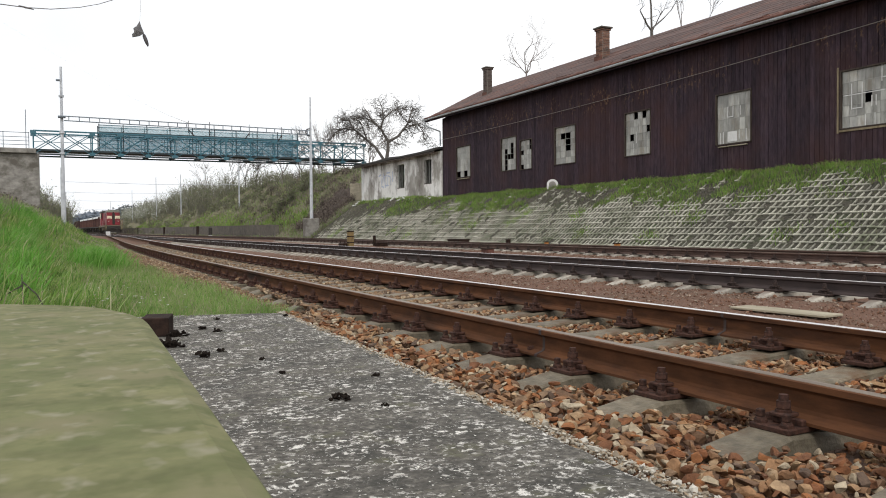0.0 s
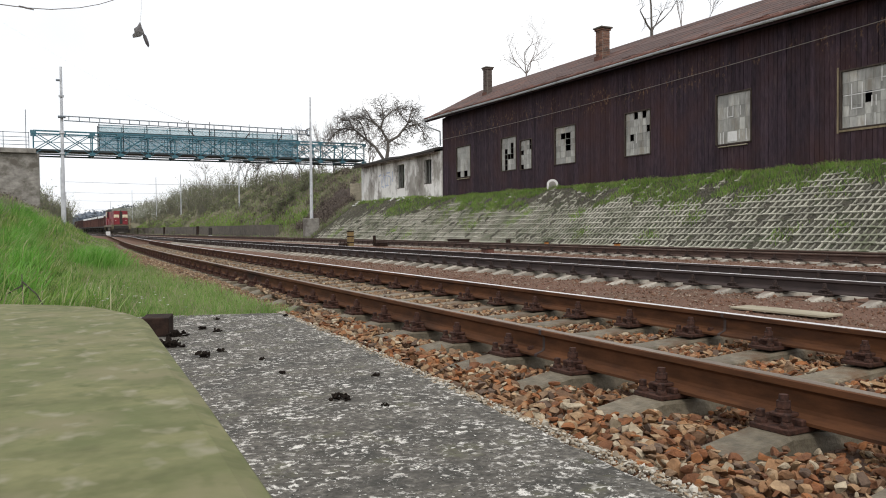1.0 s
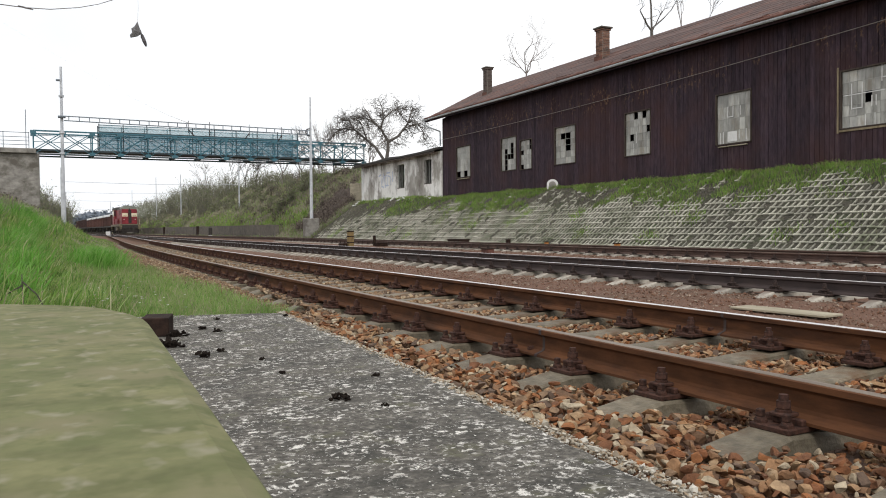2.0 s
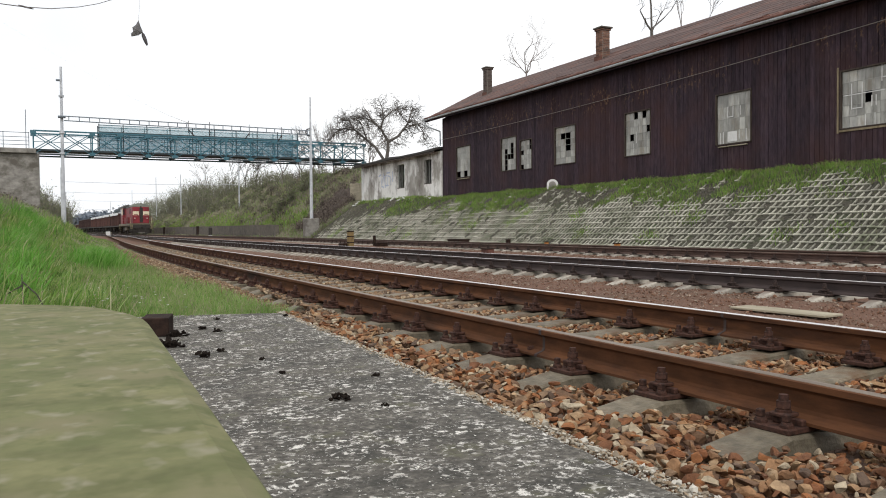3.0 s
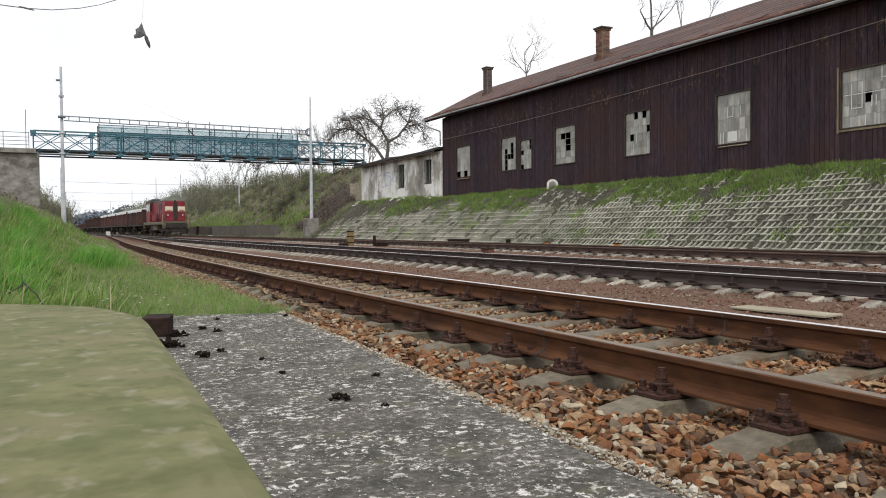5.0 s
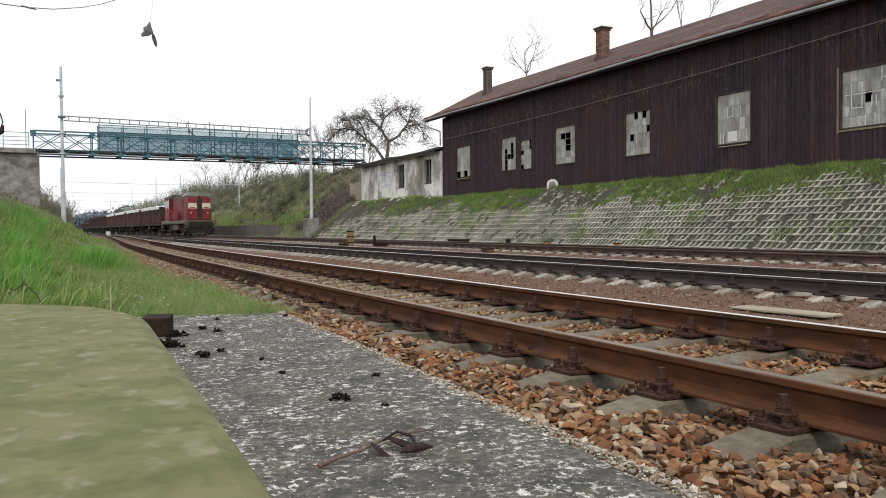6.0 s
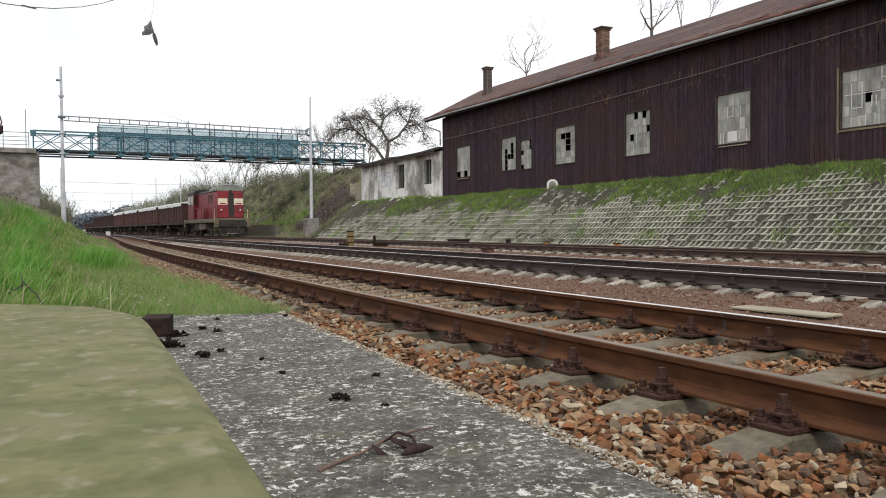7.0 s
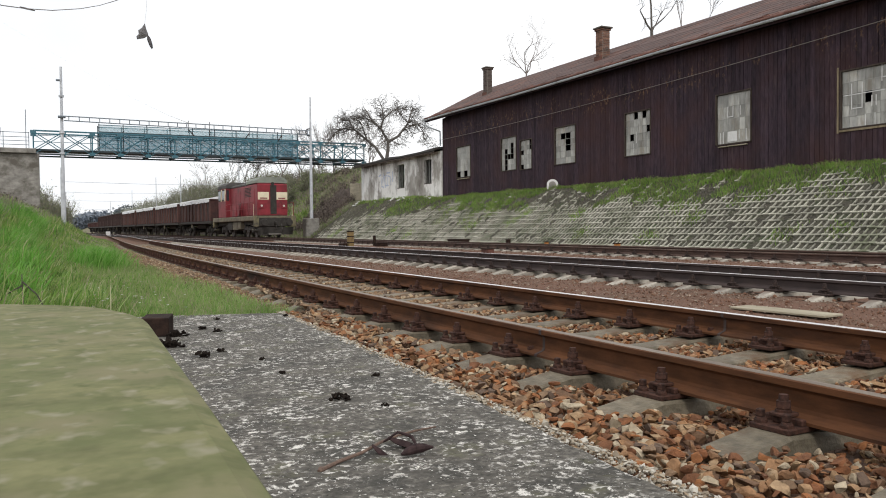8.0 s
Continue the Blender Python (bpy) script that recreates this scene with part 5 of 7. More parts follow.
def bare_tree(name, x, y, z, height, seed, label, mat, limbs, depth=4, trunk_r=0.2, droop=0.0, spread=0.6, fan=3, twig_r=0.006, fork_at=0.25, kink=0.16):
    rng = random.Random(seed)
    th = thing(name, label, "tree")
    base = Vector((x, y, z))
    s = Shape()
    fork = base + Vector((0, 0, height * fork_at))
    s.tube([base - Vector((0, 0, 0.3)), base + Vector((0.05, 0, height * fork_at * 0.5)), fork], [trunk_r * 1.25, trunk_r, trunk_r * 0.85], 8)
    part("trunk", s, mat, th)
    c = Shape()
    for dx, dy, dz, L in limbs:
        branch(c, rng, fork - Vector((0, 0, 0.1)), Vector((dx, dy, dz)).normalized(), height * L, trunk_r * 0.6, depth, droop, 5, spread, fan, twig_r, kink)
    part("crown", c, mat, th)
    return th


def fruit_tree():
    """Two leaning trunks under an umbrella of gnarled limbs, whose tips droop."""
    rng = random.Random(4)
    th = thing("old_fruit_tree", "old bare fruit tree with a wide gnarled crown", "tree")
    right, base = Vector((math.cos(radians(PAN)), -math.sin(radians(PAN)), 0)), Vector((27.55, 66.0, 6.85))
    back = Vector((right.y * -1, right.x, 0))
    limbs = [([(-0.2, -1.2), (-0.25, 0), (-1.0, 1.2), (-1.7, 1.75), (-2.9, 2.75), (-3.9, 2.95), (-4.8, 2.6), (-5.2, 1.9)], 0.17, 0.3),
             ([(0.1, -1.2), (0.0, 0), (0.15, 0.9), (0.15, 1.6), (-0.5, 2.75), (-1.2, 3.4), (-1.8, 4.4)], 0.21, -0.2),
             ([(-0.5, 2.75), (-0.35, 3.6), (-0.45, 4.6), (-0.5, 5.2)], 0.11, 0.5), ([(0.15, 1.6), (1.0, 2.1), (2.0, 3.3), (2.2, 4.2), (2.4, 4.7)], 0.14, 0.2),
             ([(1.6, 2.8), (2.8, 3.2), (3.3, 2.4), (3.4, 1.2)], 0.07, -0.4), ([(-0.35, 3.6), (0.6, 4.5), (1.3, 4.6)], 0.08, 0.6), ([(2.0, 3.3), (1.2, 4.0), (0.9, 4.8)], 0.07, -0.6),
             ([(-1.7, 1.75), (-2.2, 3.2), (-2.6, 3.8)], 0.08, -0.5), ([(-2.9, 2.75), (-3.3, 3.6), (-3.9, 3.8)], 0.08, 0.5), ([(-1.2, 3.4), (-2.1, 3.9), (-2.9, 3.6)], 0.07, 0.2)]
    trunks, crown = Shape(), Shape()
    for pts, r, depth in limbs:
        n = len(pts)
        path = [base + right * (u + rng.gauss(0, 0.05)) + back * (depth * k * 0.6) + Vector((0, 0, z)) for k, (u, z) in enumerate(pts)]
        thick = r > 0.12
        (trunks if thick else crown).tube(path, [max(0.022, r * 0.95 * (1 - 0.76 * k / (n - 1))) for k in range(n)], 7, caps=False)
        for k in range(n - 1):
            if pts[k + 1][1] < 1.7 and r > 0.12 and abs(pts[k + 1][0]) < 3:
                continue
            for _ in range(9):
                p = path[k].lerp(path[k + 1], rng.random())
                out = (p - base - Vector((0, 0, 2.4))).normalized()
                d = (out * 0.9 + Vector((rng.gauss(0, 0.6), rng.gauss(0, 0.6), rng.gauss(0.05, 0.5)))).normalized()
                branch(crown, rng, p, d, rng.uniform(0.45, 0.95), 0.032, 3, 0.45, 4, 0.75, 2, 0.010, 0.4)
    part("trunk", trunks, M["bark_grey"], th)
    part("crown", crown, M["bark_grey"], th)


fruit_tree()
bare_tree("bare_tree", 36.6, 57.0, 3.0, 13.6, 9, "slender pale bare tree behind the shed roof", M["bark_pale"], [(-0.9, 0.2, 0.9, 0.12), (-0.35, 0.1, 1.2, 0.13), (0.1, 0.1, 1.3, 0.16), (0.7, -0.2, 1, 0.12)], depth=4, trunk_r=0.085, spread=0.5, fan=2, twig_r=0.007, fork_at=0.79, kink=0.22)
bare_tree("bare_tree", 36.1, 41.0, 3.0, 15.5, 15, "bare dark tree rising behind the shed roof", M["bark_grey"], [(-0.1, 0, 1.6, 0.32), (-0.9, 0.1, 0.7, 0.10), (0.5, -0.1, 1.0, 0.09)], depth=4, trunk_r=0.12, spread=0.55, fan=2, twig_r=0.009, fork_at=0.69, kink=0.17)
bare_tree("bare_tree", 38.1, 40.4, 3.0, 14.5, 21, "thin bare tree rising behind the shed roof", M["bark_pale"], [(-0.1, 0, 1, 0.14), (0.35, 0.1, 1, 0.12)], depth=3, trunk_r=0.055, spread=0.4, twig_r=0.008, fork_at=0.76)
bare_tree("bare_tree", 40.2, 40.2, 3.0, 14.5, 23, "thin bare tree rising behind the shed roof", M["bark_pale"], [(-0.1, 0, 1, 0.1), (0.35, 0.1, 1, 0.14)], depth=2, trunk_r=0.045, spread=0.35, twig_r=0.008, fork_at=0.78)


def brush(name, label, boxes, seed, twig_mat, leaf_mat, size, twigs, leaves, leaf):
    """Uncountable shrubs: twigs fanning from many roots, with small leaves on them."""
    rng = random.Random(seed)
    t, lv = Shape(), Shape()
    for (x0, x1, y0, y1, n, hscale) in boxes:
        for _ in range(n):
            x, y = rng.uniform(x0, x1), rng.uniform(y0, y1)
            z, h = ground_z(x, y) - 0.1, rng.uniform(0.55, 1.2) * size * hscale
            for _ in range(twigs):
                a, l = rng.random() * 6.28, rng.uniform(0.1, 0.6)
                d = Vector((math.cos(a) * l, math.sin(a) * l, 1)).normalized()
                p = Vector((x + rng.gauss(0, 0.15), y + rng.gauss(0, 0.15), z))
                L = h * rng.uniform(0.6, 1.1)
                m = p + d * L * 0.55
                e = m + (d + Vector((rng.gauss(0, 0.25), rng.gauss(0, 0.25), -0.1))) * L * 0.45
                t.tube([p, m, e], [0.02 * size / 2, 0.012 * size / 2, 0.005 * size / 2], 3, caps=False)
                for _ in range(leaves):
                    u = rng.uniform(0.35, 1.05)
                    c = p.lerp(m, u * 2) if u < 0.5 else m.lerp(e, u * 2 - 1)
                    c = c + Vector((rng.gauss(0, 0.14), rng.gauss(0, 0.14), rng.gauss(0, 0.14))) * size * 0.4
                    k = leaf * rng.uniform(0.5, 1.3)
                    v = [c + Vector((rng.gauss(0, k), rng.gauss(0, k), rng.gauss(0, k))) for _ in range(3)]
                    lv.add(v, [(0, 1, 2)])
    th = thing(name, label, "shrubs", kind="stuff")
    part("twigs", t, twig_mat, th)
    part("leaves", lv, leaf_mat, th)
    return th


brush("hillside_brush", "grey and olive spring shrubs covering the hillside", [(24, 40, 78, 96, 18, 0.8), (20, 38, 96, 130, 55, 1.3), (18, 36, 130, 190, 70, 1.7), (16, 34, 190, 290, 60, 1.7), (14.6, 19.5, 112, 210, 90, 0.55), (19, 24, 112, 155, 55, 1.9), (20, 24.5, 74, 112, 90, 0.5)], 31, M["brush"], M["leaf"], 2.0, 20, 10, 0.055)
brush("bank_brush", "dark dead brambles on the eroded bank", [(18.3, 21.2, 56.5, 63, 130, 0.42), (18.6, 21.5, 66, 90, 30, 0.35), (20.5, 25, 60, 70, 30, 0.5), (22, 30, 76, 90, 16, 0.8)], 33, M["bramble"], M["bramble"], 1.8, 16, 6, 0.04)
brush("blossom_shrubs", "pale blossoming shrubs on the far hillside", [(17.5, 22, 135, 240, 60, 1.4)], 35, M["brush"], M["blossom"], 2.2, 14, 16, 0.09)
brush("left_shrubs", "grey-brown scrub beyond the abutment", [(-9, 0.8, 76, 130, 60, 0.75), (-4, 2.7, 84, 128, 230, 1.5), (-6, 3.2, 130, 220, 80, 1.2)], 36, M["brush"], M["leaf"], 2.0, 14, 8, 0.06)
brush("far_woods", "distant woods on the horizon, blue haze in their colour", [(-60, 24, 330, 420, 1300, 1.45)], 37, M["hazy_wood"], M["hazy_wood"], 3.2, 9, 16, 0.5)
brush("dark_conifers", "dark grey conifers behind the end of the hill", [(25.5, 33, 296, 330, 60, 1.7)], 38, M["conifer"], M["conifer"], 3.2, 9, 16, 0.4)
for i, (x, y, h) in enumerate(((24.5, 82, 5.2), (27, 86, 6), (25.5, 93, 6), (29, 98, 7), (24, 106, 6), (31, 78, 6), (27, 112, 7), (33, 84, 7), (26, 76, 5), (29, 90, 6.5), (23.5, 98, 5.5), (28.5, 80, 6), (25, 118, 6.5), (22.5, 126, 6), (31, 95, 7), (24, 88, 5))):
    bare_tree("hill_tree", x, y, ground_z(x, y), h * 0.9, 50 + i, "thin bare tree on the hillside", M["bark_pale" if i % 2 else "bark"], [(-0.3, 0, 1, 0.4), (0.2, 0.2, 1.1, 0.42), (0.4, -0.2, 1, 0.36)], depth=3, trunk_r=0.07, spread=0.42, twig_r=0.012)


# ------------------------------------------------------------------ train
def wheelset(parent, y, r):
    s = Shape()
    for sg in (-1, 1):
        s.tube([(sg * 0.70, 0, 0), (sg * 0.72, 0, 0)], r + 0.03, 20)
        s.tube([(sg * 0.72, 0, 0), (sg * 0.83, 0, 0)], [r, r - 0.01], 20)
        for k in range(4):
            a = k * math.pi / 2
            s.box((sg * 0.835, math.cos(a) * r * 0.5, math.sin(a) * r * 0.5), (0.012, 0.09, 0.09))
    s.tube([(-0.9, 0, 0), (0.9, 0, 0)], 0.08, 8)
    w = part("wheelset", s, M["wheel"], parent, "steel wheel pair")
    w.location = (0, y, r)
    return w


def bogie(parent, y, base, r, mat):
    s = Shape()
    for sg in (-1, 1):
        s.box((sg * 1.0, y, r + 0.12), (0.12, base + 0.7, 0.22), 0.02)
        for e in (-1, 1):
            s.box((sg * 1.02, y + e * base / 2, r), (0.2, 0.32, 0.34), 0.03)
            s.tube([(sg * 1.03, y + e * base / 2 - 0.3, r + 0.05), (sg * 1.03, y + e * base / 2 - 0.3, r + 0.36)], 0.08, 8)
        s.tube([(sg * 1.03, y, r - 0.15), (sg * 1.03, y, r + 0.3)], 0.14, 8)
    s.box((0, y, r + 0.2), (1.9, 0.45, 0.25), 0.02)
    return part("bogie", s, mat, parent)


def buffers(parent, y, sg):
    for x in (-0.875, 0.875):
        b = part("buffer", Shape().tube([(x, y - sg * 0.5, 1.05), (x, y - 0.06 * sg, 1.05)], 0.09, 8).tube([(x, y - 0.06 * sg, 1.05), (x, y, 1.05)], [0.24, 0.22], 14), M["under"], parent)


def loco():
    th = thing("diesel_locomotive", "red diesel locomotive with cream front band and grey roof", "locomotive")
    L = 12.3
    part("frame", Shape().box((0, 0, 1.32), (2.95, L, 0.34), 0.04), M["beam_grey"], th, "dusty grey side frame")
    part("underframe", Shape().box((0, 0, 1.05), (2.2, L - 0.6, 0.3), 0.02), M["under"], th)
    for sg in (-1, 1):
        part("buffer_beam", Shape().box((0, sg * (L / 2 + 0.03), 1.05), (2.9, 0.12, 0.6), 0.03), M["under"], th, "black buffer beam")
        part("head_sill", Shape().box((0, sg * (L / 2 + 0.04), 1.42), (2.95, 0.12, 0.16), 0.02), M["beam_grey"], th)
        buffers(th, sg * 6.8, sg)
        part("coupling", Shape().box((0, sg * (L / 2 + 0.22), 1.02), (0.16, 0.35, 0.2), 0.02).tube([(0, sg * (L / 2 + 0.3), 1.0), (0.02, sg * (L / 2 + 0.34), 0.6)], 0.045, 6), M["under"], th)
        part("plough", Shape().prism([(-1.25, 0.2), (1.25, 0.2), (1.3, 0.72), (-1.3, 0.72)], 1, sg * (L / 2 - 0.05), sg * (L / 2 + 0.06)), M["under"], th)
        part("brake_hose", Shape().tube([(0.45, sg * (L / 2 + 0.1), 0.95), (0.45, sg * (L / 2 + 0.25), 0.6), (0.38, sg * (L / 2 + 0.2), 0.4)], 0.03, 6), M["bogie"], th)
        for x in (-1.15, 1.15):
            part("step", Shape().box((x * 1.12, sg * (L / 2 - 0.3), 0.55), (0.3, 0.5, 0.06)).box((x * 1.12, sg * (L / 2 - 0.3), 0.85), (0.3, 0.5, 0.05)), M["beam_grey"], th)
    for sg in (-1, 1):
        for sx in (-1, 1):
            part("corner_panel", Shape().box((sx * 1.3, sg * (L / 2 + 0.06), 1.12), (0.36, 0.2, 0.76), 0.03), M["olive"], th, "dusty olive corner panel")
            part("step_tread", Shape().box((sx * 1.3, sg * (L / 2 + 0.1), 0.5), (0.4, 0.3, 0.05), 0.01).bar((sx * 1.45, sg * (L / 2 + 0.1), 0.5), (sx * 1.45, sg * (L / 2 + 0.1), 0.8), 0.04, 0.04), M["under"], th)
        part("plough_edge", Shape().box((0, sg * (L / 2 + 0.08), 0.24), (0.9, 0.05, 0.07), 0.01), M["concrete"], th, "scraped pale plough edge")
    for sx in (-1, 1):
        part("sand_box", Shape().box((sx * 1.2, -1.9, 0.85), (0.4, 0.6, 0.5), 0.03), M["beam_grey"], th, "dusty sand box")
        part("air_tank", Shape().tube([(sx * 1.1, 1.5, 0.8), (sx * 1.1, 2.4, 0.8)], 0.2, 10), M["under"], th)
    # long bonnet
    y0, y1, w, top = -5.75, 2.0, 1.07, 3.74
    bon = part("bonnet", Shape().box((0, (y0 + y1) / 2, (1.49 + top) / 2), (2 * w, y1 - y0, top - 1.49), 0.08), M["red"], th)
    roof_prof = [(-w, top - 0.02), (w, top - 0.02), (w * 0.98, top + 0.16), (w * 0.72, top + 0.38), (-w * 0.72, top + 0.38), (-w * 0.98, top + 0.16)]
    part("bonnet_roof", Shape().prism([(u, z + 0.06) for u, z in roof_prof], 1, y0 + 0.05, y0 + 3.0), M["loco_roof"], th, "grey-green raised radiator roof")
    part("rear_bonnet_roof", Shape().prism([(u, top - 0.02 + (z - top + 0.02) * 0.55) for u, z in roof_prof], 1, y0 + 3.0, y1), M["roof_rear"], th, "dark sooty roof")
    for i in range(5):
        part("bonnet_door", Shape().box((-w - 0.004, y0 + 1.3 + i * 1.3, 2.5), (0.03, 1.16, 1.7), 0.008), M["red"], bon)
        part("bonnet_door", Shape().box((w + 0.004, y0 + 1.3 + i * 1.3, 2.5), (0.03, 1.16, 1.7), 0.008), M["red"], bon)
    for sx in (-1, 1):
        lou = Shape()
        for k in range(7):
            lou.box((sx * (w + 0.012), y0 + 2.4, 2.9 + k * 0.1), (0.03, 1.6, 0.05))
        part("louvre", lou, M["under"], bon)
    # front: cream band in two fields, dark door strip between, lamps
    for sx in (-1, 1):
        part("cream_band", Shape().box((sx * 0.65, y0 - 0.004, 2.88), (0.78, 0.03, 0.52), 0.01), M["cream"], bon, "cream paint field")
        part("number_bar", Shape().box((sx * 0.64, y0 - 0.02, 2.72), (0.5, 0.01, 0.08)), M["red"], bon, "dark number bar")
        part("corner_post", Shape().tube([(sx * 1.36, y0 - 0.05, 1.5), (sx * 1.36, y0 - 0.05, 2.3)], 0.018, 5), M["cream"], th, "pale corner handrail")
        part("headlamp", Shape().tube([(sx * 0.78, y0 + 0.02, 2.2), (sx * 0.78, y0 - 0.06, 2.2)], [0.085, 0.075], 12), M["lamp"], bon, "round headlamp")
        part("lamp_box", Shape().box((sx * 0.80, y0 + 0.0, 2.2), (0.4, 0.06, 0.4), 0.03), M["red"], bon)
    part("door_strip", Shape().box((0.05, y0 - 0.006, 2.62), (0.44, 0.03, 2.0), 0.01), M["under"], bon, "dark recessed centre strip")
    part("top_lamp", Shape().tube([(0, y0 + 0.1, 3.72), (0, y0 - 0.05, 3.72)], 0.12, 10), M["under"], bon)
    for k, (yy, r) in enumerate(((-4.3, 0.45), (-1.6, 0.4))):
        part("roof_fan", Shape().tube([(0, yy, top + (0.4 if k == 0 else 0.15)), (0, yy, top + (0.5 if k == 0 else 0.3))], r, 14), M["under"], th)
    part("exhaust", Shape().box((0.2, 0.6, top + 0.3), (0.5, 0.7, 0.25), 0.03), M["under"], th)
    # cab
    cy0, cy1, cw = 2.0, 4.55, 1.42
    cab = part("cab", Shape().box((0, (cy0 + cy1) / 2, 2.62), (2 * cw, cy1 - cy0, 2.3), 0.06), M["red"], th)
    part("cab_roof", Shape().prism([(-cw - 0.03, 3.74), (cw + 0.03, 3.74), (cw, 3.95), (cw * 0.7, 4.2), (-cw * 0.7, 4.2), (-cw, 3.95)], 1, cy0 - 0.08, cy1 + 0.08), M["roof_rear"], th, "dark sooty cab roof")
    for sx in (-1, 1):
        for yy in (2.62, 3.9):
            wn = part("window", Shape().box((sx * (cw + 0.008), yy, 3.22), (0.03, 1.0, 0.86), 0.01), M["under"], cab, "dark window surround")
            part("pane", Shape().box((sx * (cw + 0.016), yy, 3.22), (0.03, 0.84, 0.7)), M["glass"], wn)
        part("cab_front_window", Shape().box((sx * 1.27, cy0 - 0.012, 3.2), (0.2, 0.02, 0.8)), M["glass"], cab)
        for yy in (2.06, 3.26):
            part("window_post", Shape().bar((sx * (cw + 0.03), yy + 0.12, 2.75), (sx * (cw + 0.02), yy, 3.68), 0.05, 0.11), M["cream"], cab, "pale window post")
    # short bonnet
    part("short_bonnet", Shape().box((0, 5.2, 2.4), (2.2, 1.4, 1.85), 0.08), M["red"], th)
    # walkway rails
    for sx in (-1, 1):
        for k in range(6):
            part("rail_post", Shape().tube([(sx * 1.42, -5.9 + k * 1.55, 1.5), (sx * 1.42, -5.9 + k * 1.55, 2.45)], 0.022, 5), M["red"], th)
        for z in (2.0, 2.45):
            part("hand_rail", Shape().tube([(sx * 1.42, -5.9, z), (sx * 1.42, 1.9, z)], 0.022, 5), M["red"], th)
        part("rail_panel", Shape().box((sx * 1.40, -0.7, 1.95), (0.02, 2.6, 0.8)), M["red"], th)
        for yy, ln, mt in ((-0.6, 1.4, "beam_grey"), (0.95, 1.3, "under")):
            part("battery_box", Shape().box((sx * 1.15, yy, 0.82), (0.45, ln, 0.56), 0.03), M[mt], th)
    part("fuel_tank", Shape().box((0, 0, 0.75), (1.8, 2.6, 0.5), 0.08), M["under"], th)
    wheels = []
    for yb in (-3.35, 3.35):
        bogie(th, yb, 2.4, 0.5, M["bogie"])
        for e in (-1.2, 1.2):
            wheels.append(wheelset(th, yb + e, 0.5))
    return th, wheels, 0.5


def wagon(kind):
    lab = {"tarp": "brown ribbed open wagon covered with a white tarpaulin", "open": "dark brown ribbed open freight wagon", "low": "low reddish-brown freight wagon"}[kind]
    th = thing("freight_wagon", lab, "wagon", "wagons of the train")
    mat = M["wagon_dark"] if kind == "open" else M["wagon"]
    L, top, w = 12.9, 2.2 if kind == "low" else 3.12, 1.4
    part("body", Shape().box((0, 0, (1.28 + top) / 2), (2 * w, L, top - 1.28), 0.03), mat, th)
    part("sill", Shape().box((0, 0, 1.18), (2 * w + 0.1, L + 0.1, 0.2), 0.02), M["under"], th)
    part("top_rim", Shape().box((0, 0, top - 0.05), (2 * w + 0.16, L + 0.14, 0.12), 0.02), mat, th)
    n = 10
    for sx in (-1, 1):
        for k in range(n):
            part("rib", Shape().box((sx * (w + 0.05), -L / 2 + 0.12 + (L - 0.24) * k / (n - 1), (1.3 + top - 0.1) / 2), (0.1, 0.12, top - 1.45), 0.01), M["wagon_rib"] if kind == "tarp" else mat, th)
        for k in range(4):
            part("door_panel", Shape().box((sx * (w + 0.012), -4.9 + k * 3.25, 1.78), (0.03, 1.15, 0.85), 0.008), mat, th)
    for e in (-1, 1):
        for x in (-0.9, 0.0, 0.9):
            part("end_rib", Shape().box((x, e * (L / 2 + 0.05), (1.3 + top) / 2), (0.12, 0.1, top - 1.4), 0.01), mat, th)
        part("head_stock", Shape().box((0, e * (L / 2 + 0.1), 1.08), (2.6, 0.14, 0.3), 0.02), M["under"], th)
        buffers(th, e * 7.02, e)
    if kind == "tarp":
        s = Shape()
        st = []
        ys = steps((-L / 2 + 0.25, L / 2 - 0.05, 0.55))
        rngl = random.Random(6)
        prof0 = [(-w - 0.1, -0.26), (-w - 0.09, 0.05), (-w * 0.6, 0.2), (0.0, 0.26), (w * 0.6, 0.2), (w + 0.09, 0.05), (w + 0.1, -0.26)]
        vs, fs = [], []
        for y in ys:
            for u, z in prof0:
                vs.append((u + rngl.uniform(-0.015, 0.015), y, top + z + rngl.uniform(-0.035, 0.035)))
        m = len(prof0)
        for i in range(len(ys) - 1):
            for k in range(m - 1):
                fs.append((i * m + k, i * m + k + 1, (i + 1) * m + k + 1, (i + 1) * m + k))
        fs += [tuple(reversed(range(m))), tuple(range((len(ys) - 1) * m, len(ys) * m))]
        part("tarpaulin", s.add(vs, fs), M["tarp"], th, "creased white tarpaulin")
    else:
        part("load", Shape().box((0, 0, top + 0.02), (2 * w - 0.2, L - 0.3, 0.12), 0.05), M["under"], th, "dark load")
    part("brake_gear", Shape().box((0.0, 0, 0.85), (1.6, 3.2, 0.35), 0.04).tube([(0.5, -1.6, 0.75), (0.5, 1.2, 0.75)], 0.17, 8), M["under"], th)
    part("brake_plate", Shape().box((-w + 0.05, 1.4, 0.98), (0.06, 0.55, 0.5), 0.01), M["beam_grey"], th)
    wheels = []
    for yb in (-4.5, 4.5):
        bogie(th, yb, 1.8, 0.46, M["under"])
        for e in (-0.9, 0.9):
            wheels.append(wheelset(th, yb + e, 0.46))
    return th, wheels, 0.46


TRAIN = [(*loco(), 0.0)]
pos = 6.8 + 7.02
for i, kind in enumerate(["tarp"] * 4 + ["open"] * 3 + ["low"] * 2):
    TRAIN.append((*wagon(kind), pos))
    pos += 14.04


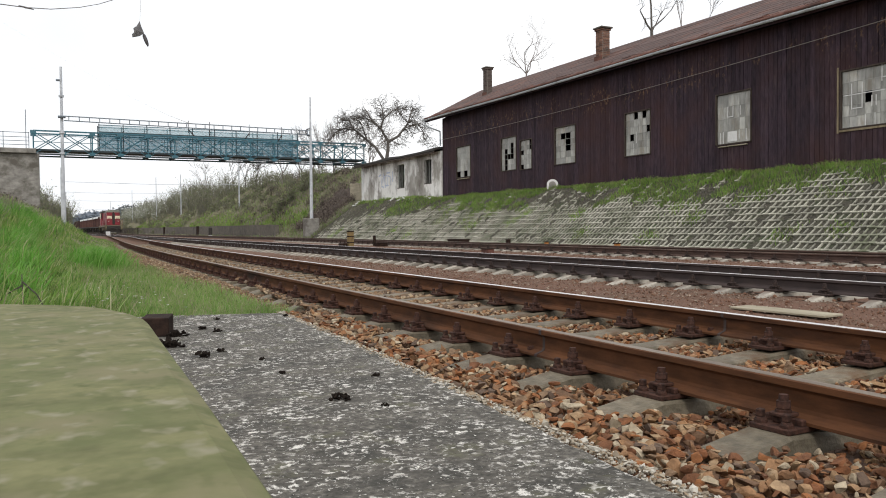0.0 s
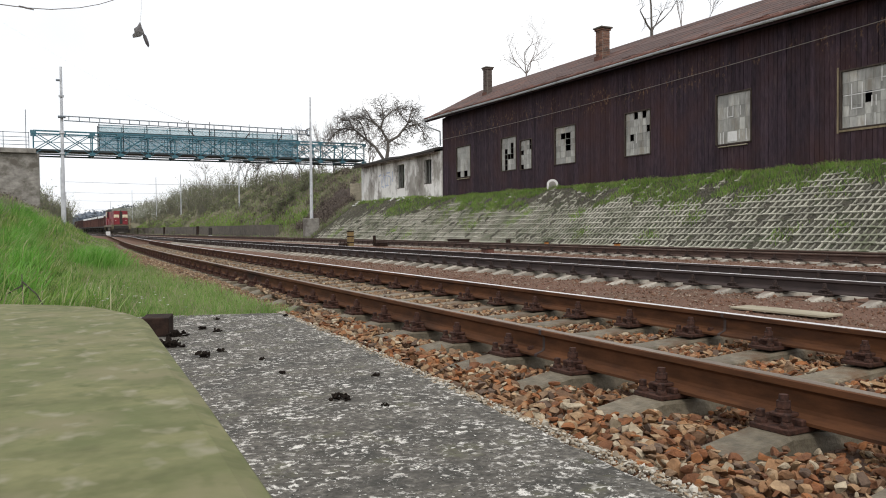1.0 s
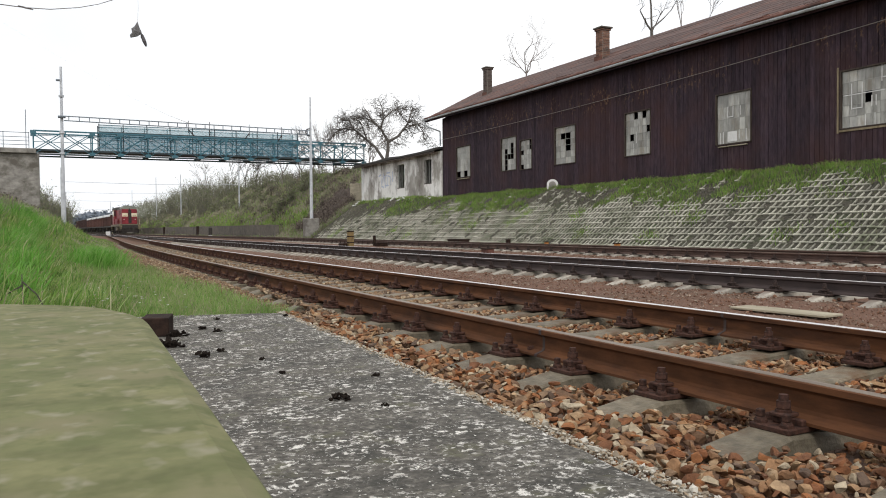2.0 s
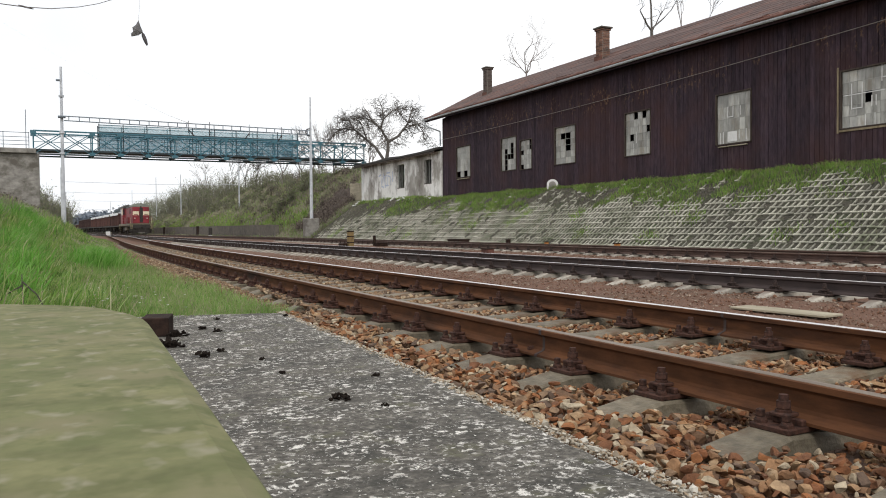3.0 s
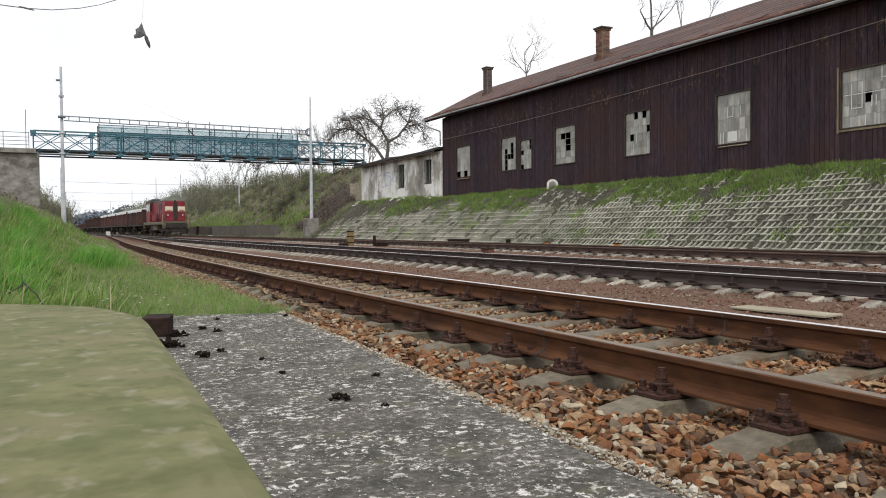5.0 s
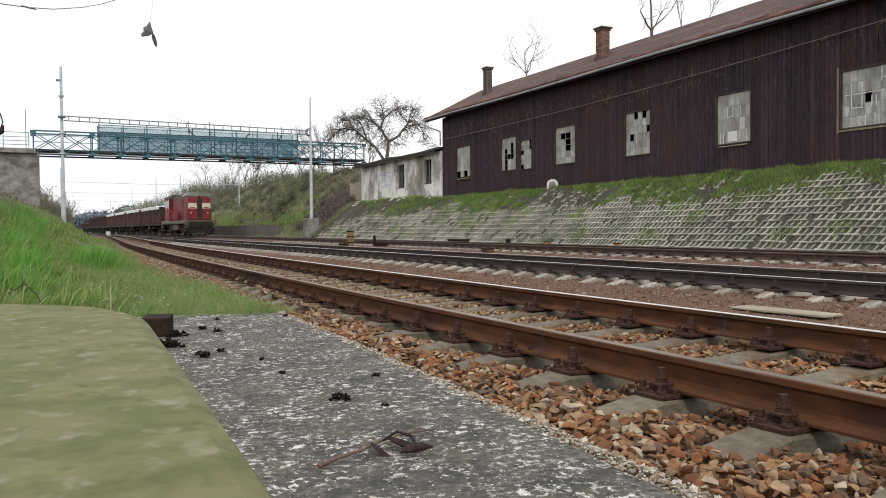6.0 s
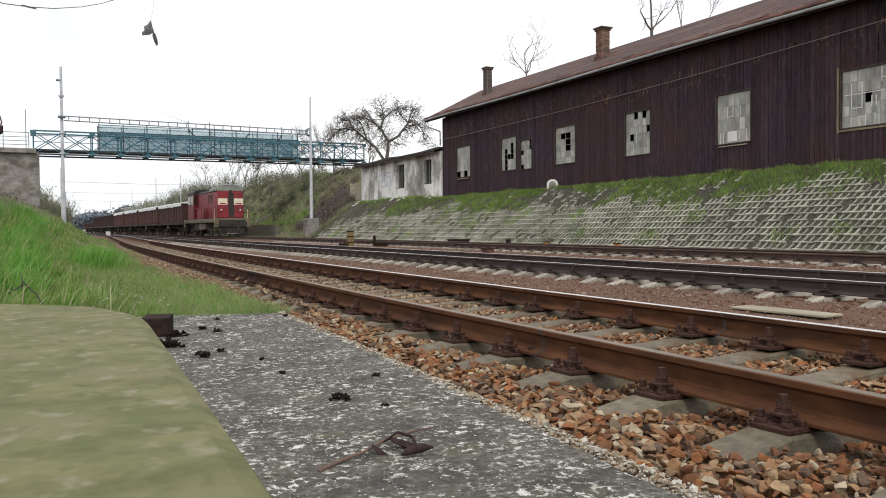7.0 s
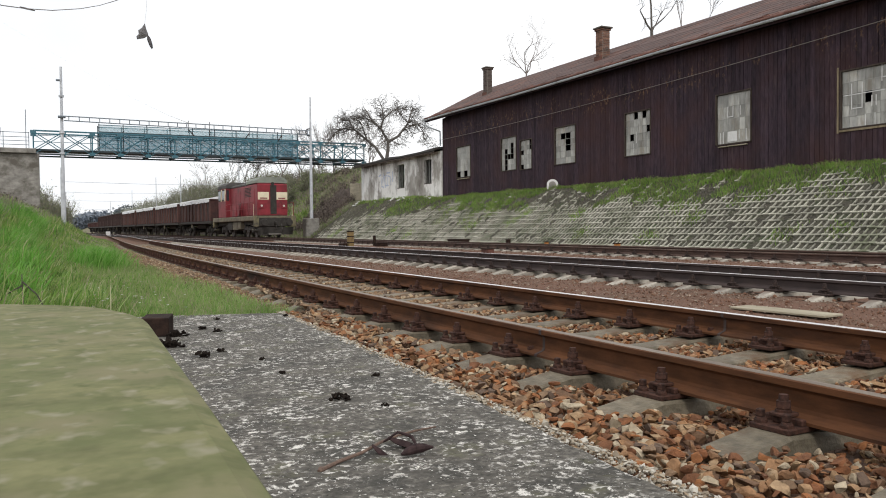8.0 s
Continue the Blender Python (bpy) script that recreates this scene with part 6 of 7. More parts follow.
# ------------------------------------------------------------------ hanging leaves and the fallen twig
def leaf_shape(length, width, fold, bend):
    """A curled dry leaf, hanging from its stalk at the origin."""
    s, n = Shape(), 7
    vs = []
    for i in range(n):
        t = i / (n - 1)
        wd = width * (math.sin(math.pi * min(1, t * 0.95 + 0.05)) ** 0.8) * 0.5 + 0.0005
        z, y = -length * t, bend * t * t
        for sd in (-1, 0, 1):
            for th_ in (0.0006, -0.0006):
                vs.append((sd * wd, y + fold * abs(sd) * wd + th_, z))
    fs = []
    for i in range(n - 1):
        a, b = i * 6, (i + 1) * 6
        fs += [(a, a + 2, b + 2, b), (a + 2, a + 4, b + 4, b + 2), (a + 3, a + 1, b + 1, b + 3), (a + 5, a + 3, b + 3, b + 5), (a + 1, a, b, b + 1), (a + 4, a + 5, b + 5, b + 4)]
    return s.add(vs, fs)


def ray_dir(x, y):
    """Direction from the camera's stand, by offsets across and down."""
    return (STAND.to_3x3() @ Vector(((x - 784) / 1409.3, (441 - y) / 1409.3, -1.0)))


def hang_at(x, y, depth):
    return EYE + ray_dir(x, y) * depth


LEAF_D = 1.3
hung = thing("hanging_leaf", "shrivelled grey-brown leaf hanging on a thread of twig", "leaf")
K = 0.000923


def flat_leaf(outline, bulge, thick=0.0006):
    """A thin leaf of the given outline, bowed about its middle."""
    n = len(outline)
    cx, cz = sum(p[0] for p in outline) / n, sum(p[1] for p in outline) / n
    vs = []
    for th_ in (-thick, thick):
        vs += [(x * K, th_, -z * K) for x, z in outline] + [(cx * K, th_ + bulge, -cz * K)]
    fs = []
    for k in range(n):
        k2 = (k + 1) % n
        fs += [(k, k2, n), (n + 1 + k2, n + 1 + k, 2 * n + 1), (k, n + 1 + k, n + 1 + k2, k2)]
    return Shape().add(vs, fs)


lf = part("blade", flat_leaf([(0, 0), (3, 10), (6, 17), (7, 21), (-1, 26), (-13, 28), (-14, 23), (-10, 19), (-11, 12), (-5, 8)], -0.004), M["grey_leaf"], hung)
lf2 = part("blade", flat_leaf([(5, 19), (10, 24), (14, 34), (15.5, 42), (13.5, 45), (9, 38), (5, 28)], -0.003), M["grey_leaf_dark"], hung)
for o in (lf, lf2):
    o.rotation_euler = (0, 0, radians(-PAN))
part("stalk", Shape().tube([(0.0, 0, 0), (0.002, 0.001, 0.02), (0.003, 0, 0.09)], 0.00022, 4), M["thread"], hung)

sprig = thing("drooping_twig", "thin drooping bare twig overhead", "twig")
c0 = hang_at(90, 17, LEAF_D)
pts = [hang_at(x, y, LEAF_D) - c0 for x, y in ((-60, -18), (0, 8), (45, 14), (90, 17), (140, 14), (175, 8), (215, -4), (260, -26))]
part("stem", Shape().tube(pts, [0.0010, 0.0009, 0.0008, 0.0007, 0.0006, 0.0005, 0.0006, 0.0003], 6), M["twig_grey"], sprig)
part("bud", Shape().tube([pts[2] + Vector((-0.01, 0, 0.002)), pts[2], pts[2] + Vector((0.012, -0.004, -0.003))], [0.0008, 0.0016, 0.0008], 6), M["twig_grey"], sprig)

second = thing("hanging_catkin", "dark dry catkin hanging on a bowed twig", "catkin")
part("stem", Shape().tube([(-0.012, 0.0, 0.03), (-0.001, 0, 0.022), (0.003, 0, 0.008), (0.0, 0, 0.0)], 0.0012, 5), M["bark"], second)
part("husk", Shape().tube([(0.003, 0, 0.003), (0.001, 0, -0.006), (-0.012, 0, -0.012), (-0.02, 0, -0.01)], [0.002, 0.005, 0.006, 0.002], 7), M["dead_leaf"], second)

fallen = thing("fallen_twig", "brown twig with curled dead leaves on the slab", "twig")
part("stem", Shape().tube([(-0.28, 0, 0.006), (-0.2, 0.006, 0.010), (-0.1, -0.006, 0.016), (0.0, 0.004, 0.022), (0.1, 0.012, 0.02), (0.2, 0.012, 0.014), (0.295, -0.004, 0.008)], [0.008, 0.006, 0.0055, 0.005, 0.0045, 0.004, 0.003], 7), M["twig"], fallen)
part("knob", Shape().tube([(-0.29, 0, 0.006), (-0.28, 0.002, 0.007), (-0.265, 0, 0.006)], [0.005, 0.011, 0.008], 7), M["twig"], fallen)
part("pod", Shape().tube([(-0.05, -0.125, 0.016), (-0.03, -0.13, 0.020), (0.0, -0.14, 0.024), (0.03, -0.15, 0.022), (0.05, -0.16, 0.02), (0.062, -0.166, 0.018)], [0.004, 0.012, 0.0165, 0.014, 0.007, 0.0035], 10), M["dead_leaf"], fallen, "curled dead leaf")
l2 = part("leaf", leaf_shape(0.10, 0.020, 1.3, 0.02), M["dead_leaf"], fallen, "curled dead leaf")
l2.location, l2.rotation_euler = (-0.05, -0.004, 0.03), (radians(-70), 0, radians(12))
l3 = part("leaf", leaf_shape(0.12, 0.034, 1.2, 0.02), M["dead_leaf"], fallen, "curled dead leaf")
l3.location, l3.rotation_euler = (0.03, -0.004, 0.035), (radians(-80), radians(20), radians(40))
part("leaf_stalk", Shape().tube([(0.01, 0.0, 0.022), (0.05, -0.03, 0.05), (0.06, -0.08, 0.04), (0.03, -0.125, 0.022)], [0.003, 0.0045, 0.006, 0.005], 6), M["dead_leaf"], fallen)

brush("dry_bank_scrub", "brown dry scrub along the top of the bank", [(-4.2, -1.4, 26, 40, 45, 0.4), (-3.2, -0.2, 40, 56, 40, 0.4)], 41, M["bramble"], M["bramble"], 1.6, 12, 6, 0.03)
# dry stalk standing in the grass behind the block
stalk = thing("dry_stalk", "broken dark dry weed stalk in the grass", "weed")
for a, b, c in (((-0.16, 7.75, 0.0), (-0.17, 7.75, 0.3), (-0.17, 7.77, 0.38)), ((-0.165, 7.75, 0.31), (-0.06, 7.72, 0.2), (0.0, 7.7, 0.08)), ((-0.165, 7.75, 0.28), (-0.3, 7.8, 0.2), (-0.4, 7.85, 0.08))):
    part("stem", Shape().tube([a, b, c], [0.008, 0.006, 0.004], 6), M["bark"], stalk)
# shunting signal beside the far track
sg = thing("shunting_signal", "small black shunting signal on a white foot", "signal")
part("foot", Shape().box((15.2, 83, 0.06), (0.36, 0.3, 0.22), 0.03), M["white"], sg)
part("head", Shape().box((15.2, 83, 0.55), (0.34, 0.26, 0.76), 0.04), M["under"], sg)


# ------------------------------------------------------------------ grass
def blades(name, label, fields, seed, mat, category="grass", wind=None):
    """fields: sampler of (x, y, height), with the number of blades."""
    rng = random.Random(seed)
    s = Shape()
    vs, fs = s.v, s.f
    for sample, n, width in fields:
        for _ in range(n):
            x, y, h = sample(rng)
            if h <= 0:
                continue
            z = ground_z(x, y) - 0.02
            a = rng.random() * 6.283
            lean, turn = rng.uniform(0.1, 0.95) * h, (rng.random() * 6.283 if wind is None else rng.gauss(wind, 0.9))
            wx, wy = math.cos(a) * width, math.sin(a) * width
            lx, ly = math.cos(turn) * lean, math.sin(turn) * lean
            i = len(vs)
            for k, (u, zz, ww) in enumerate(((0.0, 0.0, 1.0), (0.18, 0.42, 0.9), (0.55, 0.78, 0.65))):
                vs += [(x - wx * ww + lx * u, y - wy * ww + ly * u, z + h * zz), (x + wx * ww + lx * u, y + wy * ww + ly * u, z + h * zz)]
            vs.append((x + lx * 1.15, y + ly * 1.15, z + h * (1 - 0.35 * lean / h)))
            fs += [(i, i + 1, i + 3, i + 2), (i + 2, i + 3, i + 5, i + 4), (i + 4, i + 5, i + 6)]
    ob = part(name, s, mat)
    return tagged(ob, label, category, kind="stuff")


def verge(y0, y1, reach, h0, h1):
    def sample(r):
        y = y0 + (y1 - y0) * r.random() ** 1.3
        d = reach * r.random() ** 1.35
        x = grass_edge(y) - d + r.gauss(0, 0.06)
        cell = random.Random(int(x * 7) * 7919 + int(y * 7))
        if r.random() < 0.6:
            x, y = (int(x * 7) + cell.random()) / 7 + r.gauss(0, 0.025), (int(y * 7) + cell.random()) / 7 + r.gauss(0, 0.025)
        tall = 0.22 + 0.78 * smooth01(0.7, 2.8, d)
        patch = (0.7 + 0.7 * noise.noise((x * 1.3, y * 1.3, 3))) * cell.uniform(0.7, 1.3)
        return x, y, r.uniform(h0, h1) * tall * patch
    return sample


blades("verge_grass", "fresh green spring grass on the bank", [(verge(6.95, 11, 4.2, 0.12, 0.48), 17000, 0.0042), (verge(11, 24, 6.0, 0.16, 0.55), 24000, 0.0075), (verge(24, 75, 8.0, 0.2, 0.5), 18000, 0.014), (verge(7.0, 13, 3.6, 0.35, 0.75), 1500, 0.005)], 1, M["grass"], wind=-0.3)


def bank_top(r):
    y = 14 + 40 * r.random() ** 1.2
    return grass_edge(y) - 3.0 - 5.5 * r.random() ** 0.8, y, r.uniform(0.2, 0.55)


blades("bank_dry_grass", "dull dry grass along the top of the bank", [(bank_top, 24000, 0.011)], 9, M["grass_hill"])


def tall_tuft(r):
    i = r.randrange(80)
    q = random.Random(i + 90)
    y = 8.5 + 22 * q.random() ** 1.4
    x = grass_edge(y) - q.uniform(1.9, 4.2)
    return x + r.gauss(0, 0.11), y + r.gauss(0, 0.13), r.uniform(0.22, 0.55)


def bank_tuft(r):
    y = 16.6 + r.gauss(0, 0.6)
    return grass_edge(16.6) - 0.95 + r.gauss(0, 0.24), y, r.uniform(0.2, 0.52)


blades("tall_grass", "tall lush green grass tufts on the bank", [(tall_tuft, 9500, 0.006), (bank_tuft, 900, 0.007)], 8, M["grass_lush"], wind=-0.3)


def edge_strip(r):
    y = 6.9 + 24 * r.random() ** 1.5
    return grass_edge(y) + 0.15 - 1.9 * r.random() ** 1.5, y, r.uniform(0.05, 0.2)


blades("dry_verge_grass", "short yellowish grass along the ballast edge", [(edge_strip, 18000, 0.0034)], 2, M["grass_dry"])


def overgrown(y, u):
    """How far the slope's blocks lie under growth: most at the top, in uneven tongues."""
    edge = 0.63 + 0.40 * noise.noise((y * 0.17, 0, 7)) + 0.16 * noise.noise((y * 0.7, 0, 3))
    return smooth01(-0.08, 0.10, u - edge + 0.12 * noise.noise((y * 0.9, u * 5, 2)))


def is_green(y, u):
    return noise.noise((y * 0.22, u * 0.9, 13)) + 0.35 * noise.noise((y * 1.1, u * 4, 17)) > 0.05 - 0.42 * smooth01(0.8, 1.0, u)


def slope_top(r):
    y, u = 8 + 46 * r.random(), 1.03 * r.random() ** 0.55
    ok = overgrown(y, u) > r.random() and is_green(y, u) and r.random() > 0.5 * smooth01(36, 44, y)
    tall = 1.0 + 1.2 * max(0.0, noise.noise((y * 0.8, u * 3, 23)))
    return slope_at(y, u).x, y, (r.uniform(0.07, 0.22) * tall if ok else 0)


def slope_litter(r):
    y, u = 8 + 47 * r.random(), 1.0 * r.random() ** 0.7
    ok = (overgrown(y, u) > r.random() and not is_green(y, u)) or r.random() < 0.16 + 0.6 * smooth01(47, 54, y)
    return slope_at(y, u).x, y, (r.uniform(0.04, 0.13) if ok else 0)


def slope_tuft(r):
    i = r.randrange(40)
    q = random.Random(i)
    y, u = q.uniform(10, 52), q.uniform(0.05, 0.9)
    y, u = y + r.gauss(0, 0.22), u + r.gauss(0, 0.05)
    return slope_at(y, u).x, y, r.uniform(0.08, 0.25)


def plateau(r):
    y = 6 + 48 * r.random()
    return r.uniform(20.2, 20.95), y, r.uniform(0.06, 0.2) * (1.0 + 1.3 * max(0.0, noise.noise((y * 0.6, 0, 29))))


blades("slope_grass", "green grass tufts along the top of the slope", [(slope_top, 70000, 0.009), (slope_tuft, 5000, 0.010), (plateau, 10000, 0.009)], 3, M["grass_slope"])
blades("slope_litter", "grey-brown dead stems and leaf litter between the blocks", [(slope_litter, 60000, 0.013)], 19, M["litter"])


def joint_grass(r):
    y = 5.6 + 1.6 * r.random()
    return 1.80 + 0.053 * (y - 5.6) + r.uniform(-0.02, 0.12), y, r.uniform(0.03, 0.09)


blades("joint_grass", "short grass in the joint beside the slab", [(joint_grass, 500, 0.003)], 7, M["grass_dry"])


def hill_grass(r):
    y = 55 + 92 * r.random() ** 1.6
    x = toe_x(y) + 9 * r.random() ** 1.2 - 0.3
    return x, y, (0 if in_scar(x, y) else r.uniform(0.12, 0.38))


blades("hill_grass", "mixed dry and green grass on the hill", [(hill_grass, 26000, 0.028)], 4, M["grass_hill"])


def wall_tuft(r):
    y = 62 + 100 * r.random() ** 1.3
    ok = noise.noise((y * 0.12, 0, 21)) > -0.1
    return toe_x(y) + 1.35 + 1.6 * r.random() ** 2, y, (r.uniform(0.2, 0.6) if ok else 0)


def green_patch(r):
    y = 57 + 70 * r.random() ** 1.3
    x = toe_x(y) + r.uniform(0.5, 9)
    return x, y, (r.uniform(0.12, 0.35) if noise.noise((x * 0.3, y * 0.16, 4)) > 0.12 and not in_scar(x, y) else 0)


blades("hill_green", "fresh green grass patches on the hillside", [(wall_tuft, 5000, 0.03), (green_patch, 14000, 0.028)], 15, M["grass_slope"])


def long_blade(r):
    y = 7.15 + r.random() * 3.2
    return grass_edge(y) - r.uniform(1.1, 3.6), y, r.uniform(0.16, 0.36)


blades("arching_grass", "long pale arching grass blades", [(long_blade, 110, 0.005)], 14, M["grass_pale"], wind=-0.3)

# small white flowers in the verge
fl = Shape()
rngf = random.Random(12)
for _ in range(34):
    y = 7.2 + 3 * rngf.random() ** 1.8
    x = grass_edge(y) - rngf.uniform(0.5, 1.9)
    z = ground_z(x, y) + rngf.uniform(0.08, 0.2)
    for k in range(5):
        a = k * 1.257 + rngf.random()
        d = Vector((math.cos(a), math.sin(a), 0.3)) * 0.012
        o = Vector((x + 0.01, y, z))
        e = Vector((-d.y, d.x, 0)) * 0.4
        fl.add([o, o + d - e, o + d * 1.3, o + d + e], [(0, 1, 2, 3)])
tagged(part("white_flowers", fl, M["white"]), "small white flowers scattered in the grass", "flowers", kind="stuff")


# ------------------------------------------------------------------ lattice slope
soil = part("slope_soil", grid_sheet([0.0, 0.7, 1.4, 2.1, 2.8, 3.45], steps((4, 55, 0.8)), lambda t, y: 0), M["slope_soil"], smooth=True)
for v in soil.data.vertices:
    t, y = v.co.x, v.co.y
    v.co = (toe_x(y) + 0.05 + t, y, ground_z(toe_x(y) + 0.05 + t, y) + 0.015 + 0.02 * noise.noise((t * 2, y * 2, 0)))
tagged(soil, "dry soil slope under concrete lattice blocks", "slope", kind="structure")

PITCH_Y, ROWS = 0.21, 13
SL = math.atan2(2.45, 3.5)
ROWLEN = math.hypot(3.5, 2.45) / ROWS


def lattice_piece(s, at=(0, 0, 0), m=None):
    """One block: a bar along the slope's foot and one up the slope."""
    at = Vector(at)
    m = m or Matrix.Identity(3)
    s.box(at + m @ Vector((0, 0, 0)), (0.068, PITCH_Y - 0.004, 0.09), 0.008, m)
    s.box(at + m @ Vector((ROWLEN / 2, 0.06, -0.005)), (ROWLEN - 0.068, 0.040, 0.06), 0.006, m)


piece = Shape()
lattice_piece(piece)
piece_mesh = piece.mesh("lattice_block", M["lattice"])
rest = Shape()
rng = random.Random(17)
made = 0
for j in range(int((54.5 - 9.5) / PITCH_Y)):
    y = 9.5 + j * PITCH_Y
    for r in range(ROWS):
        u = (r + 0.12) / ROWS
        bare = overgrown(y, u) * 0.8 + 0.16 * smooth01(0.1, 0.4, noise.noise((y * 0.5, u * 4, 9))) + 0.2 * smooth01(26, 44, y) * u + 0.75 * smooth01(47, 54, y + 5 * (u - 0.5))
        if rng.random() < 0.02 + bare:
            continue
        t = 0.15 + 3.45 * u
        z = ground_z(toe_x(y) + t, y) + 0.035 + rng.uniform(-0.02, 0.006)
        p = (toe_x(y) + t, y, z)
        m = Euler((rng.uniform(-0.03, 0.03), -SL + rng.uniform(-0.04, 0.04), rng.uniform(-0.03, 0.03)))
        if made < 300 and y > 12.5:
            ob = new("lattice_block", piece_mesh)
            ob.parent = soil
            ob.location, ob.rotation_euler = p, m
            made += 1
        else:
            lattice_piece(rest, p, m.to_matrix())
lr = part("lattice_blocks", rest, M["lattice"], soil, "pale concrete lattice blocks farther along the slope")
lr["kind"] = "stuff"


# ------------------------------------------------------------------ ballast
rng = random.Random(23)
loose, old, fine, grit, singles = Shape(), Shape(), Shape(), Shape(), []
SLEEPER_Y0, GAP = 2.096 - 3 * 0.6455, 0.6455


def on_sleeper(x, y, pad):
    if abs(x - near_x(y)) > (1.2 if y < 5.6 else 1.06) + pad:
        return False
    k = (y - 0.061 * (x - near_x(y)) - SLEEPER_Y0) / GAP
    return abs(k - round(k)) * GAP < 0.13 + pad


def near_rail(x, y, pad):
    return min(abs(x - near_x(y) + 0.751), abs(x - near_x(y) - 0.751)) < 0.07 + pad


def slab_edge(y):
    return 1.50 + 0.053 * y + (0.4 if y > 6.9 else 0)


y = -3.2
while y < 42:
    g = 0.06 if y < 0.6 else (0.037 if y < 5 else 0.039 if y < 7 else (0.058 if y < 12 else (0.08 if y < 24 else 0.12)))
    x = max(slab_edge(y) - 0.02, grass_edge(y) - 0.05 if y > 7 else -9)
    far = 4.85 if y < 12 else 4.6
    while x < far + 0.0006 * y * y:
        px, py = x + rng.uniform(-0.5, 0.5) * g, y + rng.uniform(-0.5, 0.5) * g
        x += g
        size = g * rng.uniform(0.46, 1.02) * (1.45 if rng.random() < 0.10 else 1)
        if near_rail(px, py, -0.02):
            continue
        if near_rail(px, py, size * 0.6):
            size = min(size, 0.022)
        if on_sleeper(px, py, size * 0.45) and not (px < near_x(py) - 1.1 + 0.2 * smooth01(5, 9, py) and rng.random() < 0.08 * smooth01(2.5, 3.5, py) + 0.8 * smooth01(5, 9, py)):
            continue
        z = -0.045 + rng.uniform(-0.015, 0.018) + 0.006 * smooth01(6, 12, py)
        size = min(size, 0.042)
        if abs(px - near_x(py)) < 1.0:
            z -= 0.022 if px < near_x(py) - 0.6 else 0.004
        if near_rail(px, py, 0.03):
            z = -0.055 - size * 0.3
        elif px < near_x(py) - 1.0 + 0.12 * smooth01(5.5, 8, py):
            z += 0.018 + 0.034 * smooth01(5.5, 8, py) + 0.06 * smooth01(8, 13, py)
            if on_sleeper(px, py, 0):
                z += 0.022 - 0.015 * smooth01(5, 9, py)
        if 0.9 < py < 2.6 and px < 2.42 and len(singles) < 300:
            singles.append((px, py, z, size))
        elif rng.random() < smooth01(4.5, 9, py):
            old.stone((px, py, z), size, rng)
        else:
            loose.stone((px, py, z), size, rng, py < 6.5)
    y += g
stone_meshes = []
for k in range(14):
    s = Shape().stone((0, 0, 0), 1.0, rng, True)
    stone_meshes.append(s.mesh("stone", M["stone_piece"]))
for k, (px, py, z, size) in enumerate(singles):
    ob = new("stone", stone_meshes[k % 14])
    ob.parent = bed
    ob.location, ob.scale = (px, py, z), (size, size, size)
    ob.rotation_euler = (rng.gauss(0, 0.5), rng.gauss(0, 0.5), rng.random() * 6)
# a few large pale stones along the slab
for px, py, r in ((1.80, 3.45, 0.05), (1.73, 3.35, 0.04), (1.80, 2.05, 0.05), (1.83, 1.98, 0.035), (1.95, 2.7, 0.045), (1.68, 2.62, 0.04)):
    ob = new("stone", stone_meshes[int(py * 10) % 14])
    ob.parent = bed
    ob.location, ob.scale = (px, py, 0.0), (r, r, r)
for _ in range(4200):
    py = 1.0 + 6 * rng.random() ** 1.2
    px = slab_edge(py) - 0.05 + abs(rng.gauss(0, 0.07))
    grit.stone((px, py, 0.012 - 0.35 * max(0.0, px - slab_edge(py)) + rng.uniform(-0.008, 0.01)), rng.uniform(0.004, 0.011) * (2.2 if rng.random() < 0.06 else 1), rng)
gr = part("grit", grit, M["grit"], bed, "pale grit along the edge of the slab")
gr["kind"] = "stuff"
for _ in range(9000):
    py = 0.9 + 6.1 * rng.random() ** 1.2
    px = rng.uniform(slab_edge(py), 4.7)
    if on_sleeper(px, py, 0.012):
        continue
    loose.stone((px, py, -0.068 + rng.uniform(-0.012, 0.012)), rng.uniform(0.012, 0.022), rng)
lo = part("ballast", loose, M["stones"], bed, "angular orange-brown ballast stones")
lo["kind"] = "stuff"
for _ in range(14000):
    py = 1.5 + 22 * rng.random() ** 1.4
    px = rng.uniform(near_x(py) + 1.15, 7.2)
    fine.stone((px, py, bed_z(px, py) + 0.006 + rng.uniform(-0.004, 0.012)), rng.uniform(0.006, 0.014) * (2.4 if rng.random() < 0.05 else 1), rng)
for _ in range(5000):
    py = 4 + 26 * rng.random()
    px = rng.uniform(7.0, 16.6)
    fine.stone((px, py, bed_z(px, py) + 0.006 + rng.uniform(-0.004, 0.012)), rng.uniform(0.015, 0.035), rng)
# tan dirt and chips on the shoulder beside the verge
for _ in range(9000):
    py = 8 + 24 * rng.random() ** 1.2
    px = rng.uniform(grass_edge(py) - 0.1, near_x(py) - 0.92)
    old.stone((px, py, bed_z(px, py) + rng.uniform(0.0, 0.02)), rng.uniform(0.012, 0.034), rng)
ol = part("old_ballast", old, M["stones_old"], bed, "dull brown dusty ballast stones")
ol["kind"] = "stuff"
fi = part("gravel", fine, M["gravel_red"], bed, "fine reddish gravel between the tracks")
fi["kind"] = "stuff"


# ------------------------------------------------------------------ what moves
def front_y(t):
    """Where the locomotive's front stands at t seconds."""
    return 150.4 - 12.1 * t


REST = pose(0.98, 2.415, 0.021, 0, -1.0, 27.6)


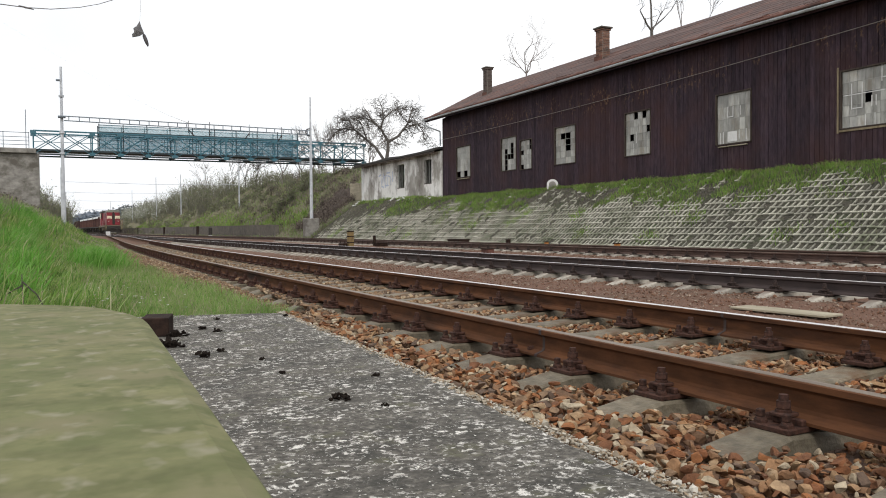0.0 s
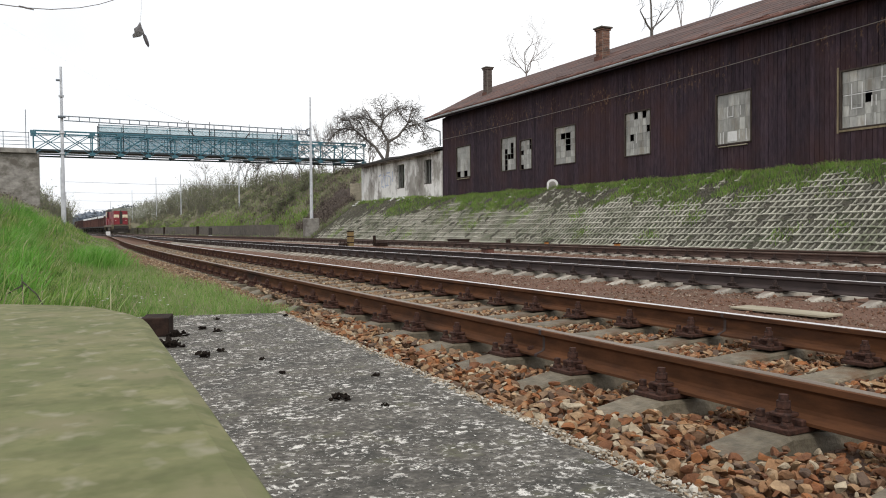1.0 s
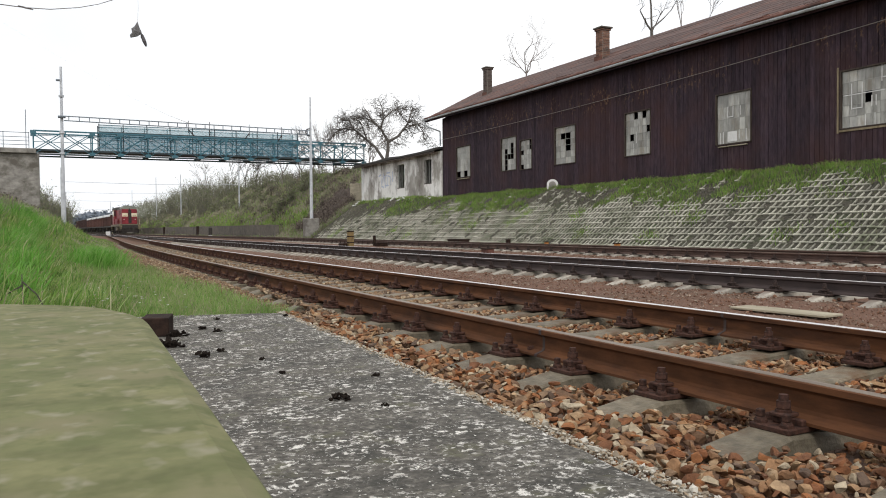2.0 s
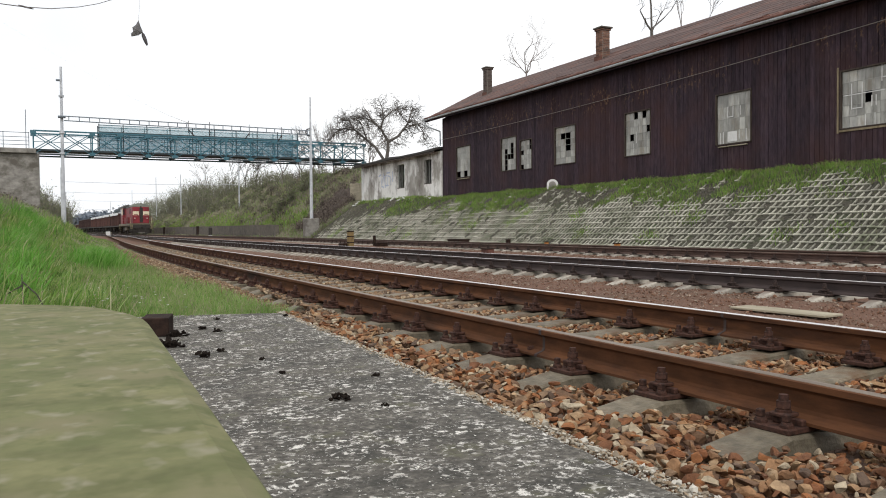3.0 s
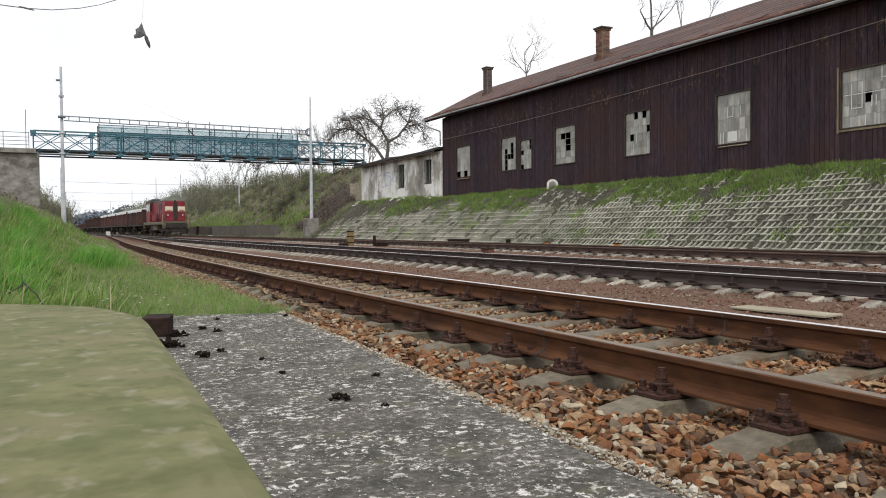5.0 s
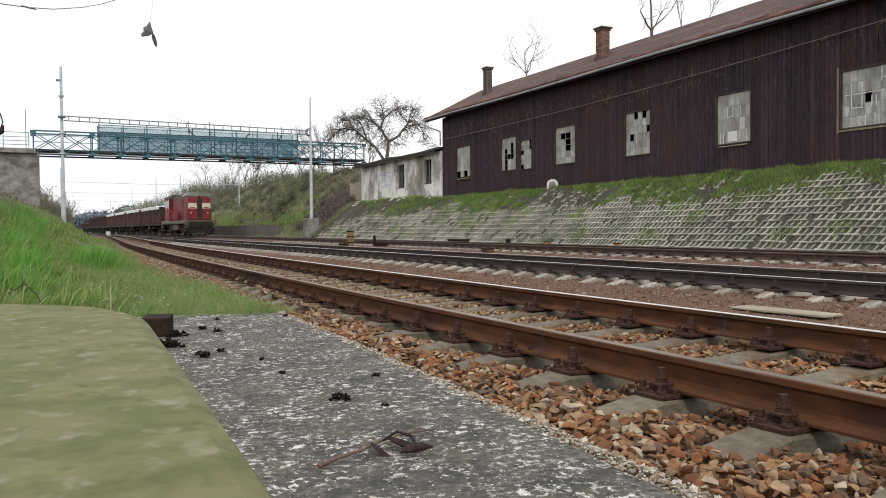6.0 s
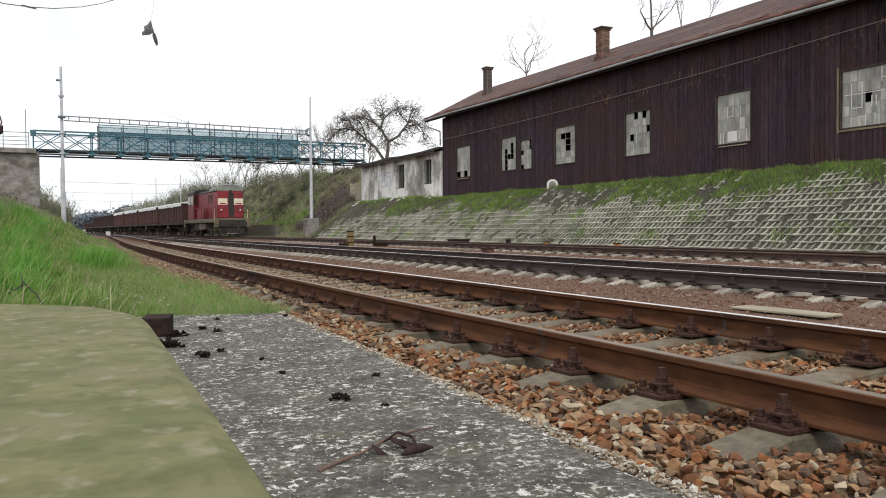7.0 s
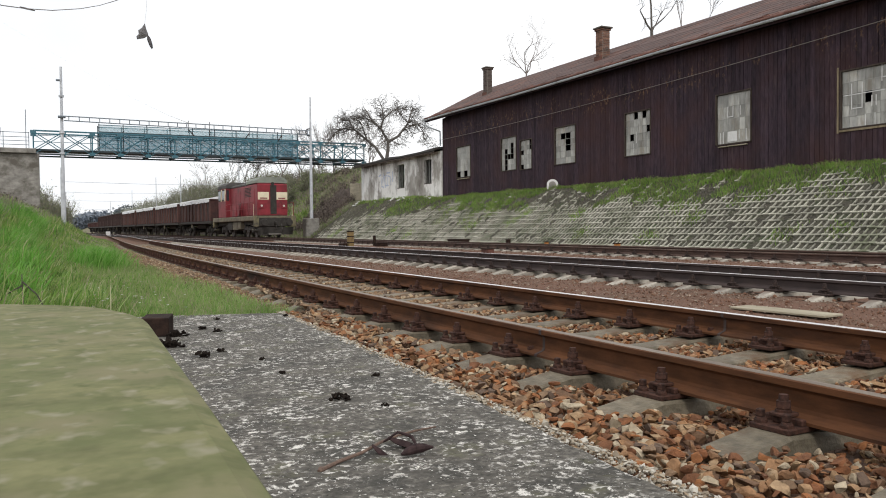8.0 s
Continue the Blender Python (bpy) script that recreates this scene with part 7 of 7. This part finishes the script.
def motions():
    for vehicle, wheels, r, back in TRAIN:
        rows = []
        for k in range(17):
            t = k * 0.5
            y = front_y(t) + 6.8 + back
            turn = math.degrees(math.atan((train_x(y + 5) - train_x(y - 5)) / 10))
            rows.append((t, pose(train_x(y), y, 0.171, 0, 0, -turn)))
        walk(vehicle, rows)
        for w in wheels:
            spin = []
            for f in range(241):
                t = f / 30
                spin.append((t, pose(0, w.location.y, r, math.degrees((front_y(0) - front_y(t)) / r), 0, 0)))
            walk(w, spin)
    # the leaf and twig sway in the wind
    sway = [(0.0, 247, 38), (0.6, 246, 39), (1.0, 248, 39), (1.5, 243, 41), (1.7, 242, 39), (2.3, 245, 38), (2.8, 246, 34), (3.2, 238, 43), (3.5, 220, 52), (3.8, 230, 43), (4.2, 238, 46), (4.5, 247, 44), (4.7, 248, 43), (5.3, 256, 38), (5.8, 264, 37), (6.3, 266, 40), (6.5, 264, 36), (7.0, 267, 36), (7.5, 261, 37), (8.0, 256, 42)]
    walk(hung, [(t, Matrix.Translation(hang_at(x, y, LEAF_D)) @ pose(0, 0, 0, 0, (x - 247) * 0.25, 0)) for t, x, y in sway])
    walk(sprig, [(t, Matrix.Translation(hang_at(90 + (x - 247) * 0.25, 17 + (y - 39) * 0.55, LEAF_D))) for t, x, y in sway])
    side = [(0.0, -40, 190), (2.5, -40, 190), (4.2, -32, 200), (4.7, -22, 215), (5.3, -10, 225), (5.8, 1, 226), (6.2, 2, 224), (6.5, -3, 226), (6.8, -1, 227), (7.2, 0, 223), (7.6, -1, 222), (8.0, -5, 228)]
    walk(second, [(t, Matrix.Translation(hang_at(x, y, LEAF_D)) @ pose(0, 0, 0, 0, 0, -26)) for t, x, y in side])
    # the twig drops from the branches above on to the slab
    above = pose(0.72, 2.0, 3.6, 20, 30, 60)
    rows = [(0.0, above), (4.6, above), (5.0, pose(0.73, 2.02, 2.6, 15, 30, 50)), (5.3, pose(0.75, 2.04, 1.45, -8, -10, 30)), (5.6, pose(0.79, 2.07, 0.52, -4, 8, 24)),
            (5.8, pose(0.822, 2.104, 0.167, 0, 15.9, 24.8)), (5.9, pose(0.889, 2.174, 0.10, 0, 16.6, 22.1)), (6.0, pose(0.972, 2.406, 0.028, 0, 1.5, 28.5)), (6.1, REST), (8.0, REST)]
    walk(fallen, rows)


motions()
